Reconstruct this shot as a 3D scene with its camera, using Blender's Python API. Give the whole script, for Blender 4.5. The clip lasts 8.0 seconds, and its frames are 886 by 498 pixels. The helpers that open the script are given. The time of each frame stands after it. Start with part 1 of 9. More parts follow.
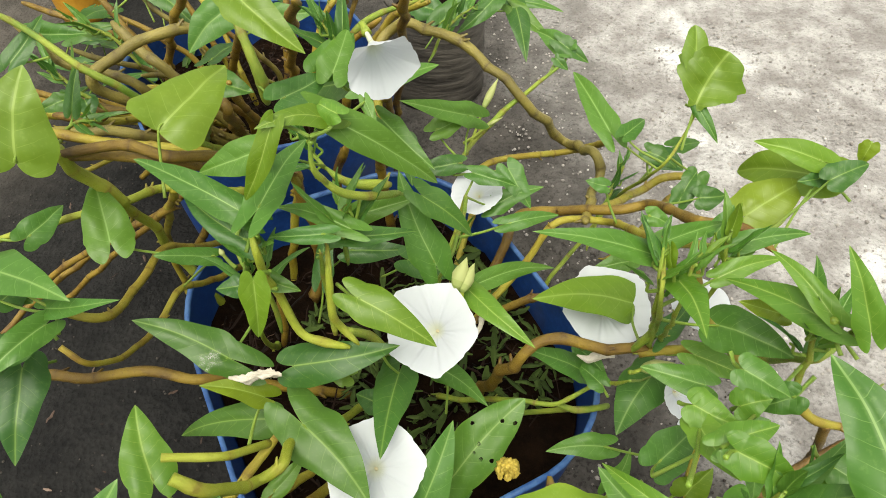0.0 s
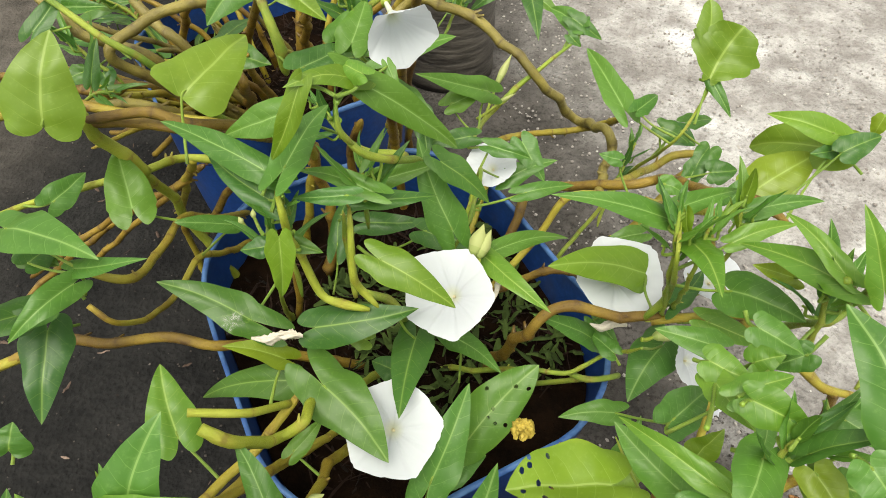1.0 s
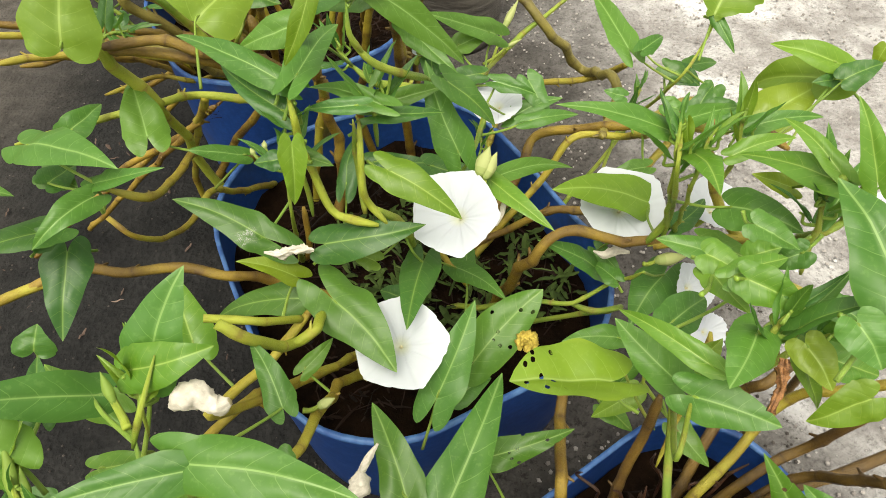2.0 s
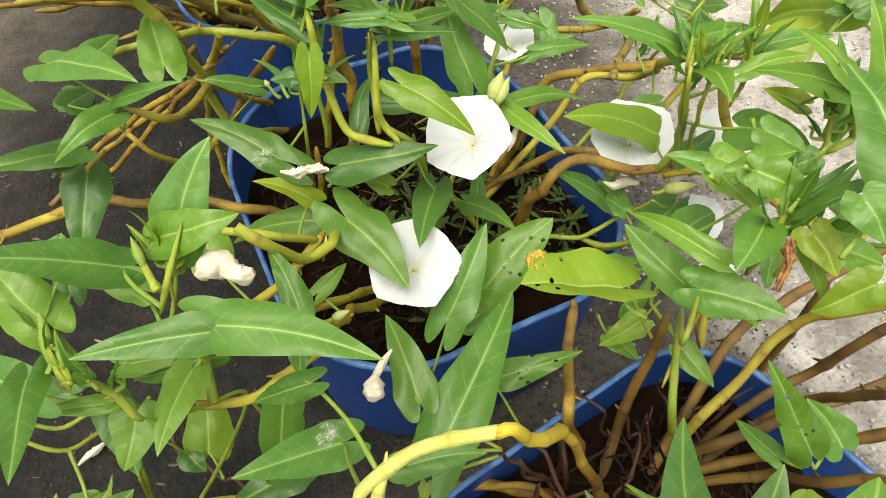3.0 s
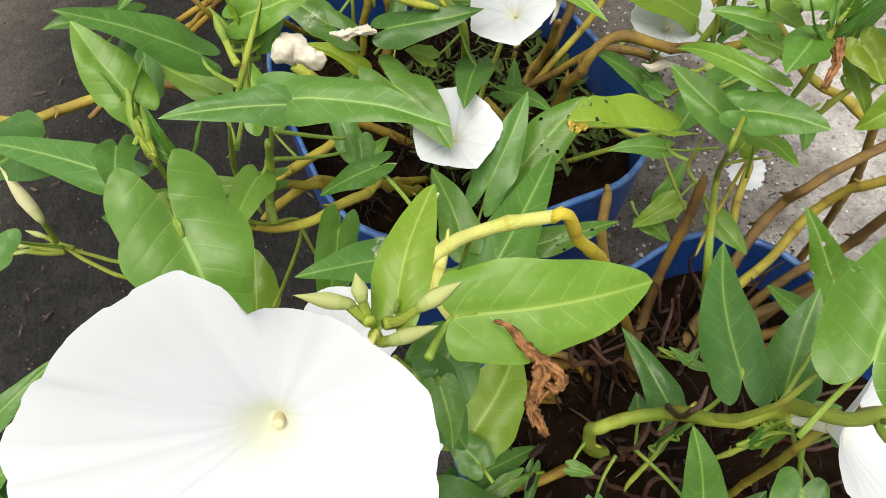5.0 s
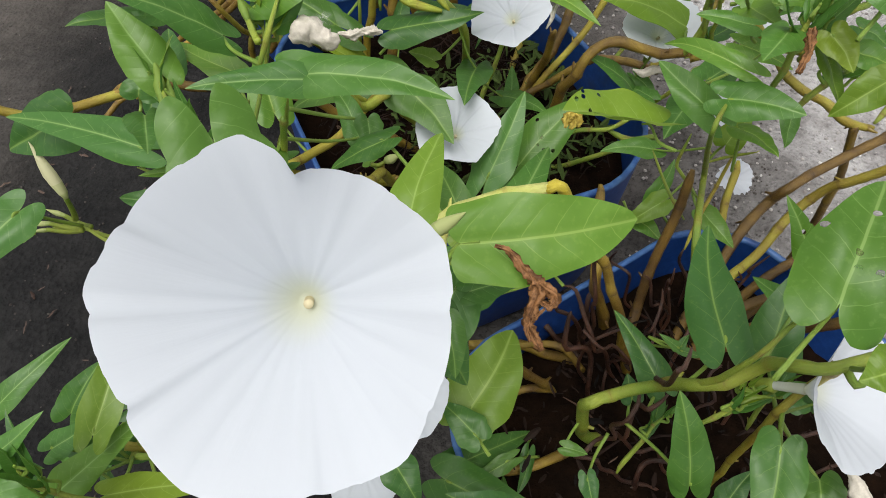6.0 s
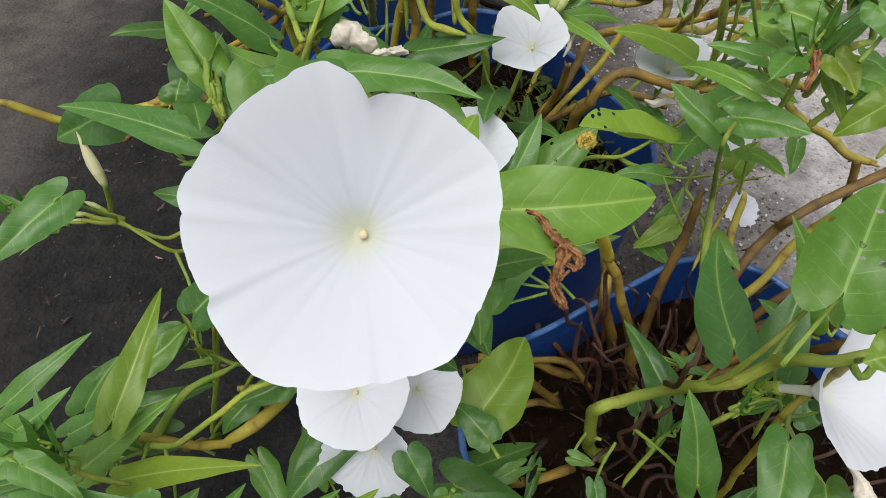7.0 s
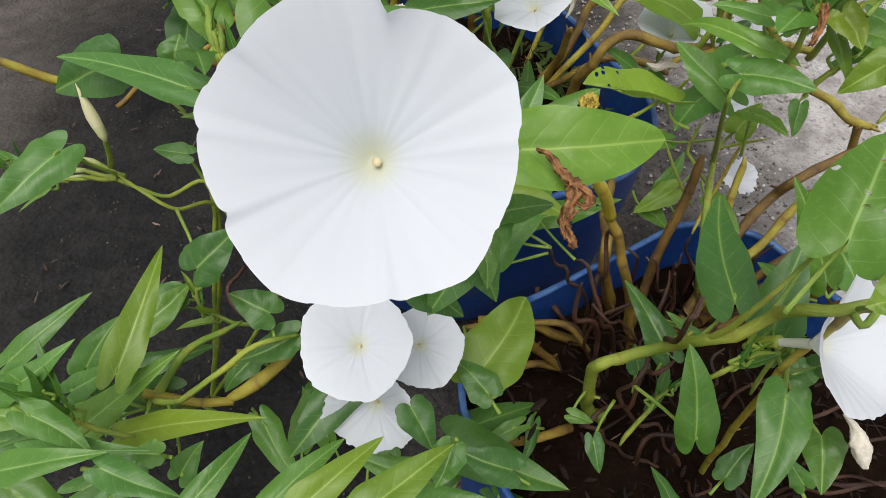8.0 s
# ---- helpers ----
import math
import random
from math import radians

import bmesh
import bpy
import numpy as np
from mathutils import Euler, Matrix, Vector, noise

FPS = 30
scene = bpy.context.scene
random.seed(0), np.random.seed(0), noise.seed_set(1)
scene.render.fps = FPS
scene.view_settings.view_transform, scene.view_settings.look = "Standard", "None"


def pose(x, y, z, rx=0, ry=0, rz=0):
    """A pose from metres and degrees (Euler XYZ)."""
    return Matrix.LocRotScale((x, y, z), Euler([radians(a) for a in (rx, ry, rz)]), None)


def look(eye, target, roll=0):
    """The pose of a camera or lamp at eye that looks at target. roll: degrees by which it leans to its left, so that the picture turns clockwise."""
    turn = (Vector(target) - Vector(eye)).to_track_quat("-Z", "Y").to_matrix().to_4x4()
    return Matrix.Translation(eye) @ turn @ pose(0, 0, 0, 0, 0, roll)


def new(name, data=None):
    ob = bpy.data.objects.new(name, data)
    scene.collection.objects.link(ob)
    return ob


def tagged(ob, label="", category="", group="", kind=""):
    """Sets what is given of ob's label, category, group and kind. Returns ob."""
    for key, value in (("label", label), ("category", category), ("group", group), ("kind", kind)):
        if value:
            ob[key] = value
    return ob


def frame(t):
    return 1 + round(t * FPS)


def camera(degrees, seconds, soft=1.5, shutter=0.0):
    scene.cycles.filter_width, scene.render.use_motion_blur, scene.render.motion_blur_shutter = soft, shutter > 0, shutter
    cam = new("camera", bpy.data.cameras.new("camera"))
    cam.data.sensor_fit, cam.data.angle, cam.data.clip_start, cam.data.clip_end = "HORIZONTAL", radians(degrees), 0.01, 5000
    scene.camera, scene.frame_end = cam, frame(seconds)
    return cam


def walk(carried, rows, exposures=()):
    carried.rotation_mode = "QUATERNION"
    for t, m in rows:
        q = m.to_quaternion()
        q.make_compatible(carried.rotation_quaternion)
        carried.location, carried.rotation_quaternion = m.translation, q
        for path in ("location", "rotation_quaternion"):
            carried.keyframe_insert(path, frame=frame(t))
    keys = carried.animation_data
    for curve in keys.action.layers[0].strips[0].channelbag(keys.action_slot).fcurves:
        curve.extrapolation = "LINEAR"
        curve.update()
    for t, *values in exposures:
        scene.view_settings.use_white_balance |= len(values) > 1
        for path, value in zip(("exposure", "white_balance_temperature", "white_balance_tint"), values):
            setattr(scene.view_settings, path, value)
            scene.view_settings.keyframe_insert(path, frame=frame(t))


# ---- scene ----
# the camera is hand-held, drawn back and down over the plants
cam = camera(70.34, 8.0, soft=0.9)
EXPOSURES = [(0.0, 0.90, 7250, 3), (1.7, 1.02, 7300, 4), (3.0, 1.16, 7800, 4), (4.5, 1.18, 7650, 6), (5.2, 0.76, 6950, 8), (6.3, 0.42, 6550, 9), (8.0, 0.46, 6650, 10)]
PATH = [
    (0, (0.00004, 0.00400, 0.63528), (0.00138, 0.63902, -0.13721), 0.550),
    (0.5, (-0.00400, -0.00096, 0.63232), (-0.00173, 0.62244, -0.14958), 0.744),
    (1, (-0.00856, -0.01125, 0.63175), (-0.01190, 0.61068, -0.15132), 0.680),
    (1.5, (-0.00858, -0.02971, 0.62243), (-0.01161, 0.58250, -0.16826), 0.978),
    (1.7, (-0.00792, -0.03744, 0.62029), (-0.01515, 0.57206, -0.17246), 0.601),
    (2.8, (-0.00940, -0.07970, 0.59892), (-0.02999, 0.50890, -0.20925), -0.315),
    (3, (-0.01045, -0.08454, 0.59808), (-0.03369, 0.49863, -0.21394), -0.389),
    (3.5, (-0.01537, -0.10132, 0.58533), (-0.04761, 0.46652, -0.23718), -1.104),
    (4, (-0.02224, -0.11906, 0.57975), (-0.06647, 0.44152, -0.24717), -1.700),
    (4.5, (-0.02267, -0.13423, 0.57417), (-0.06706, 0.41718, -0.25889), -1.887),
    (5, (-0.02506, -0.15034, 0.56861), (-0.06881, 0.39959, -0.26545), -1.181),
    (5.2, (-0.02608, -0.15639, 0.56712), (-0.07141, 0.39589, -0.26530), -1.059),
    (6.3, (-0.02587, -0.18808, 0.57205), (-0.06446, 0.41232, -0.22672), 0.380),
    (6.5, (-0.02743, -0.19391, 0.57361), (-0.07496, 0.41787, -0.21599), 0.062),
    (7, (-0.03230, -0.20524, 0.56636), (-0.08032, 0.43274, -0.20220), 1.930),
    (7.5, (-0.02623, -0.21390, 0.55800), (-0.07388, 0.42831, -0.20705), 2.200),
    (8, (-0.03547, -0.21382, 0.55977), (-0.07162, 0.39655, -0.23153), 2.933),
]
walk(cam, [(t, look(eye, target, roll)) for t, eye, target, roll in PATH], EXPOSURES)

# ---- light: a bright overcast sky, a weak broad sun high behind the walk ----
SUN_ELEV, SUN_TURN = 70.0, 200.0
world = bpy.data.worlds.new("overcast_sky")
scene.world = world
world.use_nodes = True
wn = world.node_tree
sky = wn.nodes.new("ShaderNodeTexSky")
sky.sky_type, sky.sun_disc = "NISHITA", False
sky.sun_elevation, sky.sun_rotation = radians(SUN_ELEV), radians(SUN_TURN)
sky.air_density, sky.dust_density, sky.ozone_density = 1.0, 4.0, 1.0
wn.nodes["Background"].inputs["Strength"].default_value = 0.15
grey = wn.nodes.new("ShaderNodeHueSaturation")
grey.inputs["Saturation"].default_value = 0.15
wn.links.new(sky.outputs[0], grey.inputs["Color"])
wn.links.new(grey.outputs[0], wn.nodes["Background"].inputs["Color"])
sun = new("sun", bpy.data.lights.new("sun", "SUN"))
sun.data.energy, sun.data.angle, sun.data.color = 1.5, radians(40), (1.0, 0.97, 0.92)
sun.matrix_world = look((0, 0, 3), (math.sin(radians(SUN_TURN)) * -1.7, math.cos(radians(SUN_TURN)) * -1.7, 3 - 1.7 * math.tan(radians(SUN_ELEV))))


# ---- materials ----
def material(name, rough=0.6, spec=0.4):
    """A node material: returns it, its tree and its Principled node."""
    m = bpy.data.materials.new(name)
    m.use_nodes = True
    b = m.node_tree.nodes["Principled BSDF"]
    b.inputs["Roughness"].default_value = rough
    b.inputs["Specular IOR Level"].default_value = spec
    return m, m.node_tree, b


def node(tree, kind, **values):
    n = tree.nodes.new(kind)
    for key, value in values.items():
        n.inputs[key.replace("_", " ")].default_value = value
    return n


def math_node(tree, op, a, b=None, c=None, clamp=False):
    n = tree.nodes.new("ShaderNodeMath")
    n.operation, n.use_clamp = op, clamp
    for i, v in enumerate((a, b, c)):
        if v is None:
            continue
        if isinstance(v, (int, float)):
            n.inputs[i].default_value = v
        else:
            tree.links.new(v, n.inputs[i])
    return n.outputs[0]


def smooth(tree, v, low, high):
    n = tree.nodes.new("ShaderNodeMapRange")
    n.interpolation_type = "SMOOTHSTEP"
    n.inputs[1].default_value, n.inputs[2].default_value = low, high
    tree.links.new(v, n.inputs[0])
    return n.outputs[0]


def blend(tree, fac, a, b):
    n = tree.nodes.new("ShaderNodeMix")
    n.data_type = "RGBA"
    for i, v in ((0, fac), (6, a), (7, b)):
        if isinstance(v, (int, float)):
            n.inputs[i].default_value = v
        elif isinstance(v, tuple):
            n.inputs[i].default_value = (*v, 1.0)
        else:
            tree.links.new(v, n.inputs[i])
    return n.outputs[2]


def coords(tree, which="Object"):
    return tree.nodes.new("ShaderNodeTexCoord").outputs[which]


def grain(tree, where, scale, detail=4.0, rough=0.6, what=0):
    n = node(tree, "ShaderNodeTexNoise", Scale=scale, Detail=detail, Roughness=rough)
    tree.links.new(where, n.inputs["Vector"])
    return n.outputs[what]


def bump(tree, b, height, strength, distance):
    n = node(tree, "ShaderNodeBump", Strength=strength, Distance=distance)
    tree.links.new(height, n.inputs["Height"])
    tree.links.new(n.outputs[0], b.inputs["Normal"])
    return n


def leaf_material(name, dark, light, vein, holes=0.0, few=0.35, ribs=0.46):
    """A leaf blade: midrib and side veins by the blade's own UV, mottled green, light coming through."""
    m, t, b = material(name, 0.44, 0.46)
    uv = t.nodes.new("ShaderNodeUVMap").outputs[0]
    sep = t.nodes.new("ShaderNodeSeparateXYZ")
    t.links.new(uv, sep.inputs[0])
    u, v = sep.outputs[0], sep.outputs[1]
    side = math_node(t, "ABSOLUTE", math_node(t, "SUBTRACT", u, 0.5))
    rib = math_node(t, "MAXIMUM", smooth(t, side, 0.022, 0.008), math_node(t, "MULTIPLY", smooth(t, side, 0.07, 0.0), 0.25))
    rib = math_node(t, "MULTIPLY", rib, math_node(t, "SUBTRACT", 1.0, math_node(t, "MULTIPLY", v, 0.35)))
    wob = grain(t, uv, 5.0, 2.0)
    slope = math_node(t, "SUBTRACT", v, math_node(t, "MULTIPLY", math_node(t, "POWER", side, 1.25), 0.62))
    slope = math_node(t, "ADD", slope, math_node(t, "MULTIPLY", wob, 0.035))
    saw = math_node(t, "PINGPONG", math_node(t, "MULTIPLY", slope, 6.0), 0.5)
    lateral = smooth(t, saw, 0.034, 0.006)
    lateral = math_node(t, "MULTIPLY", lateral, smooth(t, side, 0.47, 0.10))
    veins = math_node(t, "MAXIMUM", rib, math_node(t, "MULTIPLY", lateral, ribs))
    obj = coords(t)
    mottle = grain(t, obj, 55.0, 5.0)
    fine = grain(t, obj, 420.0, 3.0)
    rnd = t.nodes.new("ShaderNodeObjectInfo").outputs["Random"]
    tone = math_node(t, "ADD", math_node(t, "MULTIPLY", rnd, 0.75), math_node(t, "MULTIPLY", math_node(t, "SUBTRACT", mottle, 0.5), 1.1), clamp=True)
    col = blend(t, tone, dark, light)
    # a greyer, bluer cast on some blades, yellower on others
    hue = math_node(t, "FRACT", math_node(t, "MULTIPLY", rnd, 7.31))
    col = blend(t, math_node(t, "MULTIPLY", smooth(t, hue, 0.45, 1.0), 0.42), col, (dark[0] * 1.15, dark[1] * 1.15, dark[2] * 2.0))
    col = blend(t, math_node(t, "MULTIPLY", smooth(t, hue, 0.25, 0.0), 0.45), col, (light[0] * 1.5, light[1] * 1.15, light[2] * 0.8))
    col = blend(t, math_node(t, "MULTIPLY", smooth(t, side, 0.42, 0.49), 0.42), col, (light[0] * 1.3, light[1] * 1.1, light[2]))
    col = blend(t, math_node(t, "MULTIPLY", smooth(t, fine, 0.52, 0.72), 0.14), col, vein)
    col = blend(t, math_node(t, "MULTIPLY", veins, 0.78), col, vein)
    t.links.new(col, b.inputs["Base Color"])
    quilt = math_node(t, "ADD", math_node(t, "MULTIPLY", smooth(t, saw, 0.0, 0.25), 0.6), math_node(t, "MULTIPLY", rib, -0.8))
    quilt = math_node(t, "ADD", quilt, math_node(t, "MULTIPLY", fine, 0.25))
    bump(t, b, quilt, 0.16, 0.0006)
    rough = math_node(t, "ADD", 0.31, math_node(t, "MULTIPLY", mottle, 0.22))
    t.links.new(rough, b.inputs["Roughness"])
    tr = node(t, "ShaderNodeBsdfTranslucent")
    t.links.new(blend(t, 0.55, col, light), tr.inputs["Color"])
    mix = node(t, "ShaderNodeMixShader", Fac=0.36)
    t.links.new(b.outputs[0], mix.inputs[1])
    t.links.new(tr.outputs[0], mix.inputs[2])
    last = mix.outputs[0]
    if holes:
        vor = node(t, "ShaderNodeTexVoronoi", Scale=9.0, Randomness=1.0)
        vor.voronoi_dimensions = "2D"
        squeeze = node(t, "ShaderNodeMapping")
        squeeze.inputs["Scale"].default_value = (0.62, 1.0, 1.0)
        t.links.new(uv, squeeze.inputs[0])
        t.links.new(squeeze.outputs[0], vor.inputs["Vector"])
        pick = t.nodes.new("ShaderNodeSeparateXYZ")
        t.links.new(vor.outputs["Color"], pick.inputs[0])
        rim = math_node(t, "ADD", vor.outputs["Distance"], math_node(t, "MULTIPLY", grain(t, uv, 30.0), 0.18))
        eaten = math_node(t, "MULTIPLY", smooth(t, rim, 0.30, 0.28), smooth(t, pick.outputs[0], few, few + 0.01))
        eaten = math_node(t, "MULTIPLY", eaten, smooth(t, v, 1.0 - holes - 0.06, 1.0 - holes))
        clear = t.nodes.new("ShaderNodeBsdfTransparent")
        mh = t.nodes.new("ShaderNodeMixShader")
        t.links.new(eaten, mh.inputs[0])
        t.links.new(last, mh.inputs[1])
        t.links.new(clear.outputs[0], mh.inputs[2])
        last = mh.outputs[0]
    t.links.new(last, t.nodes["Material Output"].inputs["Surface"])
    return m


LEAF = leaf_material("leaf_green", (0.050, 0.148, 0.018), (0.108, 0.245, 0.034), (0.28, 0.45, 0.13))
LEAF_LIGHT = leaf_material("leaf_light_green", (0.082, 0.198, 0.016), (0.155, 0.295, 0.030), (0.34, 0.48, 0.108))
# some blades' own deep green; lower leaves use it as painted shade
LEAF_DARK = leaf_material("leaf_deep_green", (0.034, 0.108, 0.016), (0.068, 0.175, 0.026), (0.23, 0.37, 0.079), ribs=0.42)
LEAF_YOUNG = leaf_material("leaf_yellow_green", (0.105, 0.198, 0.012), (0.178, 0.275, 0.022), (0.34, 0.46, 0.101))
LEAF_EATEN = leaf_material("leaf_eaten_yellow_green", (0.135, 0.255, 0.018), (0.215, 0.335, 0.032), (0.38, 0.50, 0.15), holes=0.42)
LEAF_PITTED = leaf_material("leaf_pitted_green", (0.060, 0.155, 0.013), (0.110, 0.235, 0.022), (0.28, 0.43, 0.12), holes=0.70, few=0.78)


def stem_material(name, low, high, scar, node_tone=(0.110, 0.055, 0.020), ring=0.8):
    """A jointed stem: streaked along its length, a scarred ring at each joint."""
    m, t, b = material(name, 0.42, 0.45)
    obj = coords(t)
    uv = t.nodes.new("ShaderNodeUVMap").outputs[0]
    sep = t.nodes.new("ShaderNodeSeparateXYZ")
    t.links.new(uv, sep.inputs[0])
    big = grain(t, obj, 26.0, 4.0)
    spot = grain(t, obj, 300.0, 3.0)
    stretch = node(t, "ShaderNodeMapping")
    stretch.inputs["Scale"].default_value = (9.0, 9.0, 1.0)
    t.links.new(uv, stretch.inputs[0])
    line = grain(t, stretch.outputs[0], 2.4, 5.0, 0.7)
    col = blend(t, smooth(t, big, 0.32, 0.68), low, high)
    col = blend(t, math_node(t, "MULTIPLY", smooth(t, line, 0.52, 0.72), 0.6), col, scar)
    col = blend(t, math_node(t, "MULTIPLY", smooth(t, spot, 0.62, 0.75), 0.4), col, node_tone)
    off = math_node(t, "ABSOLUTE", math_node(t, "SUBTRACT", math_node(t, "FRACT", sep.outputs[1]), 0.5))
    off = math_node(t, "ADD", off, math_node(t, "MULTIPLY", math_node(t, "SUBTRACT", big, 0.5), 0.10))
    col = blend(t, math_node(t, "MULTIPLY", smooth(t, off, 0.16, 0.02), 0.45), col, scar)
    broken = smooth(t, grain(t, obj, 150.0, 3.0), 0.40, 0.58)
    col = blend(t, math_node(t, "MULTIPLY", math_node(t, "MULTIPLY", smooth(t, off, 0.045, 0.015), ring), broken), col, node_tone)
    rnd = t.nodes.new("ShaderNodeObjectInfo").outputs["Random"]
    col = blend(t, math_node(t, "MULTIPLY", smooth(t, rnd, 0.35, 1.0), 0.22), col, (scar[0] * 0.6, scar[1] * 0.6, scar[2] * 0.6))
    t.links.new(col, b.inputs["Base Color"])
    bump(t, b, math_node(t, "ADD", line, math_node(t, "MULTIPLY", spot, 0.4)), 0.6, 0.0018)
    return m


STEM_BROWN = stem_material("stem_ochre_brown", (0.135, 0.075, 0.012), (0.300, 0.205, 0.026), (0.095, 0.052, 0.012), (0.050, 0.024, 0.010), 0.6)
STEM_UMBER = stem_material("stem_umber", (0.070, 0.036, 0.009), (0.185, 0.108, 0.020), (0.070, 0.038, 0.012), (0.040, 0.020, 0.009), 0.6)
STEM_OCHRE = stem_material("stem_yellow_ochre", (0.250, 0.180, 0.018), (0.360, 0.330, 0.040), (0.180, 0.115, 0.016), (0.110, 0.056, 0.014), 0.55)
STEM_GREEN = stem_material("stem_yellow_green", (0.115, 0.210, 0.020), (0.280, 0.340, 0.040), (0.240, 0.215, 0.032), (0.170, 0.095, 0.028), 0.5)
# dry brown, taken darker to carry the shade among the tub's stems
STEM_DRY = stem_material("stem_dry_brown", (0.018, 0.007, 0.004), (0.062, 0.022, 0.010), (0.075, 0.036, 0.020), (0.025, 0.012, 0.008))
STEM_GREY = stem_material("stem_grey_brown", (0.145, 0.118, 0.028), (0.265, 0.220, 0.052), (0.090, 0.064, 0.020), (0.050, 0.030, 0.012), 0.5)
STEM_PALE = stem_material("stem_pale_yellow", (0.400, 0.440, 0.085), (0.590, 0.590, 0.210), (0.400, 0.420, 0.070), (0.300, 0.190, 0.040), 0.35)
STEM_LIME = stem_material("stem_yellow_lime", (0.215, 0.265, 0.020), (0.350, 0.385, 0.048), (0.270, 0.235, 0.030), (0.150, 0.085, 0.022), 0.55)
STEM_GOLD = stem_material("stem_golden", (0.360, 0.260, 0.018), (0.480, 0.400, 0.040), (0.280, 0.190, 0.020), (0.160, 0.085, 0.020), 0.5)
PETIOLE = stem_material("petiole_green", (0.130, 0.230, 0.026), (0.220, 0.330, 0.045), (0.200, 0.240, 0.045), (0.200, 0.240, 0.045), 0.0)


def petal_material(name, face, crease, streak=0.0, relief=0.09):
    m, t, b = material(name, 0.55, 0.25)
    obj = coords(t)
    uv = t.nodes.new("ShaderNodeUVMap").outputs[0]
    sep = t.nodes.new("ShaderNodeSeparateXYZ")
    t.links.new(uv, sep.inputs[0])
    near = smooth(t, sep.outputs[1], 0.30, 0.02)
    spoke = node(t, "ShaderNodeMapping")
    spoke.inputs["Scale"].default_value = (85.0, 1.6, 1.0)
    t.links.new(uv, spoke.inputs[0])
    fibre = grain(t, spoke.outputs[0], 1.0, 4.0)
    col = blend(t, math_node(t, "MULTIPLY", near, 0.75), face, crease)
    if streak:
        dark = (face[0] * 0.25, face[1] * 0.22, face[2] * 0.2)
        col = blend(t, math_node(t, "MULTIPLY", smooth(t, math_node(t, "ADD", math_node(t, "MULTIPLY", fibre, 0.5), math_node(t, "MULTIPLY", grain(t, obj, 420.0, 5.0, 0.7), 0.5)), 0.42, 0.58), streak), col, dark)
    t.links.new(col, b.inputs["Base Color"])
    bump(t, b, math_node(t, "ADD", fibre, math_node(t, "MULTIPLY", grain(t, obj, 160.0), 0.5)), relief, 0.0012)
    tr = node(t, "ShaderNodeBsdfTranslucent")
    t.links.new(col, tr.inputs["Color"])
    mix = node(t, "ShaderNodeMixShader", Fac=0.30)
    t.links.new(b.outputs[0], mix.inputs[1])
    t.links.new(tr.outputs[0], mix.inputs[2])
    t.links.new(mix.outputs[0], t.nodes["Material Output"].inputs["Surface"])
    return m


PETAL = petal_material("petal_white", (0.605, 0.635, 0.69), (0.62, 0.64, 0.45))
PETAL_WILTED = petal_material("petal_wilted_cream", (0.72, 0.67, 0.58), (0.44, 0.36, 0.16), 0.25, 0.9)
PETAL_YELLOW = petal_material("petal_wilted_yellow", (0.60, 0.46, 0.09), (0.40, 0.26, 0.05), 0.4, 0.9)
BUD = petal_material("bud_pale_green", (0.42, 0.46, 0.19), (0.25, 0.34, 0.08))
BUD_GREEN = petal_material("bud_green", (0.20, 0.30, 0.055), (0.15, 0.24, 0.04))
BUD_CREAM = petal_material("bud_cream", (0.60, 0.58, 0.36), (0.36, 0.42, 0.14))
PETAL_DEAD = petal_material("petal_dead_brown", (0.36, 0.175, 0.070), (0.16, 0.070, 0.03), 0.9, 1.0)


THROAT = petal_material("throat_cream", (0.72, 0.65, 0.46), (0.66, 0.58, 0.38))


def web_material():
    m, t, b = material("cobweb", 0.8, 0.1)
    b.inputs["Base Color"].default_value = (0.62, 0.62, 0.58, 1)
    uv = t.nodes.new("ShaderNodeUVMap").outputs[0]
    sep = t.nodes.new("ShaderNodeSeparateXYZ")
    t.links.new(uv, sep.inputs[0])
    spokes = node(t, "ShaderNodeMapping")
    spokes.inputs["Scale"].default_value = (60.0, 3.0, 1.0)
    t.links.new(uv, spokes.inputs[0])
    thread = math_node(t, "MULTIPLY", smooth(t, grain(t, spokes.outputs[0], 1.0, 4.0, 0.7), 0.35, 0.7), smooth(t, sep.outputs[1], 1.0, 0.1))
    thread = math_node(t, "MULTIPLY", thread, smooth(t, grain(t, coords(t), 260.0, 4.0), 0.30, 0.60))
    mix = t.nodes.new("ShaderNodeMixShader")
    t.links.new(math_node(t, "MULTIPLY", thread, 0.8), mix.inputs[0])
    t.links.new(t.nodes.new("ShaderNodeBsdfTransparent").outputs[0], mix.inputs[1])
    t.links.new(b.outputs[0], mix.inputs[2])
    t.links.new(mix.outputs[0], t.nodes["Material Output"].inputs["Surface"])
    return m


WEB = web_material()


def plastic_material():
    m, t, b = material("blue_plastic", 0.38, 0.5)
    obj = coords(t)
    dirt = grain(t, obj, 14.0, 6.0, 0.65)
    scratch = grain(t, obj, 160.0, 4.0, 0.7)
    col = blend(t, smooth(t, scratch, 0.35, 0.8), (0.006, 0.038, 0.180), (0.012, 0.060, 0.250))
    col = blend(t, math_node(t, "MULTIPLY", smooth(t, dirt, 0.52, 0.78), 0.55), col, (0.055, 0.060, 0.070))
    t.links.new(col, b.inputs["Base Color"])
    t.links.new(math_node(t, "ADD", 0.3, math_node(t, "MULTIPLY", dirt, 0.35)), b.inputs["Roughness"])
    bump(t, b, scratch, 0.15, 0.001)
    return m


BLUE = plastic_material()


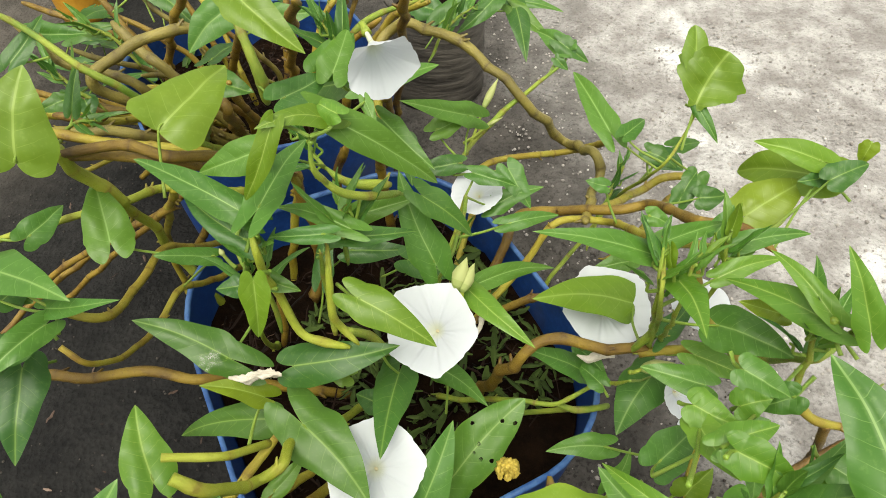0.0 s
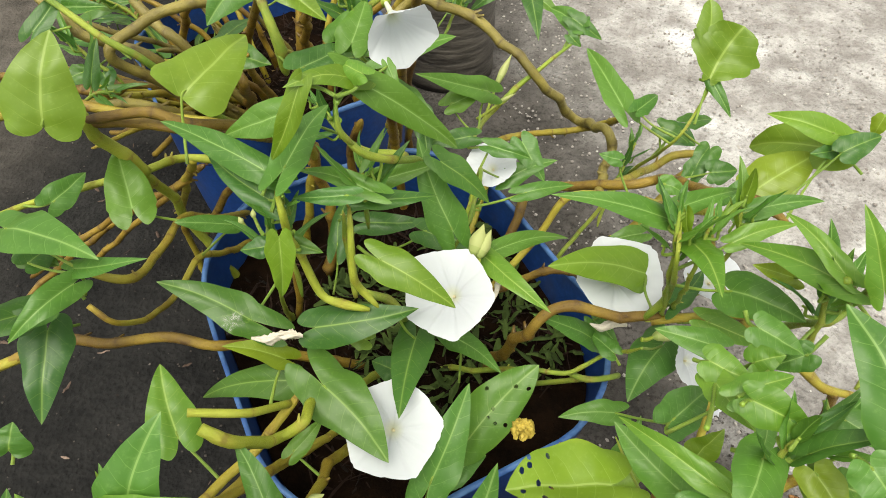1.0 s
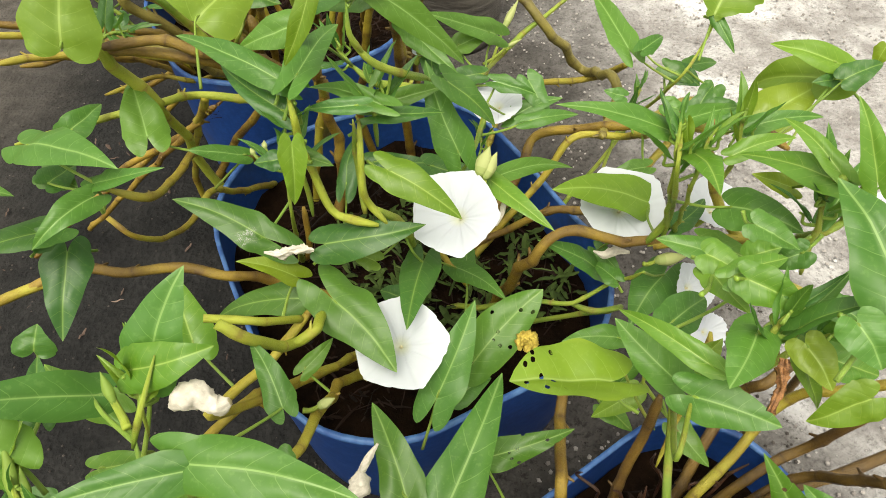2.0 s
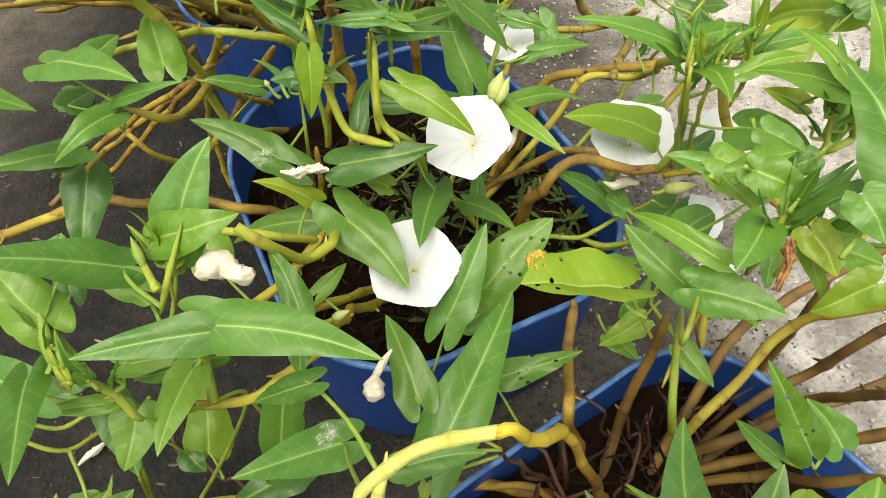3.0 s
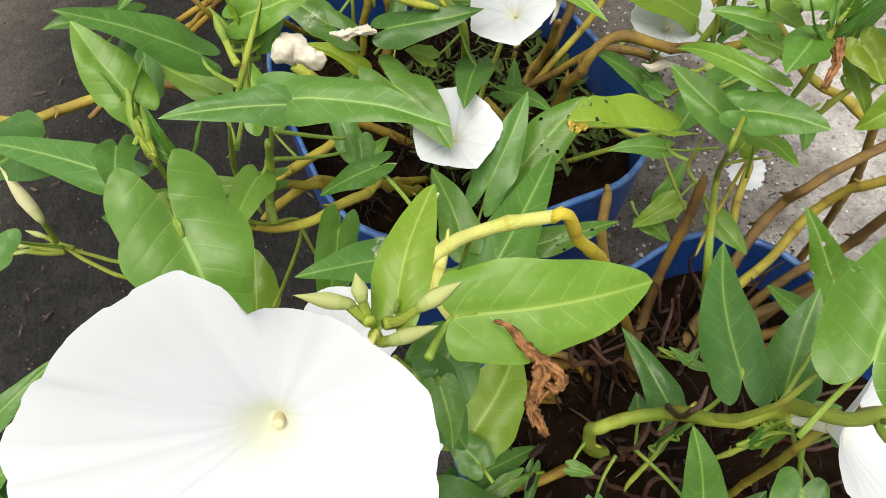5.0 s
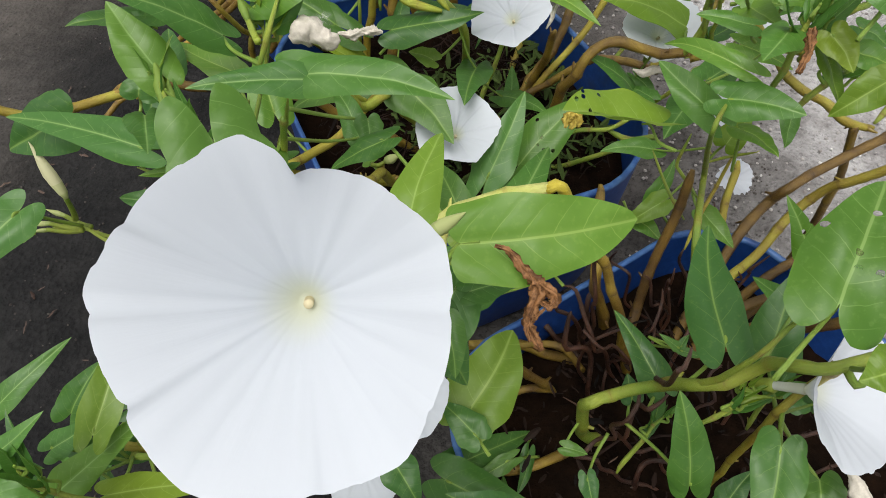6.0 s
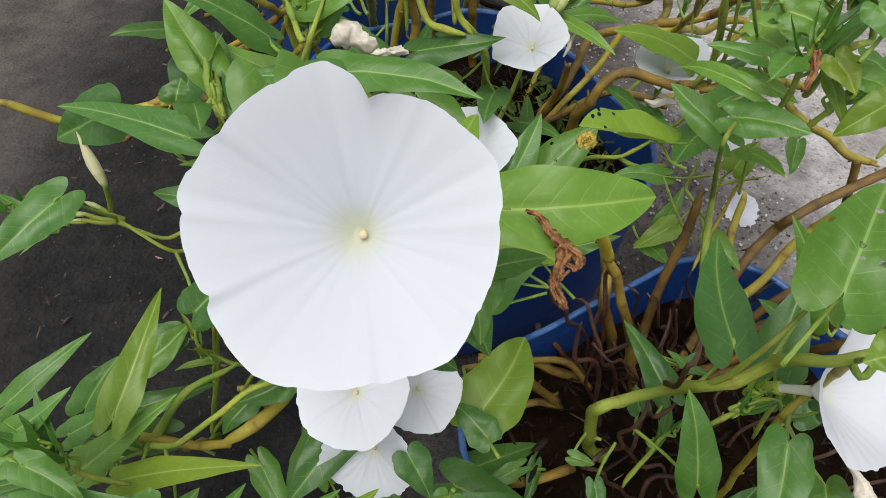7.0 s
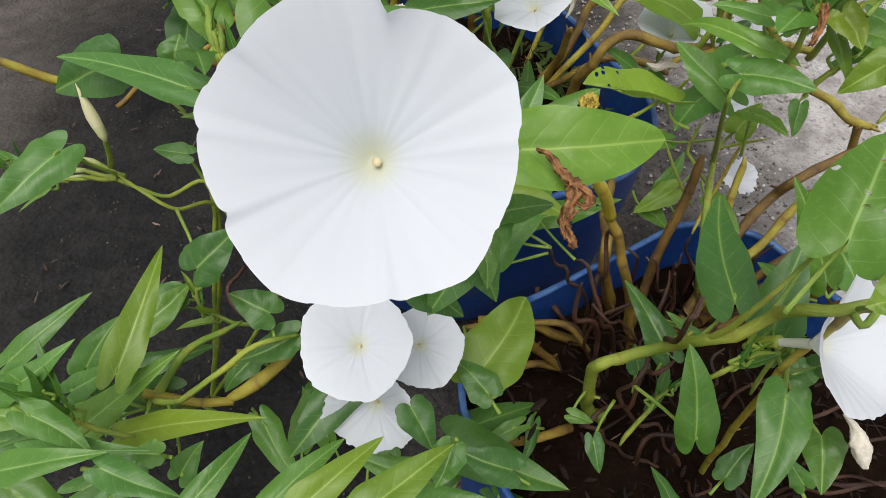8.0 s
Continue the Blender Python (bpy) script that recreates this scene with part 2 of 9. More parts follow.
def rim_material():
    m, t, b = material("scuffed_blue_rim", 0.5, 0.5)
    col = blend(t, smooth(t, grain(t, coords(t), 60.0, 5.0), 0.35, 0.65), (0.014, 0.062, 0.225), (0.060, 0.148, 0.350))
    t.links.new(col, b.inputs["Base Color"])
    return m


BLUE_RIM = rim_material()


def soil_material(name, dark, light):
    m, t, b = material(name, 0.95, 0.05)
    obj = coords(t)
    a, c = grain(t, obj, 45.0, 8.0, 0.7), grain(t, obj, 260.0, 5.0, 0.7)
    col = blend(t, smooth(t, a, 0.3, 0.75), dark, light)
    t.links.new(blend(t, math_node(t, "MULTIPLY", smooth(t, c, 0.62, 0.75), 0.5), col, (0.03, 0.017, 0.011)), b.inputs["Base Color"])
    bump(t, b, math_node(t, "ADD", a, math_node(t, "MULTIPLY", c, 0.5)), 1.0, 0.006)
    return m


# darker than bare soil: the shade inside the tubs is in this colour
SOIL = soil_material("shade_deepened_soil", (0.0045, 0.0027, 0.0016), (0.016, 0.008, 0.0042))


def ground_material():
    """Rough concrete: pale and gritty on one side of the tubs, near black on the other."""
    m, t, b = material("weathered_concrete", 0.9, 0.2)
    obj = coords(t)
    sep = t.nodes.new("ShaderNodeSeparateXYZ")
    t.links.new(obj, sep.inputs[0])
    large = grain(t, obj, 3.2, 7.0, 0.65)
    blot = grain(t, obj, 13.0, 6.0, 0.7)
    fine = grain(t, obj, 130.0, 6.0, 0.75)
    grit = node(t, "ShaderNodeTexVoronoi", Scale=170.0)
    t.links.new(obj, grit.inputs["Vector"])
    pale = blend(t, smooth(t, blot, 0.35, 0.68), (0.235, 0.219, 0.212), (0.455, 0.442, 0.438))
    pale = blend(t, smooth(t, large, 0.52, 0.70), pale, (0.68, 0.68, 0.69))
    pale = blend(t, math_node(t, "MULTIPLY", smooth(t, fine, 0.50, 0.66), 0.60), pale, (0.12, 0.11, 0.105))
    # near-black tone for the side left of the tubs
    dark_side = blend(t, smooth(t, blot, 0.3, 0.7), (0.0070, 0.0070, 0.0073), (0.0210, 0.0203, 0.0200))
    dark_side = blend(t, math_node(t, "MULTIPLY", smooth(t, fine, 0.60, 0.72), 0.25), dark_side, (0.09, 0.08, 0.07))
    dark_side = blend(t, math_node(t, "MULTIPLY", smooth(t, grain(t, obj, 34.0, 6.0, 0.75), 0.52, 0.70), 0.35), dark_side, (0.027, 0.026, 0.026))
    dark_side = blend(t, math_node(t, "MULTIPLY", smooth(t, grain(t, obj, 90.0, 5.0, 0.7), 0.48, 0.62), 0.5), dark_side, (0.0035, 0.0036, 0.0040))
    # the dark tone follows the row of tubs, with a mid grey before the pale
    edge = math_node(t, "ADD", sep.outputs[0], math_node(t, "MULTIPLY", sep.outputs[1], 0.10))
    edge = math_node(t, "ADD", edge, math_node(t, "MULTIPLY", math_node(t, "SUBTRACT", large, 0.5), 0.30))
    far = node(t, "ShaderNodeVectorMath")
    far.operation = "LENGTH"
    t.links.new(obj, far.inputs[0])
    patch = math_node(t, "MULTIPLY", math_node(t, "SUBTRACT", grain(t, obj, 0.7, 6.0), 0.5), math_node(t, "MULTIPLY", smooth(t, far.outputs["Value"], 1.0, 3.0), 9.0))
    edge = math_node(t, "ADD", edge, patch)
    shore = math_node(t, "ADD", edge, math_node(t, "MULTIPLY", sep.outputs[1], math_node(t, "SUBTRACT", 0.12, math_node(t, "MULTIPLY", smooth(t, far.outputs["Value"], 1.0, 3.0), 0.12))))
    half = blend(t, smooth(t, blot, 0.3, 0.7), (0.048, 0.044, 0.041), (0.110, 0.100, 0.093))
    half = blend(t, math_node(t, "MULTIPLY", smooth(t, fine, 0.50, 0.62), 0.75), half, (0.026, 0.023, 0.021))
    # a lighter grey-brown again further out on that side
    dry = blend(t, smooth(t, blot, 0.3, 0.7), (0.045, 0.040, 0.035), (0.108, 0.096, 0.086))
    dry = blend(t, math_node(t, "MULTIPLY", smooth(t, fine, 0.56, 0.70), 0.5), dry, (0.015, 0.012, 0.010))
    dark_side = blend(t, smooth(t, edge, -0.47, -0.70), dark_side, dry)
    col = blend(t, smooth(t, edge, -0.16, 0.05), dark_side, half)
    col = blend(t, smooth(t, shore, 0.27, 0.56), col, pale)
    t.links.new(col, b.inputs["Base Color"])
    h = math_node(t, "ADD", math_node(t, "MULTIPLY", fine, 0.7), math_node(t, "MULTIPLY", grit.outputs["Distance"], 0.5))
    bump(t, b, math_node(t, "ADD", h, blot), 0.85, 0.008)
    return m


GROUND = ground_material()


# ---- kinds of things ----
def mesh_of(name, bm, mat, uv=None):
    me = bpy.data.meshes.new(name)
    bm.to_mesh(me)
    bm.free()
    for p in me.polygons:
        p.use_smooth = True
    me.materials.append(mat)
    return me


def part(name, bm, mat, parent, label=""):
    """Links a bmesh as one mesh object under a thing or a part."""
    ob = new(name, mesh_of(name, bm, mat))
    if parent is not None:
        ob.parent = parent
        ob.matrix_parent_inverse = parent.matrix_world.inverted()
    return tagged(ob, label)


def thing(name, place, label, category, group="", kind=""):
    ob = new(name)
    ob.empty_display_size = 0.05
    ob.matrix_world = Matrix.Translation(place)
    bpy.context.view_layer.update()
    return tagged(ob, label, category, group, kind)


def glide(points, per=6):
    """Catmull-Rom through the points."""
    p = [Vector(q) for q in points]
    p = [2 * p[0] - p[1], *p, 2 * p[-1] - p[-2]]
    out = []
    for i in range(1, len(p) - 2):
        for k in range(per):
            s = k / per
            out.append(0.5 * ((2 * p[i]) + (p[i + 1] - p[i - 1]) * s + (2 * p[i - 1] - 5 * p[i] + 4 * p[i + 1] - p[i + 2]) * s * s + (3 * p[i] - p[i - 1] - 3 * p[i + 1] + p[i + 2]) * s ** 3))
    out.append(p[-2])
    return out


def tube(points, r0, r1, sides=8, per=6, knots=0.0, rng=None, taper=1):
    """A tapered tube along a smooth line; knots: metres between its swollen, slightly kinked joints."""
    line = glide(points, per)
    bm = bmesh.new()
    uvl = bm.loops.layers.uv.new("UVMap")
    side = Vector((0, 0, 1))
    rings, lengths, run = [], [], 0.0
    total = sum((b - a).length for a, b in zip(line, line[1:])) or 1e-6
    if knots:
        # even steps, so that every joint gets its rings
        want = max(8, int(total / 0.0042))
        even, seg, walked = [], 0, 0.0
        for i in range(want + 1):
            s = total * i / want
            while seg < len(line) - 2 and walked + (line[seg + 1] - line[seg]).length < s:
                walked += (line[seg + 1] - line[seg]).length
                seg += 1
            step = (line[seg + 1] - line[seg]).length or 1e-6
            even.append(line[seg].lerp(line[seg + 1], min(1.0, (s - walked) / step)))
        line = even
    start = rng.random() if rng else 0.0
    stubs = []
    for i, c in enumerate(line):
        if i:
            run += (c - line[i - 1]).length
        way = (line[min(i + 1, len(line) - 1)] - line[max(i - 1, 0)]).normalized()
        side = (side - way * side.dot(way))
        if side.length < 1e-4:
            side = way.orthogonal()
        side.normalize()
        over = way.cross(side)
        r = r0 + (r1 - r0) * run / total
        at = run / 0.1
        if knots:
            at = run / knots + start + 0.22 * math.sin(run / knots * 2.4 + start * 30)
            off = abs(at % 1.0 - 0.5) * knots
            r *= 0.95 + 0.17 * max(0.0, 1.0 - off / (1.0 * r0 + 0.001)) * (0.4 + math.sin(math.floor(at) * 2.7 + start * 9) ** 2)
            zig = (abs((at + 0.5) % 2.0 - 1.0) - 0.5) * 0.9 * r0
            c = c + side * zig * math.cos(start * 20) + over * zig * math.sin(start * 20)
            if rng and off < total / len(line) * 0.5 and rng.random() < 0.45:
                stubs.append((c.copy(), way.copy(), (side * math.cos(at * 7) + over * math.sin(at * 7)), r))
        if rng:
            r *= 1.0 + rng.uniform(-0.05, 0.05)
        if knots and taper:
            r *= (0.40, 0.72, 0.90, 1.0)[min(3, i, len(line) - 1 - i)]
        rings.append([bm.verts.new(c + r * (math.cos(a) * side + math.sin(a) * over)) for a in (math.tau * k / sides for k in range(sides))])
        lengths.append(at)
    for i in range(len(rings) - 1):
        for k in range(sides):
            f = bm.faces.new((rings[i][k], rings[i][(k + 1) % sides], rings[i + 1][(k + 1) % sides], rings[i + 1][k]))
            for lp, (uu, vv) in zip(f.loops, ((k, i), (k + 1, i), (k + 1, i + 1), (k, i + 1))):
                lp[uvl].uv = (uu / sides, lengths[vv])
    bm.faces.new(rings[-1])
    bm.faces.new(rings[0][::-1])
    # broken leaf stalks left on the joints
    for c, way, out, r in stubs:
        d = (out + way * 0.8).normalized()
        q = out.cross(way).normalized()
        lo = [bm.verts.new(c + out * r * 0.6 + r * 0.42 * (math.cos(a) * q + math.sin(a) * way)) for a in (math.tau * k / 5 for k in range(5))]
        hi = [bm.verts.new(c + out * r * 0.6 + d * r * 1.5 + r * 0.20 * (math.cos(a) * q + math.sin(a) * way)) for a in (math.tau * k / 5 for k in range(5))]
        for k in range(5):
            f = bm.faces.new((lo[k], lo[(k + 1) % 5], hi[(k + 1) % 5], hi[k]))
            for lp in f.loops:
                lp[uvl].uv = (0.3, 0.5)
        bm.faces.new(hi)
    return bm


def stem(plant, points, r0, r1, mat=None, knots=0.0, label="", taper=1):
    rng = random.Random(round(sum(map(sum, points)) * 1e4))
    return part("stem", tube(points, r0 * 0.92, r1 * 0.92, 8, 7, knots or rng.uniform(0.028, 0.044), rng, taper), mat or STEM_GREEN, plant, label)


def leaf(plant, base, tip, width, n, mat=None, lobe=0.20, fold=0.25, bow=0.06, curl=0.42, wave=0.036, stalk=None, label="", full=0.15, ragged=0.0, blunt=0.0):
    """A blade from where its stalk joins it to its tip. n: roughly the way its upper face looks; width: across, in metres.
    lobe: length of the two back lobes as a part of the blade; fold: rise of the halves; bow: arch along it; curl: droop of the edges; full: where it is widest; ragged: torn edge; blunt: a rounded tip."""
    b, e = Vector(base), Vector(tip)
    lobe = 0.09 + 0.92 * lobe
    ay = (e - b)
    length = ay.length
    ay.normalize()
    az = Vector(n)
    az = (az - ay * az.dot(ay)).normalized()
    ax = ay.cross(az)
    rng = random.Random(round((b.x * 7 + b.y * 13 + b.z * 29 + e.x) * 1e4))
    ph, skew, twist = rng.uniform(0, 6.3), rng.uniform(-0.05, 0.05), rng.uniform(-0.30, 0.30)
    fold_a, fold_b = fold * rng.uniform(0.9, 2.0) + 0.12, fold * rng.uniform(0.9, 2.0) + 0.12
    seed = Vector((rng.uniform(0, 50), rng.uniform(0, 50), 0))
    freq = rng.uniform(5.5, 9.5)
    bm = bmesh.new()
    uvl = bm.loops.layers.uv.new("UVMap")
    rows, cols = 22, 6
    half = width / 2

    foot = 0.86 if full < 0.6 else 0.22

    def outer(y):
        if y >= 0:
            p = 1.45 + 1.6 * max(0.0, full - 0.2) + 3.0 * blunt
            rise = min(y / full, 1.0)
            w = max(0.0, (1 - y ** p)) ** (0.86 - 0.45 * max(0.0, full - 0.2)) * (foot + (1.02 - foot) * rise * (2 - rise))
            return w * (1 + ragged * noise.noise(seed + Vector((0, y * 9, 3))))
        s = min(1.0, -y / lobe)
        return foot * (0.46 + 0.54 * math.sqrt(max(0.0, 1 - s ** 2.2)))

    def inner(y):
        if y >= 0:
            return 0.0
        s = min(1.0, -y / lobe)
        return min(foot * 0.46 * (1 - math.sqrt(max(0.0, 1 - s ** 1.7))) + 0.05 * s, outer(y))

    def place(x, y):
        u = x / max(half, 1e-6)
        z = (fold_a if x > 0 else fold_b) * abs(x) - curl * 1.2 * x * x / max(half, 1e-6) + twist * x * (y - 0.2)
        z += length * bow * 4 * y * (1 - y) if y > 0 else length * bow * 3.2 * y
        z += length * wave * math.sin(freq * y + ph + 2.2 * (u > 0)) * u * u
        z += width * 0.07 * noise.noise(seed + Vector((u * 1.3, y * 3.0, 0))) + width * 0.018 * noise.noise(seed + Vector((u * 4, y * 9, 7)))
        xx = x + length * skew * math.sin(3.1 * max(y, 0.0)) + width * 0.022 * u * u * u * math.sin(13 * y + ph) * (y < 0.93)
        return b + ax * xx + ay * (y * length) + az * z

    ys = [-lobe + (1 + lobe) * (k / rows) for k in range(rows + 1)]
    ys = sorted(ys + [0.0] + [-lobe * q for q in (0.3, 0.6, 0.8, 0.93, 0.985)])
    for sgn in (-1, 1):
        grid = []
        for y in ys:
            o, i = outer(y) * half, inner(y) * half
            row = []
            for k in range(cols + 1):
                x = i + (o - i) * k / cols
                row.append((bm.verts.new(place(sgn * x, y)), 0.5 + sgn * x / max(width, 1e-6) * 0.98, y))
            grid.append(row)
        for r0, r1 in zip(grid, grid[1:]):
            for k in range(cols):
                q = (r0[k], r0[k + 1], r1[k + 1], r1[k])
                if sgn < 0:
                    q = q[::-1]
                f = bm.faces.new([v[0] for v in q])
                for lp, v in zip(f.loops, q):
                    lp[uvl].uv = (v[1], v[2])
    bmesh.ops.remove_doubles(bm, verts=bm.verts, dist=1e-5)
    ob = part("leaf", bm, mat or LEAF, plant, label)
    if stalk:
        mid = b.lerp(Vector(stalk), 0.45) - az * 0.004
        part("petiole", tube([b + ay * length * 0.10 - az * 0.0006, b - az * 0.0008, mid, stalk], 0.0007, 0.0011, 6, 5), PETIOLE, ob)
    return ob


def shoot(plant, points, r, count, size, seed, mats, slim=0.30, tip_only=0.35):
    """A young shoot: a thin green stalk with narrow leaves in turn along it, smaller and closer at its tip."""
    rng = random.Random(seed)
    line = glide(points, 8)
    part("stem", tube(points, r, r * 0.55, 7, 6, 0.016, rng), STEM_GREEN, plant)
    for k in range(count):
        s = tip_only + (1 - tip_only) * (k + 0.5) / count
        i = min(int(s * (len(line) - 1)), len(line) - 2)
        p = line[i].lerp(line[i + 1], s * (len(line) - 1) - i)
        way = (line[i + 1] - line[i]).normalized()
        a = 2.4 * k + rng.uniform(-0.5, 0.5)
        q = way.orthogonal().normalized()
        out = (q * math.cos(a) + way.cross(q) * math.sin(a))
        open_up = 1.1 - 0.85 * s
        d = (way * (1.0 - 0.45 * open_up) + out * open_up + Vector((0, 0, rng.uniform(-0.1, 0.25)))).normalized()
        length = size * (1.15 - 0.75 * s) * rng.uniform(0.75, 1.2)
        foot = p + d * length * 0.35
        up = (Vector((0, 0, 1)) + out * -0.4 + way * 0.3)
        leaf(plant, foot, foot + d * length, length * slim * rng.uniform(0.8, 1.3), up, rng.choice(mats), lobe=rng.uniform(0.05, 0.2), fold=rng.uniform(0.25, 0.6), bow=rng.uniform(-0.04, 0.10), stalk=p)


def cobweb(plant, centre, n, size, seed):
    """A dusty scrap of web lying just over a blade."""
    rng = random.Random(seed)
    az = Vector(n).normalized()
    ax = az.orthogonal().normalized()
    ay = az.cross(ax)
    bm = bmesh.new()
    uvl = bm.loops.layers.uv.new("UVMap")
    mid = bm.verts.new(Vector(centre) + az * 0.003)
    ring = []
    for k in range(22):
        a = math.tau * k / 22
        q = size * rng.uniform(0.55, 1.1)
        ring.append(bm.verts.new(Vector(centre) + ax * q * math.cos(a) + ay * q * math.sin(a) * 0.75 + az * rng.uniform(0.0008, 0.003)))
    for k in range(22):
        f = bm.faces.new((mid, ring[k], ring[(k + 1) % 22]))
        for lp, uv in zip(f.loops, ((k / 22, 0.0), (k / 22, 1.0), ((k + 1) / 22, 1.0))):
            lp[uvl].uv = uv
    return part("cobweb", bm, WEB, plant, "dusty white scrap of cobweb on a leaf")


def flower(plant, centre, n, radius, up=(0, 0, 1), depth=0.75, flare=0.10, ragged=0.05, mat=None, lean=0.0, label="open white funnel-shaped flower", squash=1.0, stalk=None, cone=0.4, penta=0.05, pleat=0.75, nick=0.022, turn=0.0, folds=()):
    """A funnel flower: a flat five-pleated face round the throat at centre, and a tube behind it. cone: how far the throat lies behind the rim.
    folds: single creases as (degrees round the face, rise of the crease, bite out of the rim, degrees wide)."""
    az = Vector(n).normalized()
    c = Vector(centre) - az * cone * radius
    ax = Vector(up).cross(az).normalized()
    ay = az.cross(ax)
    rng = random.Random(round((c.x + c.y * 3 + c.z * 7) * 1e4))
    ph = rng.uniform(0, 1.2) + radians(turn)
    ripple = [rng.uniform(-1, 1) for _ in range(50)]
    bm = bmesh.new()
    uvl = bm.loops.layers.uv.new("UVMap")
    spokes = 200 if folds else 100
    prof = [(0.012, -0.122), (0.046, -0.118), (0.060, -0.100), (0.080, -0.078), (0.108, -0.060), (0.14, -0.048), (0.22, -0.022), (0.34, -0.006), (0.50, 0.005), (0.66, 0.012), (0.82, 0.012), (0.93, 0.004), (1.0, -0.010)]
    rings = []
    for j, (r, z) in enumerate(prof):
        ring = []
        for k in range(spokes):
            a = math.tau * k / spokes
            five = math.cos(5 * (a - ph))
            rr, zz = r, z
            if r > 0.1:
                w = (r - 0.1) / 0.9
                notch = max(0.0, 1.0 - abs((((a - ph) / math.tau * 5) % 1.0) - 0.5) * 2 / 0.10)
                corner = math.cos(math.pi / 5) / math.cos((a - ph + math.pi / 5) % (math.tau / 5) - math.pi / 5) * 1.1 - 1.0
                rr = r * (1 + w * w * (min(0.85, penta * 7) * corner + ragged * 0.35 * ripple[k * 50 // spokes]) - nick * notch * w ** 4 * (1.2 + ripple[(k * 6 // spokes) * 7 % 40]))
                crease = max(0.0, 1.0 - abs((((a - ph) / math.tau * 5) % 1.0) - 0.5) * 2 / 0.16)
                rib = max(0.0, 1.0 - abs((((a - ph) / math.tau * 5 + 0.5) % 1.0) - 0.5) * 2 / 0.12)
                zz = z + flare * w * w * (0.55 * math.cos(2 * a + ph * 3) + 0.35 * math.sin(3 * a + ph)) - 0.075 * pleat * crease ** 1.5 * w ** 0.6 * (1.25 - w) + 0.075 * pleat * rib ** 0.8 * w ** 0.7 * (1.15 - w) + 0.012 * math.cos(25 * (a - ph)) * w * (1.1 - w)
                zz += cone * w ** 0.85
                zz += 0.02 * w * w * ripple[(k * 50 // spokes + 17) % 50] * ragged * 8
                for deg, rise, bite, wide in folds:
                    off = ((a - radians(deg) + math.pi) % math.tau - math.pi) / radians(wide)
                    # one flank of a crease is steep, the other slopes away
                    flank = math.exp(-abs(off) * (2.6 if off > 0 else 0.9))
                    zz += rise * flank * w ** 0.8
                    rr -= bite * r * w ** 5 * math.exp(-abs(off) * (2.2 if off > 0 else 1.2))
            ring.append(bm.verts.new(c + radius * (ax * rr * math.cos(a) * squash + ay * rr * math.sin(a) + az * zz + ay * lean * zz)))
        rings.append(ring)
    for j in range(len(rings) - 1):
        for k in range(spokes):
            f = bm.faces.new((rings[j][k], rings[j][(k + 1) % spokes], rings[j + 1][(k + 1) % spokes], rings[j + 1][k]))
            for lp, (kk, jj) in zip(f.loops, ((k, j), (k + 1, j), (k + 1, j + 1), (k, j + 1))):
                lp[uvl].uv = (kk / spokes, prof[jj][0])
    bm.faces.new(rings[0][::-1])
    ob = part("flower", bm, mat or PETAL, plant, label)
    back = [c - az * 0.126 * radius, c - az * (0.126 + depth) * 0.5 * radius, c - az * depth * radius - ay * lean * depth * radius]
    part("floral_tube", tube(back, 0.080 * radius, 0.055 * radius, 12, 4), PETAL, ob)
    root = c - az * depth * radius - ay * lean * depth * radius
    bm = tube([root - az * 0.003, root, root + az * 0.007], 0.0022, 0.0034, 8, 3)
    part("calyx", bm, STEM_GREEN, ob)
    bm = tube([c - (az * 0.15 - ax * 0.012) * radius, c - (az * 0.09 - ax * 0.020) * radius, c - (az * 0.045 - ax * 0.026 + ay * 0.008) * radius, c - (az * 0.030 - ax * 0.027 + ay * 0.010) * radius], 0.036 * radius, 0.034 * radius, 10, 4)
    part("pistil", bm, THROAT, ob, "cream pistil in the throat")
    if stalk:
        part("flower_stalk", tube([root, root.lerp(Vector(stalk), 0.5) - az * 0.004, stalk], 0.0014, 0.0018, 6, 5), STEM_GREEN, ob)
    return ob


# creases and nicks of the wide-open flower, from the side of its first axis anticlockwise
BIG_FOLDS = [(2, 0.015, 0.012, 4.55), (-33, 0.021, 0.03, 3.9), (-79, 0.023, 0.03, 3.9), (206, 0.016, 0.075, 3.9), (173, 0.012, 0.035, 3.9), (140, 0.025, 0.035, 4.55), (78, -0.016, 0.17, 14), (104, 0.030, 0, 7.15), (45, 0.008, 0.01, 5.85), (-120, 0.008, 0.012, 5.2), (240, 0.008, 0.01, 5.2)]


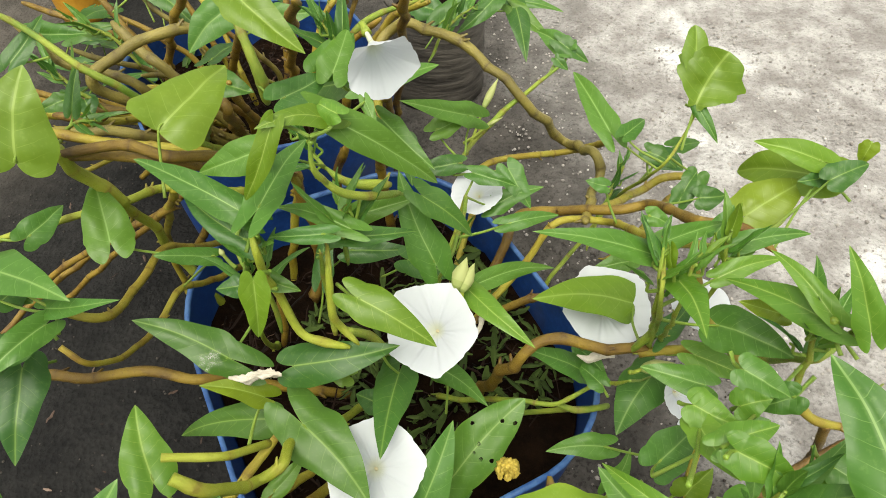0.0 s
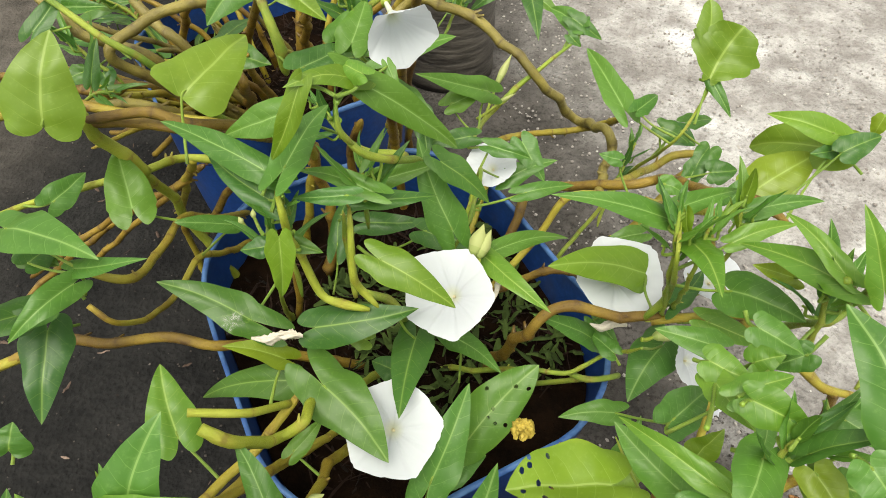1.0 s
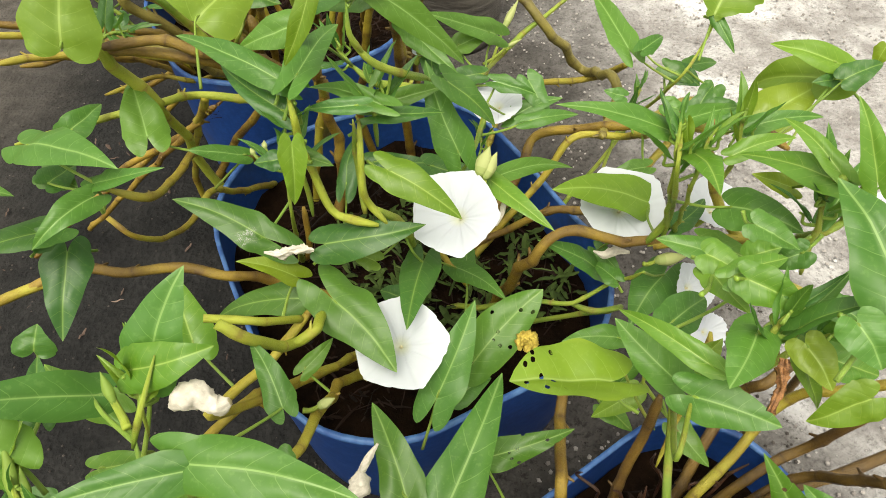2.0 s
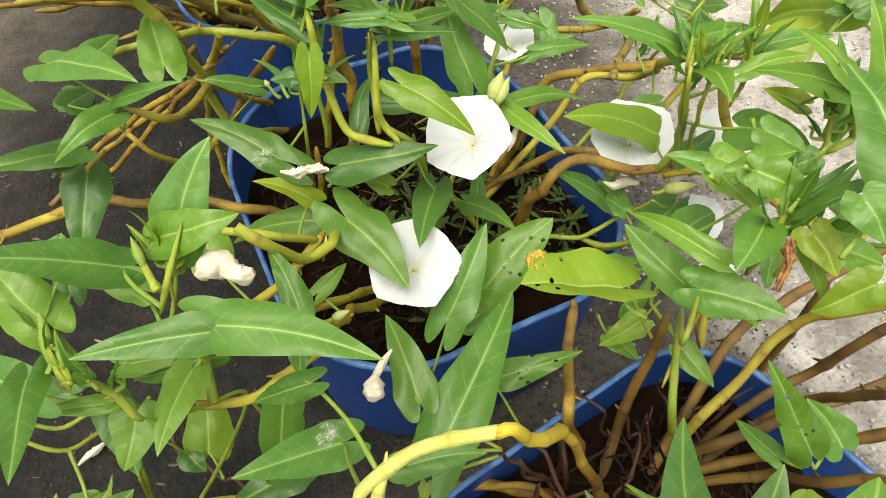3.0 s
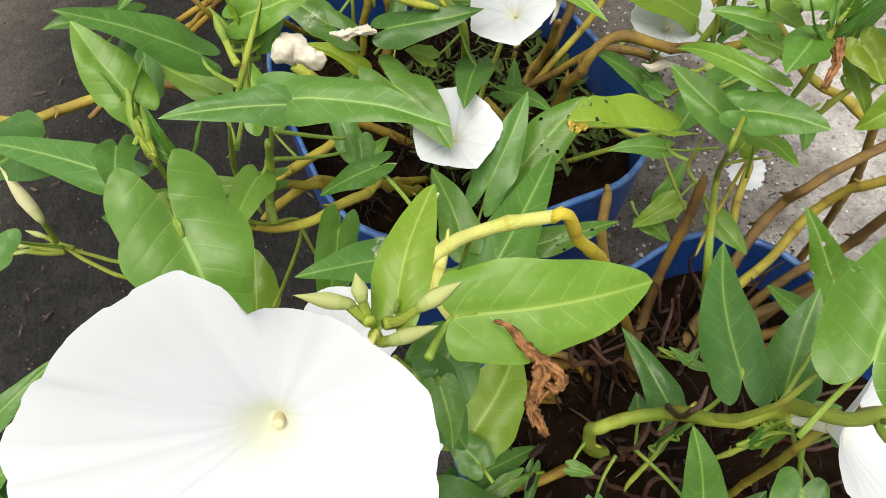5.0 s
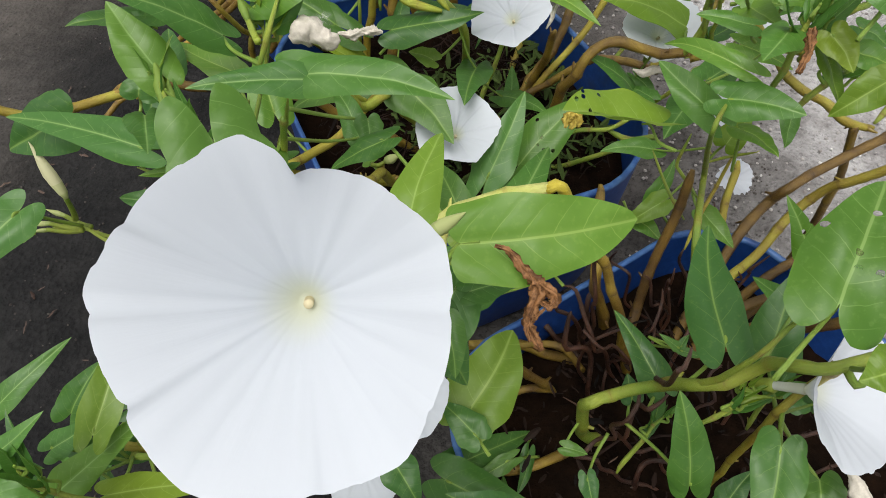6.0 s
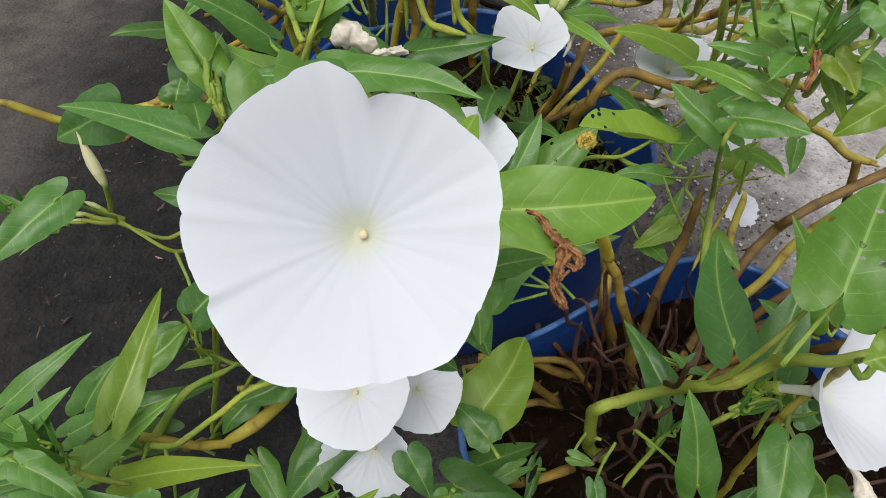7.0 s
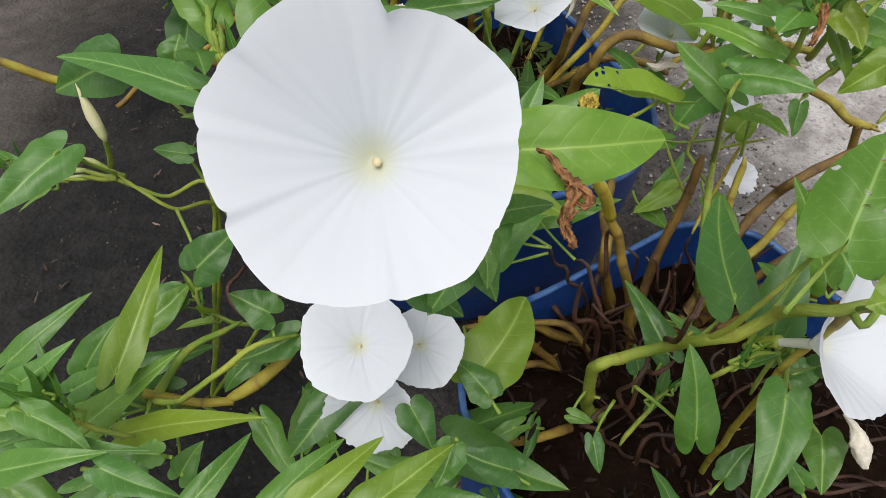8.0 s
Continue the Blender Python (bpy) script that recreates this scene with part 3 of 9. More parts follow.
def bud(plant, base, tip, r, mat=None, label="closed pale green flower bud", stalk=None):
    b, e = Vector(base), Vector(tip)
    bm = bmesh.new()
    uvl = bm.loops.layers.uv.new("UVMap")
    ay = (e - b)
    length = ay.length
    ay.normalize()
    ax = ay.orthogonal().normalized()
    az = ax.cross(ay)
    prof = [(0.0, 0.35), (0.10, 0.72), (0.28, 0.95), (0.45, 1.0), (0.62, 0.80), (0.80, 0.45), (0.94, 0.16), (1.0, 0.02)]
    rings = []
    for s, w in prof:
        rings.append([bm.verts.new(b + ay * s * length + r * w * (1 + 0.10 * math.cos(5 * a + 6 * s)) * (ax * math.cos(a) + az * math.sin(a))) for a in (math.tau * k / 10 for k in range(10))])
    for j in range(len(rings) - 1):
        for k in range(10):
            f = bm.faces.new((rings[j][k], rings[j][(k + 1) % 10], rings[j + 1][(k + 1) % 10], rings[j + 1][k]))
            for lp in f.loops:
                lp[uvl].uv = (k / 10, 0.05 + prof[j][0])
    bm.faces.new(rings[0][::-1])
    ob = part("bud", bm, mat or BUD, plant, label)
    if stalk:
        part("bud_stalk", tube([b + ay * 0.002, b.lerp(Vector(stalk), 0.5) + Vector((0, 0, -0.002)), stalk], 0.0012, 0.0016, 6, 4), STEM_GREEN, ob)
    return ob


def wilted(plant, points, radii, mat=None, label="wilted cream flower", crumple=0.32):
    """A collapsed flower: a crumpled sleeve along a line, wide where it is knotted."""
    line = glide(points, 8)
    bm = bmesh.new()
    uvl = bm.loops.layers.uv.new("UVMap")
    rng = random.Random(round(sum(map(sum, points)) * 1e4))
    side = Vector((0.3, 0.2, 1))
    rings = []
    for i, c in enumerate(line):
        s = i / (len(line) - 1) * (len(radii) - 1)
        r = radii[int(s)] + (radii[min(int(s) + 1, len(radii) - 1)] - radii[int(s)]) * (s - int(s))
        way = (line[min(i + 1, len(line) - 1)] - line[max(i - 1, 0)]).normalized()
        side = (side - way * side.dot(way)).normalized()
        over = way.cross(side)
        rings.append([bm.verts.new(c + r * (1 + crumple * (0.34 * math.sin(4 * a + i * 0.35) + 0.25 * math.sin(7 * a - i * 0.6) + rng.uniform(-0.22, 0.22))) * (math.cos(a) * side + 0.75 * math.sin(a) * over)) for a in (math.tau * k / 20 for k in range(20))])
    for i in range(len(rings) - 1):
        for k in range(20):
            f = bm.faces.new((rings[i][k], rings[i][(k + 1) % 20], rings[i + 1][(k + 1) % 20], rings[i + 1][k]))
            for lp in f.loops:
                lp[uvl].uv = (k / 20, 0.3 + 0.6 * i / len(rings))
    bm.faces.new(rings[-1])
    bm.faces.new(rings[0][::-1])
    return part("wilted_flower", bm, mat or PETAL_WILTED, plant, label)


def outline(half, corner, k, longer=0.0):
    """A point on a rounded square, k from 0 to 1 round it; longer: metres added to either end of its second axis."""
    a = math.tau * k
    ca, sa = math.cos(a), math.sin(a)
    inner_half = half - corner
    lo, hi = 0.0, 2 * half
    for _ in range(30):
        mid = (lo + hi) / 2
        x, y = abs(mid * ca), abs(mid * sa)
        d = math.hypot(max(x - inner_half, 0), max(y - inner_half, 0)) - corner
        lo, hi = (mid, hi) if d < 0 else (lo, mid)
    return lo * ca, lo * sa + math.copysign(longer, sa)


def tub(place, turn, half, height, label, corner=0.105, soil=0.055, seed=1, longer=0.0):
    """A blue plastic tub cut from a can: rounded-square wall with an uneven cut rim, and a floor. Soil lies in it."""
    m = Matrix.Translation(place) @ Matrix.Rotation(radians(turn), 4, "Z")
    ob = thing("plastic_tub", place, label, "tub", "blue plastic tubs")
    n, thick = 72, 0.0022
    rng = random.Random(seed)
    ph = rng.uniform(0, 6)
    bm = bmesh.new()
    levels = [(0.0, 0.90), (0.012, 0.935), (0.05, 0.955), (0.10, 0.975), (0.14, 0.988), (0.168, 0.997), (1.0, 1.0)]
    out_rings, in_rings = [], []
    for z, s in levels:
        ro, ri = [], []
        for k in range(n):
            x, y = outline(half, corner, k / n, longer)
            zz = z * height / 0.184 if z < 1 else height + 0.0022 * math.sin(5 * math.tau * k / n + ph) + 0.0012 * math.sin(13 * math.tau * k / n)
            warp = 1 + 0.010 * math.sin(3 * math.tau * k / n + ph) * min(1.0, zz / height)
            q = 1 - thick / half
            ro.append(bm.verts.new(m @ Vector((x * s * warp, y * s * warp, zz))))
            ri.append(bm.verts.new(m @ Vector((x * s * warp * q, y * s * warp * q, max(zz, 0.003)))))
        out_rings.append(ro)
        in_rings.append(ri)
    for rings, flip in ((out_rings, False), (in_rings, True)):
        for j in range(len(rings) - 1):
            for k in range(n):
                q = [rings[j][k], rings[j][(k + 1) % n], rings[j + 1][(k + 1) % n], rings[j + 1][k]]
                bm.faces.new(q[::-1] if flip else q)
    bm.faces.new(out_rings[0][::-1])
    bm.faces.new(in_rings[0])
    part("wall", bm, BLUE, ob)
    bm = bmesh.new()
    ring = [[], [], [], []]
    for k in range(n):
        x, y = outline(half, corner, k / n, longer)
        zz = height + 0.0022 * math.sin(5 * math.tau * k / n + ph) + 0.0012 * math.sin(13 * math.tau * k / n)
        warp = 1 + 0.010 * math.sin(3 * math.tau * k / n + ph)
        for i, (dr, dz) in enumerate(((0.0006, -0.0035), (0.0008, 0.0008), (-0.0028, 0.0010), (-0.0028, -0.0025))):
            s = warp * (1 + dr / half)
            ring[i].append(bm.verts.new(m @ Vector((x * s, y * s, zz + dz))))
    for i in range(3):
        for k in range(n):
            bm.faces.new((ring[i][k], ring[i][(k + 1) % n], ring[i + 1][(k + 1) % n], ring[i + 1][k]))
    part("rim", bm, BLUE_RIM, ob, "pale scuffed cut rim")
    # the soil
    bm = bmesh.new()
    top = height - soil
    rings = []
    for j in range(15):
        s = 0.965 * (j / 14)
        rr = []
        for k in range(n):
            x, y = outline(half, corner, k / n, longer)
            p = Vector((x * s, y * s, 0))
            h = 0.012 * noise.noise((p + Vector(place)) * 28) + 0.006 * noise.noise((p + Vector(place)) * 90)
            rr.append(bm.verts.new(m @ Vector((p.x, p.y, top + (h if j else 0)))))
        rings.append(rr)
    for j in range(14):
        for k in range(n):
            bm.faces.new((rings[j][k], rings[j][(k + 1) % n], rings[j + 1][(k + 1) % n], rings[j + 1][k]))
    bmesh.ops.remove_doubles(bm, verts=bm.verts, dist=1e-5)
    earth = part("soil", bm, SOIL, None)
    tagged(earth, "dark soil filling a blue tub, shade put into its colour", "soil", kind="stuff")
    return m, top


# ---- the setting: rough concrete ground ----
def ground_sheet():
    bm = bmesh.new()
    cuts = [-60, -12, -4, -1.6] + [-1.2 + 0.03 * k for k in range(107)] + [2.6, 5, 14, 60]
    grid = []
    for x in cuts:
        row = []
        for y in cuts:
            p = Vector((x, y, 0))
            near = 1.0 if abs(x) < 2 and abs(y) < 2.2 else 0.0
            h = near * (0.006 * noise.noise(p * 9) + 0.004 * noise.noise(p * 31)) - 0.004
            row.append(bm.verts.new((x, y, h)))
        grid.append(row)
    for i in range(len(cuts) - 1):
        for j in range(len(cuts) - 1):
            bm.faces.new((grid[i][j], grid[i + 1][j], grid[i + 1][j + 1], grid[i][j + 1]))
    return tagged(part("ground", bm, GROUND, None), "rough weathered concrete ground, pale and gritty, darker beside the tubs", "ground", kind="structure")


ground_sheet()

M_FAR, SOIL_FAR = tub((-0.225, 0.658, 0.0), 29, 0.150, 0.184, "blue plastic tub crowded with old stems, on concrete", seed=2)
M_MID, SOIL_MID = tub((-0.050, 0.290, 0.0), 29, 0.147, 0.184, "blue plastic tub cut from a can, dark soil inside", seed=5, longer=0.025)
M_NEAR, SOIL_NEAR = tub((0.145, -0.046, 0.0), 36, 0.147, 0.182, "blue plastic tub thick with brown stems and dry litter", corner=0.070, soil=0.048, seed=9)
PLANT_FAR = thing("water_spinach_plant", (-0.225, 0.658, SOIL_FAR), "leafy water spinach with long woody ochre stems in a tub", "plant", "water spinach plants")
PLANT_MID = thing("water_spinach_plant", (-0.050, 0.290, SOIL_MID), "leafy water spinach with white funnel flowers, growing from a blue tub", "plant", "water spinach plants")
PLANT_NEAR = thing("water_spinach_plant", (0.145, -0.046, SOIL_NEAR), "water spinach with thick brown bases and white flowers", "plant", "water spinach plants")
PLANT_LOW = thing("water_spinach_plant", (-0.25, 0.02, 0.0), "trailing water spinach shoots over dark ground", "plant", "water spinach plants")


# ---- the plants: blades, stems and flowers, from the far tub to the near one ----
leaf(PLANT_FAR, (-0.2426, 0.2674, 0.3891), (-0.2345, 0.3040, 0.4290), 0.0463, (0.34, -0.72, 0.60), LEAF_YOUNG, lobe=0.05, fold=0.14, full=0.30, wave=0.03, stalk=(-0.2385, 0.3036, 0.3737))
leaf(PLANT_FAR, (-0.1699, 0.2970, 0.3897), (-0.1445, 0.3631, 0.3905), 0.0485, (0.42, -0.18, 0.89), LEAF_YOUNG, lobe=-0.04, fold=0.22, full=0.16, wave=0.04, stalk=(-0.1709, 0.2732, 0.3550))
leaf(PLANT_FAR, (-0.1213, 0.3483, 0.4472), (-0.0804, 0.3242, 0.4237), 0.0295, (0.08, -0.55, 0.83), LEAF_YOUNG, fold=0.25, bow=0.08, stalk=(-0.1242, 0.3938, 0.4226))
leaf(PLANT_MID, (-0.0988, 0.2096, 0.4141), (-0.1586, 0.2431, 0.4150), 0.0173, (-0.10, -0.30, 0.95), fold=0.15, stalk=(-0.1006, 0.2044, 0.4007))
leaf(PLANT_MID, (-0.0988, 0.2058, 0.3970), (-0.1343, 0.2321, 0.4050), 0.0162, (-0.03, -0.33, 0.94), LEAF_DARK, fold=0.2, stalk=(-0.0879, 0.1983, 0.4075))
leaf(PLANT_MID, (-0.0911, 0.2359, 0.4270), (-0.1237, 0.2366, 0.4116), 0.0204, (-0.18, -0.63, 0.75), lobe=0.15, fold=0.2, stalk=(-0.0787, 0.3123, 0.3461))
leaf(PLANT_MID, (-0.0872, 0.2073, 0.4171), (-0.0757, 0.2715, 0.4046), 0.0181, (0.20, -0.45, 0.87), fold=0.25, stalk=(-0.0952, 0.1964, 0.3976))
leaf(PLANT_MID, (-0.0733, 0.2134, 0.4610), (-0.0914, 0.2063, 0.4238), 0.0115, (-0.13, -0.92, 0.37), LEAF_YOUNG, lobe=0.1, fold=0.3, full=0.4, bow=0.1, stalk=(-0.0582, 0.2159, 0.4539))
leaf(PLANT_MID, (-0.0512, 0.2276, 0.4552), (-0.0797, 0.2101, 0.4625), 0.0131, (-0.29, -0.55, 0.78), LEAF_YOUNG, lobe=0.25, fold=0.2, bow=0.10, stalk=(-0.0582, 0.2159, 0.4539))
leaf(PLANT_MID, (-0.0470, 0.2242, 0.4605), (-0.0616, 0.2376, 0.4568), 0.0121, (-0.36, -0.24, 0.90), LEAF_LIGHT, lobe=0.2, wave=0.06, stalk=(-0.0582, 0.2159, 0.4539), curl=0.9)
leaf(PLANT_MID, (-0.0491, 0.2303, 0.4509), (-0.0025, 0.2443, 0.3981), 0.0181, (0.02, -0.54, 0.84), fold=0.3, bow=0.06, full=0.35, stalk=(-0.0583, 0.2151, 0.4507))
leaf(PLANT_MID, (-0.0482, 0.2187, 0.3904), (-0.0910, 0.2370, 0.3863), 0.0130, (0.04, -0.48, 0.87), fold=0.35, stalk=(-0.0414, 0.2262, 0.4084))
leaf(PLANT_MID, (-0.0579, 0.2067, 0.3997), (-0.0873, 0.2085, 0.3948), 0.0110, (-0.17, -0.49, 0.86), fold=0.3, stalk=(-0.0533, 0.2196, 0.3845))
leaf(PLANT_MID, (-0.0519, 0.2193, 0.3822), (-0.0133, 0.2298, 0.3760), 0.0126, (0.33, -0.42, 0.85), LEAF_DARK, fold=0.3, stalk=(-0.0670, 0.2131, 0.3722))
leaf(PLANT_MID, (-0.0506, 0.2540, 0.3621), (-0.0134, 0.2627, 0.3688), 0.0153, (-0.03, -0.52, 0.85), fold=0.35, stalk=(-0.0533, 0.2196, 0.3845))
leaf(PLANT_MID, (-0.0041, 0.2417, 0.3322), (-0.0261, 0.2749, 0.3788), 0.0262, (0.37, -0.90, 0.22), lobe=0.16, fold=0.12, bow=0.03, stalk=(0.0044, 0.2571, 0.3178))
leaf(PLANT_MID, (-0.0109, 0.2547, 0.3772), (0.0185, 0.2501, 0.3479), 0.0183, (0.46, -0.68, 0.57), LEAF_DARK, fold=0.3, stalk=(-0.0240, 0.2531, 0.3811))
leaf(PLANT_MID, (0.0251, 0.3490, 0.3052), (0.0557, 0.3421, 0.2997), 0.0154, (0.03, -0.54, 0.84), fold=0.3, stalk=(0.0168, 0.3351, 0.2944))
leaf(PLANT_MID, (-0.0429, 0.1884, 0.3709), (-0.0023, 0.1735, 0.3482), 0.0224, (0.52, -0.55, 0.66), LEAF_YOUNG, lobe=0.16, fold=0.18, bow=0.10, stalk=(-0.0565, 0.2037, 0.3622))
leaf(PLANT_MID, (0.0201, 0.2354, 0.3184), (0.0772, 0.2677, 0.2945), 0.0144, (0.47, -0.21, 0.86), fold=0.25, stalk=(0.0014, 0.2537, 0.3137))
leaf(PLANT_MID, (0.0171, 0.2310, 0.3188), (0.0549, 0.1917, 0.3167), 0.0169, (-0.06, -0.42, 0.91), LEAF_LIGHT, fold=0.22, bow=0.10, stalk=(0.0014, 0.2537, 0.3137))
leaf(PLANT_MID, (0.1313, 0.2485, 0.2812), (0.0559, 0.2281, 0.3142), 0.0327, (0.04, -0.44, 0.90), LEAF_LIGHT, full=0.34, lobe=0.08, fold=0.14, bow=0.04, stalk=(0.1240, 0.2077, 0.2953))
leaf(PLANT_MID, (0.1073, 0.2074, 0.3850), (0.0447, 0.2084, 0.4009), 0.0154, (0.20, -0.52, 0.83), lobe=0.12, fold=0.25, bow=0.05, stalk=(0.1115, 0.2029, 0.3897))
leaf(PLANT_MID, (0.1111, 0.2148, 0.3824), (0.1568, 0.2357, 0.3785), 0.0131, (0.14, -0.34, 0.93), fold=0.3, stalk=(0.1103, 0.1959, 0.3849))
leaf(PLANT_MID, (0.1180, 0.1906, 0.3845), (0.1175, 0.1505, 0.3957), 0.0185, (-0.28, -0.00, 0.96), LEAF_LIGHT, lobe=0.12, fold=0.2, bow=0.08, stalk=(0.1107, 0.1912, 0.3824))
leaf(PLANT_NEAR, (0.1725, 0.1572, 0.3999), (0.1445, 0.1970, 0.3781), 0.0172, (-0.39, -0.36, 0.85), LEAF_LIGHT, fold=0.25, bow=0.05, stalk=(0.1840, 0.1436, 0.3908))
leaf(PLANT_NEAR, (0.1706, 0.1590, 0.4054), (0.1539, 0.1919, 0.4084), 0.0113, (-0.41, -0.28, 0.87), LEAF_LIGHT, fold=0.3, stalk=(0.1753, 0.1439, 0.3937))
leaf(PLANT_NEAR, (0.1534, 0.1927, 0.3412), (0.1846, 0.1692, 0.3468), 0.0296, (-0.37, -0.24, 0.90), LEAF, lobe=0.14, fold=0.2, bow=0.12, full=0.25, stalk=(0.1197, 0.1969, 0.3409))
leaf(PLANT_MID, (0.1913, 0.3918, 0.3389), (0.2117, 0.4129, 0.3701), 0.0578, (-0.00, -0.34, 0.89), LEAF_YOUNG, lobe=0.02, fold=0.30, full=0.62, wave=0.05, bow=-0.06, ragged=0.22, stalk=(0.1822, 0.3684, 0.3133), blunt=0.5)
leaf(PLANT_MID, (0.1855, 0.4052, 0.3541), (0.1869, 0.4302, 0.3815), 0.0218, (-0.00, -0.34, 0.89), LEAF_YOUNG, lobe=0.1, stalk=(0.1948, 0.3916, 0.3385), blunt=0.5, full=0.6, ragged=0.15)
leaf(PLANT_MID, (0.1925, 0.3900, 0.3373), (0.2077, 0.3686, 0.3198), 0.0109, (-0.16, -0.69, 0.71), lobe=0.05, stalk=(0.1864, 0.3985, 0.3331))
leaf(PLANT_NEAR, (0.2597, 0.3138, 0.3383), (0.2317, 0.3662, 0.2933), 0.0365, (-0.72, -0.23, 0.66), LEAF_YOUNG, lobe=0.12, fold=0.25, bow=0.12, full=0.35, stalk=(0.2739, 0.2983, 0.3308))
leaf(PLANT_NEAR, (0.2514, 0.3150, 0.3519), (0.2098, 0.3319, 0.3541), 0.0209, (-0.20, -0.56, 0.81), LEAF_LIGHT, fold=0.3, bow=0.1, stalk=(0.2862, 0.3300, 0.3165))
leaf(PLANT_NEAR, (0.2113, 0.3006, 0.3138), (0.2506, 0.3190, 0.3287), 0.0384, (-0.15, -0.38, 0.91), LEAF_YOUNG, lobe=0.16, fold=0.15, full=0.40, wave=0.03, stalk=(0.2013, 0.2877, 0.3179))
leaf(PLANT_NEAR, (0.2507, 0.2975, 0.3519), (0.2754, 0.3055, 0.3586), 0.0206, (-0.12, -0.40, 0.91), LEAF_DARK, lobe=0.12, fold=0.2, stalk=(0.2088, 0.2727, 0.3209))
leaf(PLANT_NEAR, (0.2833, 0.3229, 0.3590), (0.2828, 0.3202, 0.3442), 0.0130, (-0.58, -0.80, 0.17), LEAF_YOUNG, lobe=0.15, stalk=(0.2836, 0.3239, 0.3596))
leaf(PLANT_NEAR, (0.2493, 0.3053, 0.3453), (0.2341, 0.3035, 0.3440), 0.0126, (-0.02, -0.45, 0.89), LEAF_DARK, stalk=(0.2139, 0.2627, 0.3230))
leaf(PLANT_MID, (0.2034, 0.3698, 0.2865), (0.1925, 0.3498, 0.2708), 0.0216, (-0.26, -0.50, 0.83), LEAF_DARK, lobe=0.1, fold=0.3, stalk=(0.1777, 0.3765, 0.2997))
leaf(PLANT_MID, (0.1804, 0.3961, 0.2818), (0.1998, 0.3871, 0.2746), 0.0227, (-0.01, -0.63, 0.77), LEAF_DARK, stalk=(0.1710, 0.3841, 0.2708))
leaf(PLANT_MID, (0.1997, 0.4183, 0.2735), (0.2290, 0.4345, 0.2647), 0.0162, (0.41, -0.27, 0.87), stalk=(0.1703, 0.3960, 0.2522))
leaf(PLANT_MID, (0.1398, 0.4175, 0.2906), (0.1179, 0.4914, 0.2966), 0.0246, (-0.31, -0.16, 0.94), fold=0.35, stalk=(0.1716, 0.3721, 0.2894))
leaf(PLANT_MID, (0.1485, 0.4026, 0.2992), (0.1697, 0.4249, 0.2974), 0.0166, (0.24, -0.15, 0.96), stalk=(0.1746, 0.3743, 0.2946))
leaf(PLANT_MID, (0.1248, 0.3479, 0.2946), (0.1093, 0.3511, 0.2972), 0.0136, (0.03, -0.55, 0.83), stalk=(0.1354, 0.3297, 0.2715))
leaf(PLANT_MID, (0.0262, 0.4369, 0.2894), (-0.0342, 0.4072, 0.3282), 0.0236, (0.63, -0.43, 0.65), fold=0.3, stalk=(0.0195, 0.4150, 0.2647))
leaf(PLANT_MID, (-0.0056, 0.4162, 0.2909), (0.0235, 0.4367, 0.2940), 0.0207, (0.20, -0.43, 0.88), fold=0.3, stalk=(0.0158, 0.3976, 0.2733))
leaf(PLANT_FAR, (-0.0542, 0.3630, 0.3752), (-0.0031, 0.3825, 0.3775), 0.0227, (0.17, -0.54, 0.83), fold=0.2, stalk=(-0.0573, 0.3675, 0.3599))
leaf(PLANT_FAR, (-0.0745, 0.3656, 0.3827), (-0.0682, 0.4061, 0.3898), 0.0267, (0.19, -0.20, 0.96), fold=0.2, stalk=(-0.0574, 0.3674, 0.3599))
leaf(PLANT_FAR, (-0.1062, 0.3437, 0.3777), (-0.0800, 0.3728, 0.3756), 0.0257, (0.41, -0.31, 0.86), fold=0.2, stalk=(-0.1271, 0.3624, 0.3745))
leaf(PLANT_MID, (-0.0397, 0.2652, 0.4355), (-0.0339, 0.2530, 0.4256), 0.0071, (0.09, -0.60, 0.79), stalk=(-0.0582, 0.2159, 0.4539))
leaf(PLANT_MID, (-0.0430, 0.3682, 0.3385), (-0.0054, 0.3337, 0.3234), 0.0207, (-0.05, -0.45, 0.89), fold=0.3, stalk=(-0.0574, 0.3761, 0.3468))
leaf(PLANT_FAR, (-0.2201, 0.2712, 0.3154), (-0.2407, 0.3150, 0.3274), 0.0333, (0.44, -0.81, 0.39), lobe=0.22, fold=0.15, stalk=(-0.1930, 0.2773, 0.2954))
leaf(PLANT_FAR, (-0.2720, 0.2714, 0.3197), (-0.2617, 0.3016, 0.3179), 0.0215, (0.49, -0.11, 0.87), stalk=(-0.3047, 0.2820, 0.3036))
leaf(PLANT_FAR, (-0.2549, 0.2131, 0.3611), (-0.1866, 0.1830, 0.3736), 0.0311, (0.08, -0.28, 0.96), lobe=0.2, fold=0.15, stalk=(-0.2085, 0.1949, 0.3439))
leaf(PLANT_FAR, (-0.2593, 0.2142, 0.3285), (-0.2518, 0.2344, 0.3242), 0.0210, (0.54, -0.02, 0.84), LEAF_DARK, stalk=(-0.2085, 0.1949, 0.3439))
leaf(PLANT_FAR, (-0.2182, 0.1973, 0.3458), (-0.1608, 0.1834, 0.3751), 0.0138, (-0.49, -0.34, 0.80), fold=0.3, bow=0.08, stalk=(-0.2178, 0.1925, 0.3266))
leaf(PLANT_FAR, (-0.2121, 0.1844, 0.3488), (-0.2347, 0.1499, 0.3438), 0.0188, (0.47, -0.07, 0.88), fold=0.3, bow=0.22, lobe=0.12, stalk=(-0.2105, 0.1834, 0.3359))
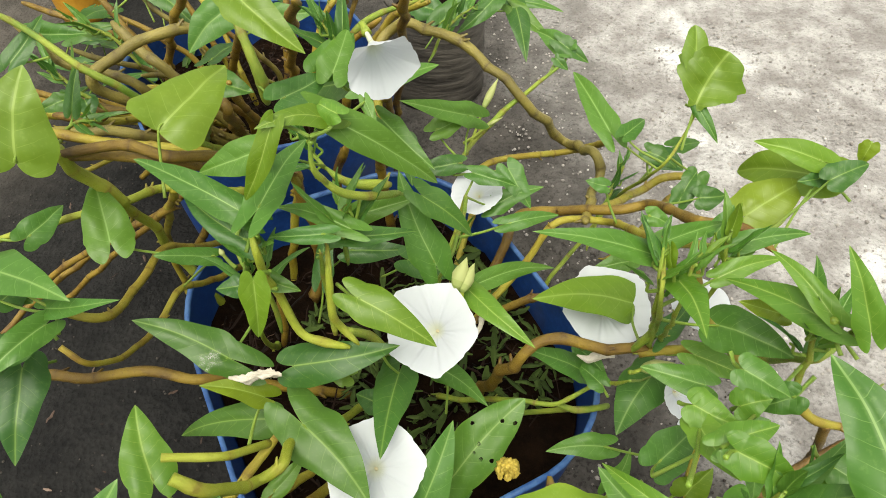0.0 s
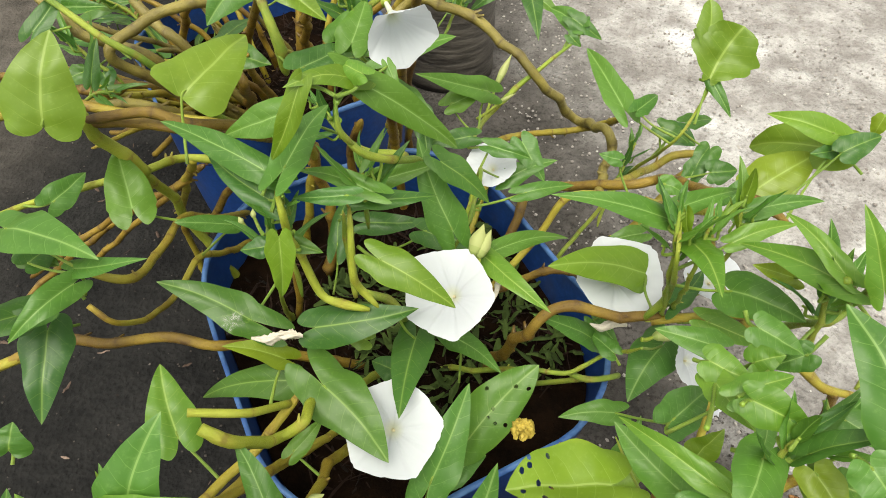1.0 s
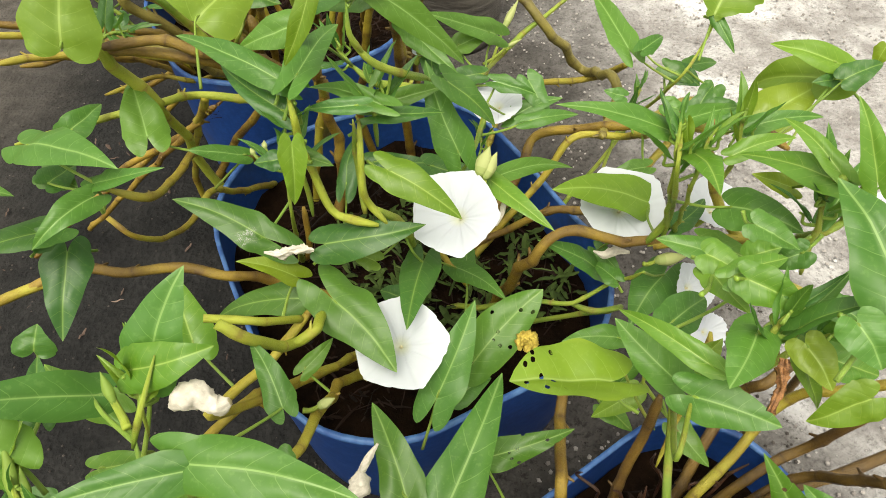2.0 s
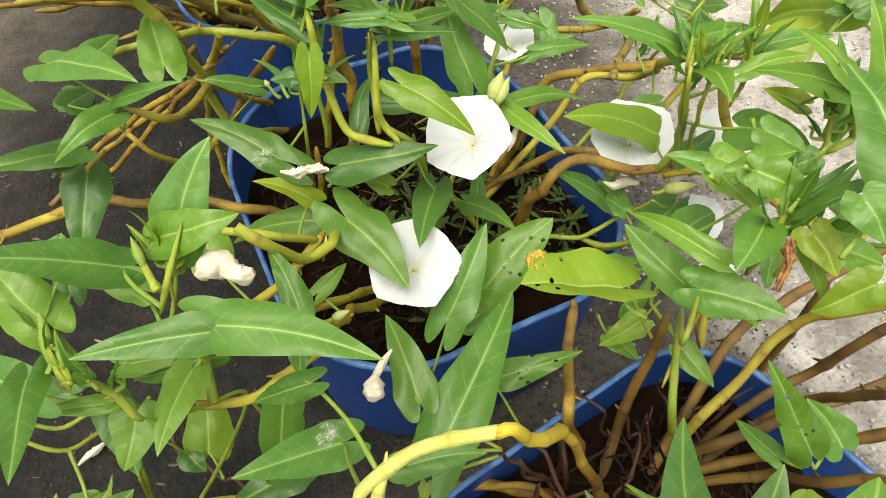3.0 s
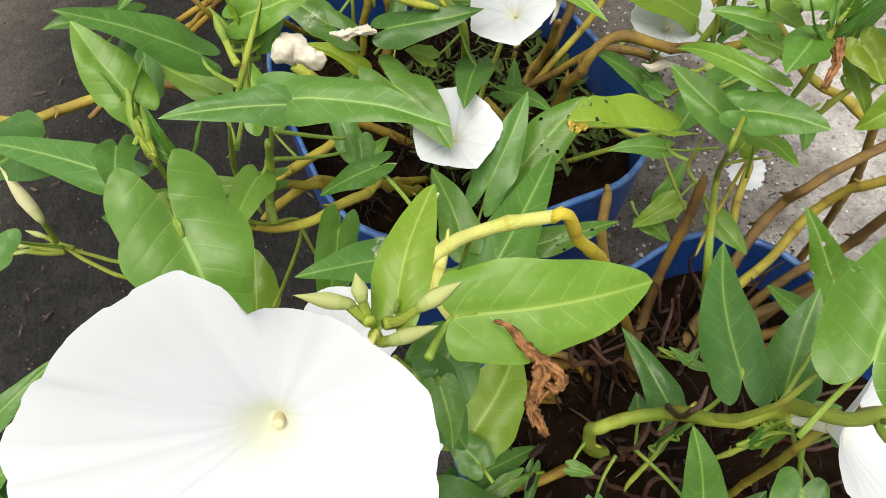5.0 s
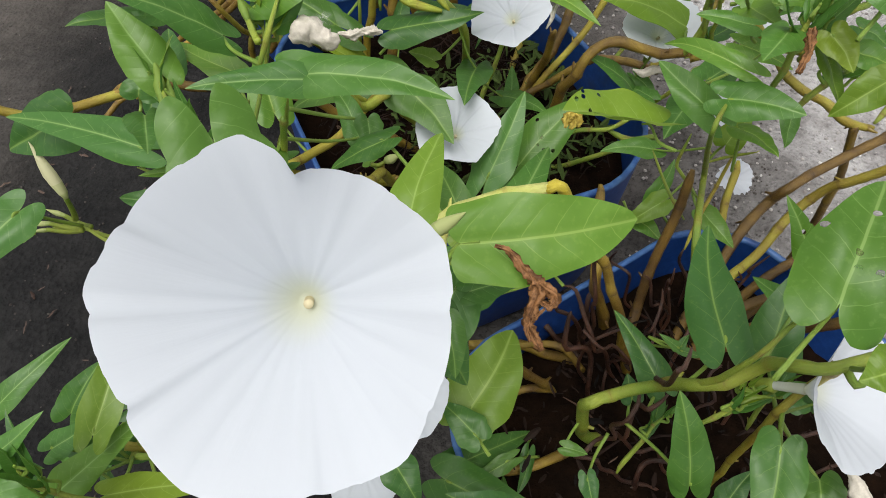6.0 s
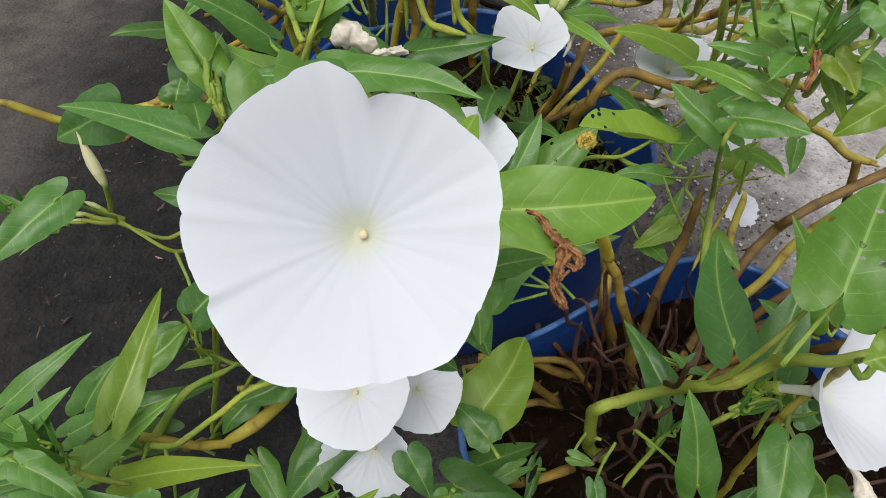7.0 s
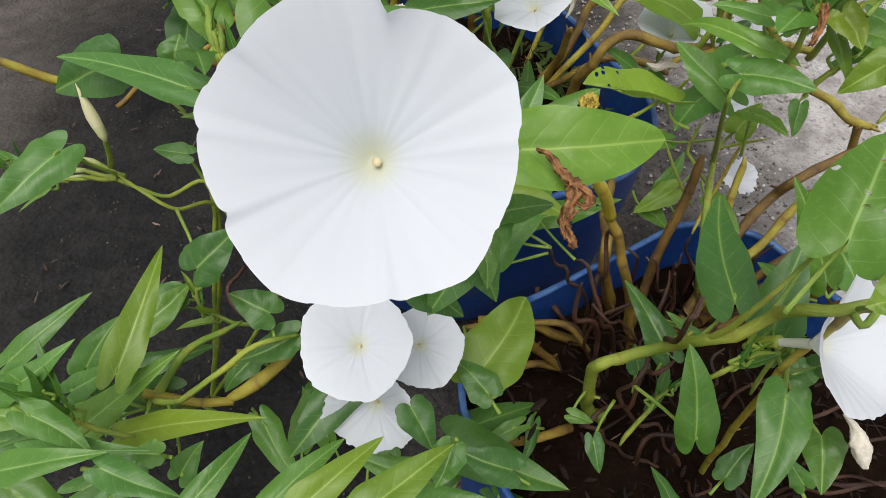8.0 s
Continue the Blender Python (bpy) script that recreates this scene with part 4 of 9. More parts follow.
leaf(PLANT_FAR, (-0.2612, 0.1804, 0.3109), (-0.2489, 0.1958, 0.3101), 0.0177, (0.40, -0.28, 0.87), LEAF_DARK, stalk=(-0.2662, 0.1742, 0.3042))
leaf(PLANT_FAR, (-0.2594, 0.1921, 0.2856), (-0.2586, 0.1432, 0.2544), 0.0320, (0.36, -0.42, 0.83), LEAF_DARK, lobe=0.12, fold=0.15, stalk=(-0.2566, 0.2111, 0.2627))
leaf(PLANT_FAR, (-0.1587, 0.2780, 0.2917), (-0.1913, 0.2633, 0.3103), 0.0148, (0.57, -0.32, 0.76), lobe=0.05, full=0.5, fold=0.12, stalk=(-0.1935, 0.2782, 0.2537))
leaf(PLANT_MID, (-0.1226, 0.1849, 0.3150), (-0.1762, 0.1985, 0.3327), 0.0252, (0.49, -0.40, 0.77), LEAF_DARK, lobe=0.38, fold=0.15, bow=0.04, stalk=(-0.1118, 0.2168, 0.3125))
leaf(PLANT_MID, (-0.0830, 0.1793, 0.3165), (-0.0230, 0.1867, 0.3273), 0.0276, (-0.21, -0.41, 0.89), LEAF_DARK, lobe=0.10, fold=0.12, bow=0.03, stalk=(-0.0931, 0.1769, 0.2984))
leaf(PLANT_MID, (-0.0574, 0.1899, 0.2856), (-0.0755, 0.1939, 0.2888), 0.0165, (0.09, -0.36, 0.93), LEAF_YOUNG, stalk=(-0.0377, 0.2055, 0.2956))
leaf(PLANT_MID, (-0.1049, 0.1723, 0.2912), (-0.1373, 0.1693, 0.3104), 0.0173, (0.74, -0.24, 0.62), LEAF_YOUNG, fold=0.4, stalk=(-0.1080, 0.1434, 0.2906))
leaf(PLANT_MID, (-0.1012, 0.1632, 0.2807), (-0.1645, 0.1641, 0.2523), 0.0240, (-0.22, -0.37, 0.90), LEAF_DARK, lobe=0.05, fold=0.18, stalk=(-0.0949, 0.1571, 0.2813))
leaf(PLANT_MID, (-0.0785, 0.1539, 0.2938), (-0.0386, 0.1145, 0.2780), 0.0371, (-0.06, -0.13, 0.99), LEAF_DARK, lobe=0.36, fold=0.2, bow=0.05, full=0.22, stalk=(-0.0848, 0.1483, 0.2871))
leaf(PLANT_MID, (-0.0269, 0.1979, 0.2739), (-0.0333, 0.1337, 0.2931), 0.0274, (0.09, 0.06, 0.99), LEAF_DARK, lobe=0.26, fold=0.2, bow=0.04, stalk=(-0.0405, 0.2015, 0.3078))
leaf(PLANT_MID, (-0.0431, 0.1989, 0.2275), (-0.0606, 0.2087, 0.2226), 0.0197, (-0.34, -0.14, 0.93), LEAF_DARK, stalk=(-0.0361, 0.2274, 0.2523))
leaf(PLANT_MID, (-0.0154, 0.1128, 0.2486), (0.0073, 0.1612, 0.2857), 0.0302, (-0.16, -0.61, 0.77), lobe=0.24, fold=0.15, bow=0.02, stalk=(-0.0245, 0.0943, 0.2087))
leaf(PLANT_MID, (0.0103, 0.1517, 0.2256), (0.0554, 0.1897, 0.2563), 0.0344, (-0.22, -0.44, 0.87), LEAF_PITTED, blunt=0.5, lobe=0.20, fold=0.15, bow=0.03, stalk=(-0.0080, 0.1368, 0.1888))
leaf(PLANT_MID, (-0.0017, 0.1304, 0.2112), (0.0216, 0.1452, 0.2100), 0.0200, (0.14, -0.14, 0.98), stalk=(-0.0112, 0.1243, 0.2019))
leaf(PLANT_MID, (0.0720, 0.0883, 0.3269), (0.0202, 0.0806, 0.3399), 0.0374, (-0.11, 0.15, 0.98), LEAF_EATEN, lobe=0.18, fold=0.42, bow=0.0, full=0.3, blunt=0.5, stalk=(0.0854, 0.0749, 0.3206), curl=0.3)
leaf(PLANT_MID, (-0.0030, 0.2327, 0.2188), (0.0323, 0.1940, 0.2346), 0.0199, (-0.04, -0.34, 0.94), fold=0.2, stalk=(-0.0361, 0.2274, 0.2523))
leaf(PLANT_MID, (0.0994, 0.2200, 0.2391), (0.0503, 0.2154, 0.2779), 0.0206, (0.61, -0.41, 0.67), fold=0.22, bow=0.08, stalk=(0.1137, 0.2061, 0.2468))
leaf(PLANT_MID, (0.1087, 0.1686, 0.2298), (0.0699, 0.1657, 0.2275), 0.0185, (-0.03, -0.28, 0.96), fold=0.2, stalk=(0.1395, 0.1526, 0.2489))
leaf(PLANT_MID, (0.1088, 0.2060, 0.2464), (0.0961, 0.2235, 0.2413), 0.0158, (-0.42, -0.03, 0.91), stalk=(0.1139, 0.1989, 0.2407))
leaf(PLANT_MID, (0.1457, 0.2136, 0.2430), (0.1167, 0.1744, 0.2339), 0.0352, (-0.09, -0.09, 0.99), LEAF, lobe=0.3, fold=0.15, stalk=(0.1207, 0.1954, 0.2707))
leaf(PLANT_MID, (0.1524, 0.1951, 0.3045), (0.1879, 0.1834, 0.2945), 0.0189, (0.07, -0.49, 0.87), LEAF_LIGHT, fold=0.25, stalk=(0.1434, 0.2078, 0.2833))
leaf(PLANT_MID, (0.1057, 0.1179, 0.3363), (0.1287, 0.1363, 0.3316), 0.0228, (0.30, 0.00, 0.95), LEAF, full=0.34, lobe=0.24, stalk=(0.1008, 0.1107, 0.3371))
leaf(PLANT_NEAR, (0.0992, 0.0818, 0.3420), (0.0711, 0.1083, 0.3547), 0.0210, (-0.23, -0.45, 0.86), LEAF, fold=0.15, full=0.34, lobe=0.24, stalk=(0.0950, 0.0635, 0.3662))
leaf(PLANT_NEAR, (0.0995, 0.0734, 0.3777), (0.0698, 0.1058, 0.3665), 0.0121, (-0.54, -0.20, 0.82), LEAF_LIGHT, fold=0.35, bow=0.12, stalk=(0.0950, 0.0635, 0.3662))
leaf(PLANT_NEAR, (0.1135, 0.0767, 0.3965), (0.0958, 0.0522, 0.3982), 0.0213, (-0.27, -0.38, 0.88), LEAF, fold=0.15, full=0.34, lobe=0.24, stalk=(0.1249, 0.0770, 0.3947))
leaf(PLANT_NEAR, (0.0944, 0.0622, 0.3689), (0.1249, 0.0480, 0.3729), 0.0221, (-0.21, -0.44, 0.87), fold=0.2, full=0.34, lobe=0.24, stalk=(0.0950, 0.0635, 0.3662))
leaf(PLANT_NEAR, (0.1721, 0.1815, 0.3698), (0.1484, 0.1848, 0.3762), 0.0139, (0.02, -0.62, 0.79), LEAF_YOUNG, fold=0.25, stalk=(0.1711, 0.1548, 0.4049))
leaf(PLANT_NEAR, (0.1262, 0.0966, 0.3186), (0.1363, 0.0667, 0.3267), 0.0174, (0.10, -0.40, 0.90), LEAF_LIGHT, lobe=0.15, fold=0.2, bow=0.06, stalk=(0.1327, 0.0958, 0.2856))
leaf(PLANT_NEAR, (0.1768, 0.1434, 0.4149), (0.1619, 0.1645, 0.4443), 0.0139, (-0.21, -0.84, 0.50), LEAF_LIGHT, fold=0.3, stalk=(0.1799, 0.1497, 0.4072))
leaf(PLANT_NEAR, (0.1362, 0.1236, 0.3590), (0.1500, 0.1259, 0.3663), 0.0128, (-0.33, -0.23, 0.92), LEAF, full=0.34, lobe=0.24, stalk=(0.1008, 0.1107, 0.3371))
leaf(PLANT_MID, (0.0994, 0.2317, 0.2460), (0.1166, 0.2171, 0.2350), 0.0145, (-0.01, -0.60, 0.80), stalk=(0.1018, 0.2128, 0.2842))
leaf(PLANT_MID, (0.1365, 0.2129, 0.2968), (0.1668, 0.2458, 0.2892), 0.0161, (0.06, -0.16, 0.99), LEAF_DARK, fold=0.3, stalk=(0.1231, 0.2010, 0.3288))
leaf(PLANT_MID, (0.1149, 0.2053, 0.3917), (0.1208, 0.1974, 0.3771), 0.0083, (-0.75, -0.40, 0.53), LEAF_YOUNG, stalk=(0.1115, 0.2029, 0.3897))
leaf(PLANT_LOW, (-0.1103, 0.0438, 0.4188), (-0.0964, 0.0697, 0.4460), 0.0235, (0.15, -0.70, 0.70), lobe=0.12, fold=0.18, full=0.25, stalk=(-0.1261, 0.0265, 0.3697))
leaf(PLANT_LOW, (-0.1136, 0.0423, 0.4242), (-0.0854, 0.0480, 0.4315), 0.0183, (-0.10, -0.57, 0.81), LEAF_LIGHT, lobe=0.16, fold=0.25, bow=0.10, full=0.3, stalk=(-0.1096, 0.0272, 0.4166))
leaf(PLANT_LOW, (-0.1329, 0.0393, 0.4095), (-0.1653, 0.0192, 0.4419), 0.0185, (0.76, -0.25, 0.60), lobe=0.12, fold=0.16, bow=0.05, stalk=(-0.1135, 0.0242, 0.4073))
leaf(PLANT_LOW, (-0.1542, 0.0181, 0.4080), (-0.1729, 0.0345, 0.4263), 0.0223, (0.40, -0.41, 0.82), lobe=0.26, fold=0.14, stalk=(-0.1469, 0.0114, 0.3897))
leaf(PLANT_LOW, (-0.1592, 0.0386, 0.3922), (-0.1676, 0.0610, 0.3961), 0.0128, (0.22, -0.08, 0.97), LEAF_DARK, stalk=(-0.1531, 0.0178, 0.4055))
leaf(PLANT_LOW, (-0.0925, 0.0146, 0.4084), (-0.1350, 0.0004, 0.4133), 0.0157, (0.01, -0.44, 0.90), lobe=0.1, fold=0.18, bow=0.03, stalk=(-0.1029, 0.0153, 0.3992))
leaf(PLANT_LOW, (-0.0915, 0.0163, 0.4096), (-0.0335, 0.0056, 0.4087), 0.0213, (0.28, -0.40, 0.87), lobe=0.20, fold=0.2, bow=0.04, stalk=(-0.1029, 0.0153, 0.3992))
leaf(PLANT_LOW, (-0.1544, -0.0016, 0.4010), (-0.1318, -0.0410, 0.4205), 0.0162, (0.35, -0.39, 0.85), lobe=0.24, fold=0.15, bow=0.04, stalk=(-0.1487, 0.0074, 0.3999))
leaf(PLANT_MID, (-0.0898, 0.0738, 0.3210), (-0.1107, 0.1059, 0.3318), 0.0169, (0.07, -0.25, 0.97), lobe=0.1, fold=0.2, stalk=(-0.1154, 0.0301, 0.3603))
leaf(PLANT_MID, (-0.1014, 0.1328, 0.2434), (-0.0856, 0.1549, 0.2460), 0.0138, (0.21, -0.26, 0.94), fold=0.2, stalk=(-0.0827, 0.1200, 0.2335))
leaf(PLANT_MID, (-0.0746, 0.0340, 0.3711), (-0.0730, 0.0200, 0.3612), 0.0138, (0.18, -0.55, 0.81), lobe=0.1, stalk=(-0.1081, 0.0247, 0.3842))
leaf(PLANT_MID, (-0.0629, 0.0072, 0.3847), (-0.0875, 0.0067, 0.3658), 0.0121, (-0.55, -0.48, 0.69), LEAF_DARK, fold=0.2, stalk=(-0.0365, -0.0194, 0.3693))
leaf(PLANT_LOW, (-0.1202, 0.0230, 0.3558), (-0.1238, -0.0123, 0.3556), 0.0183, (0.27, -0.02, 0.96), lobe=0.10, fold=0.2, stalk=(-0.1154, 0.0301, 0.3603))
leaf(PLANT_LOW, (-0.1290, 0.0432, 0.3272), (-0.1770, 0.0451, 0.2971), 0.0142, (-0.50, -0.42, 0.76), fold=0.25, stalk=(-0.1247, 0.0377, 0.3313))
leaf(PLANT_LOW, (-0.1390, 0.0063, 0.3525), (-0.1434, -0.0137, 0.3389), 0.0213, (0.22, -0.58, 0.78), lobe=0.15, fold=0.2, stalk=(-0.1374, 0.0141, 0.3494))
leaf(PLANT_LOW, (-0.1596, 0.0151, 0.3357), (-0.1474, -0.0097, 0.3176), 0.0198, (0.35, -0.42, 0.84), LEAF_DARK, lobe=0.15, stalk=(-0.1571, 0.0091, 0.3523))
leaf(PLANT_LOW, (-0.1672, 0.0400, 0.1938), (-0.1707, 0.0751, 0.2178), 0.0333, (0.25, -0.54, 0.81), LEAF_YOUNG, lobe=0.1, full=0.45, fold=0.12, stalk=(-0.1529, 0.0235, 0.1961))
leaf(PLANT_LOW, (-0.1781, 0.0372, 0.1972), (-0.1667, 0.0288, 0.1908), 0.0188, (0.30, -0.29, 0.91), LEAF_DARK, stalk=(-0.1905, 0.0354, 0.2561))
leaf(PLANT_NEAR, (-0.0589, 0.0071, 0.3213), (-0.1014, -0.0135, 0.3333), 0.0235, (0.15, -0.26, 0.95), lobe=0.16, fold=0.18, bow=0.04, stalk=(-0.0421, -0.0253, 0.3654))
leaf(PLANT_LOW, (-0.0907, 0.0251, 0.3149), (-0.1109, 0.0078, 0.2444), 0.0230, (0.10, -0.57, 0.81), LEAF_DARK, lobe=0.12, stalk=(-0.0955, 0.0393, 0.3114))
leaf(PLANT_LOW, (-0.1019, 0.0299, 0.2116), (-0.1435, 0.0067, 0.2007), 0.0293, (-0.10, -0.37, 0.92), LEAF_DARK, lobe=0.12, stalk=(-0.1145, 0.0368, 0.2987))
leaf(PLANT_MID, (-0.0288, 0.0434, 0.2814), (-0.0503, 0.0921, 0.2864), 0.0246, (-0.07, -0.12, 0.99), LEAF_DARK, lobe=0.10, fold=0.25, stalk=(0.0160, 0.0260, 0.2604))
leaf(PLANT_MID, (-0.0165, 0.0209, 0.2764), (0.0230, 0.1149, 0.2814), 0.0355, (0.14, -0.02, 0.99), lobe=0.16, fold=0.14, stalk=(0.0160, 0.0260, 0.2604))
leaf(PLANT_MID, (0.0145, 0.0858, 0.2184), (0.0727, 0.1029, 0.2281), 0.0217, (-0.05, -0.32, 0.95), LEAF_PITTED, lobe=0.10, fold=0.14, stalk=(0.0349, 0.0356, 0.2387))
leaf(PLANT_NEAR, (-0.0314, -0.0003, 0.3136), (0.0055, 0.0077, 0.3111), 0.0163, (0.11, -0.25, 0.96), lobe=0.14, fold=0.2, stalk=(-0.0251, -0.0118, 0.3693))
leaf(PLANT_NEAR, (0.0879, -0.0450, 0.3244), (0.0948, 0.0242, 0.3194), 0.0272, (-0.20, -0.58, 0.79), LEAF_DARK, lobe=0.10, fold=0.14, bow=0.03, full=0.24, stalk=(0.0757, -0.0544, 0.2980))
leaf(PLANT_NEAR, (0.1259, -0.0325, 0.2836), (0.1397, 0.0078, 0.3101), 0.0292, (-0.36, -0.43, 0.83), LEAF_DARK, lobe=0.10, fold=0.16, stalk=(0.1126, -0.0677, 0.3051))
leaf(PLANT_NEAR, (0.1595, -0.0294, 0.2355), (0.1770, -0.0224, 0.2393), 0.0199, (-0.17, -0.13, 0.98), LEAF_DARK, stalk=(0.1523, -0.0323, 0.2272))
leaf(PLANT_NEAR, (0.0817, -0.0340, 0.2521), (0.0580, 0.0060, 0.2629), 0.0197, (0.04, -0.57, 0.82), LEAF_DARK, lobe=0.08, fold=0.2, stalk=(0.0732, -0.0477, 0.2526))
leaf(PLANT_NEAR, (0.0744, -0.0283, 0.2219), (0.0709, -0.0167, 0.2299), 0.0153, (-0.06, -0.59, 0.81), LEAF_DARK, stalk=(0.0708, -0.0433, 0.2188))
leaf(PLANT_NEAR, (0.1778, 0.0380, 0.2300), (0.1638, 0.0630, 0.2204), 0.0143, (-0.51, 0.04, 0.86), fold=0.25, stalk=(0.1952, 0.0337, 0.2225))
leaf(PLANT_NEAR, (0.1909, 0.0350, 0.2435), (0.1501, 0.0628, 0.3030), 0.0265, (-0.06, -0.77, 0.64), LEAF_PITTED, lobe=0.06, fold=0.15, stalk=(0.1972, 0.0307, 0.2308))
leaf(PLANT_NEAR, (0.2098, 0.0402, 0.2426), (0.1892, 0.0620, 0.2584), 0.0250, (-0.08, -0.64, 0.77), lobe=0.1, stalk=(0.1972, 0.0307, 0.2308))
leaf(PLANT_NEAR, (0.1195, -0.0236, 0.3490), (0.1321, -0.0320, 0.3551), 0.0219, (-0.51, -0.16, 0.85), LEAF_YOUNG, lobe=0.2, stalk=(0.0924, -0.0630, 0.3360))
leaf(PLANT_NEAR, (-0.0276, -0.0831, 0.4386), (0.0202, -0.0692, 0.4358), 0.0248, (0.05, -0.52, 0.85), LEAF_LIGHT, lobe=-0.02, full=0.42, blunt=0.22, fold=0.1, bow=0.03, stalk=(-0.0332, -0.0945, 0.4403), curl=0.25)
leaf(PLANT_NEAR, (-0.0240, -0.0754, 0.4036), (-0.0064, -0.0654, 0.3985), 0.0107, (0.39, -0.20, 0.90), lobe=0.15, stalk=(-0.0312, -0.0797, 0.3984))
leaf(PLANT_NEAR, (-0.0420, -0.0818, 0.4380), (-0.0350, -0.0481, 0.4440), 0.0155, (-0.25, -0.89, 0.37), LEAF_LIGHT, lobe=0.10, fold=0.25, full=0.42, stalk=(-0.0460, -0.0347, 0.3589))
leaf(PLANT_LOW, (-0.0855, -0.0783, 0.4648), (-0.0741, -0.0981, 0.4411), 0.0271, (0.48, -0.57, 0.66), lobe=0.36, fold=0.16, bow=0.05, stalk=(-0.0932, -0.0689, 0.4615))
leaf(PLANT_NEAR, (-0.0389, -0.0843, 0.4053), (-0.0234, -0.0979, 0.3834), 0.0206, (0.48, -0.57, 0.67), LEAF_DARK, lobe=0.12, fold=0.25, stalk=(-0.0453, -0.0792, 0.4039))
leaf(PLANT_NEAR, (-0.0316, -0.0879, 0.4065), (-0.0274, -0.1012, 0.3953), 0.0115, (0.07, -0.64, 0.77), LEAF_DARK, lobe=0.1, wave=0.06, stalk=(-0.0335, -0.0828, 0.4049))
leaf(PLANT_NEAR, (-0.0514, -0.0968, 0.3870), (-0.0338, -0.0980, 0.3722), 0.0148, (0.57, -0.42, 0.70), LEAF_DARK, lobe=0.12, stalk=(-0.0586, -0.0965, 0.3850))
leaf(PLANT_NEAR, (-0.0219, -0.0512, 0.2379), (0.0030, -0.0011, 0.2464), 0.0413, (0.01, -0.21, 0.98), LEAF_YOUNG, lobe=0.12, fold=0.2, full=0.42, stalk=(-0.0319, -0.0084, 0.2151))
leaf(PLANT_NEAR, (-0.0285, -0.0369, 0.3705), (0.0065, -0.0418, 0.3655), 0.0180, (0.09, -0.30, 0.95), LEAF_YOUNG, lobe=0.1, wave=0.06, fold=0.2, stalk=(-0.0368, -0.0321, 0.3604))
leaf(PLANT_NEAR, (-0.0882, -0.0734, 0.2651), (-0.1125, -0.1117, 0.2456), 0.0274, (-0.02, -0.46, 0.89), LEAF_DARK, lobe=0.10, fold=0.18, stalk=(-0.0788, -0.0585, 0.2560))
leaf(PLANT_NEAR, (-0.0271, -0.0614, 0.1789), (0.0244, -0.0294, 0.1598), 0.0235, (0.34, -0.01, 0.94), LEAF_DARK, lobe=0.10, fold=0.2, stalk=(-0.0164, -0.0517, 0.1384))
leaf(PLANT_NEAR, (0.0810, -0.0911, 0.2736), (0.0700, -0.0613, 0.3103), 0.0213, (-0.08, -0.87, 0.49), LEAF_DARK, lobe=0.10, fold=0.2, full=0.4, stalk=(0.0607, -0.0553, 0.2521))
leaf(PLANT_NEAR, (0.1035, -0.0875, 0.3193), (0.0886, -0.1291, 0.2989), 0.0221, (-0.32, -0.34, 0.89), LEAF_DARK, lobe=0.06, fold=0.2, stalk=(0.1140, -0.0666, 0.3087))
leaf(PLANT_NEAR, (0.1319, -0.0908, 0.2895), (0.1286, -0.1148, 0.2831), 0.0197, (-0.32, -0.22, 0.92), LEAF_DARK, lobe=0.14, stalk=(0.1126, -0.0677, 0.3051))
leaf(PLANT_NEAR, (0.1440, -0.0966, 0.2451), (0.1344, -0.0868, 0.2534), 0.0127, (0.02, -0.65, 0.76), stalk=(0.1477, -0.1005, 0.2362))
leaf(PLANT_NEAR, (0.1377, -0.0560, 0.2917), (0.1477, -0.0519, 0.2947), 0.0136, (-0.18, -0.26, 0.95), LEAF_DARK, stalk=(0.1126, -0.0677, 0.3051))
leaf(PLANT_NEAR, (0.0894, -0.0716, 0.4019), (0.1128, -0.0279, 0.4123), 0.0344, (-0.20, -0.25, 0.95), LEAF_PITTED, lobe=0.14, fold=0.15, full=0.34, stalk=(0.0765, -0.0864, 0.3772))
leaf(PLANT_NEAR, (0.1023, -0.0908, 0.3996), (0.0911, -0.0944, 0.3968), 0.0174, (-0.14, -0.29, 0.95), LEAF_YOUNG, lobe=0.15, stalk=(0.1066, -0.0783, 0.3726))
leaf(PLANT_LOW, (-0.1652, 0.0027, 0.3780), (-0.2383, 0.0219, 0.3737), 0.0191, (-0.18, -0.37, 0.91), lobe=0.08, fold=0.18, bow=0.03, stalk=(-0.1503, 0.0087, 0.3812))
leaf(PLANT_LOW, (-0.2144, 0.0287, 0.3680), (-0.2483, 0.0223, 0.3513), 0.0311, (-0.22, -0.69, 0.69), LEAF_DARK, lobe=0.1, stalk=(-0.1778, 0.0126, 0.3545))
leaf(PLANT_LOW, (-0.2439, -0.0011, 0.3333), (-0.2671, -0.0378, 0.3204), 0.0260, (0.30, -0.47, 0.83), lobe=0.14, fold=0.2, stalk=(-0.2356, 0.0175, 0.2993))
leaf(PLANT_LOW, (-0.1983, 0.0317, 0.3059), (-0.2175, 0.0321, 0.3071), 0.0132, (0.05, -0.42, 0.91), stalk=(-0.1936, 0.0332, 0.2764))
leaf(PLANT_LOW, (-0.2286, 0.1042, 0.3165), (-0.2266, 0.1152, 0.3258), 0.0240, (0.29, -0.64, 0.71), LEAF_DARK, stalk=(-0.2294, 0.0998, 0.3077))
leaf(PLANT_LOW, (-0.2152, -0.0780, 0.2473), (-0.2108, -0.0056, 0.2679), 0.0218, (0.29, -0.28, 0.91), LEAF_YOUNG, lobe=0.05, fold=0.25, stalk=(-0.2090, -0.0801, 0.2166))
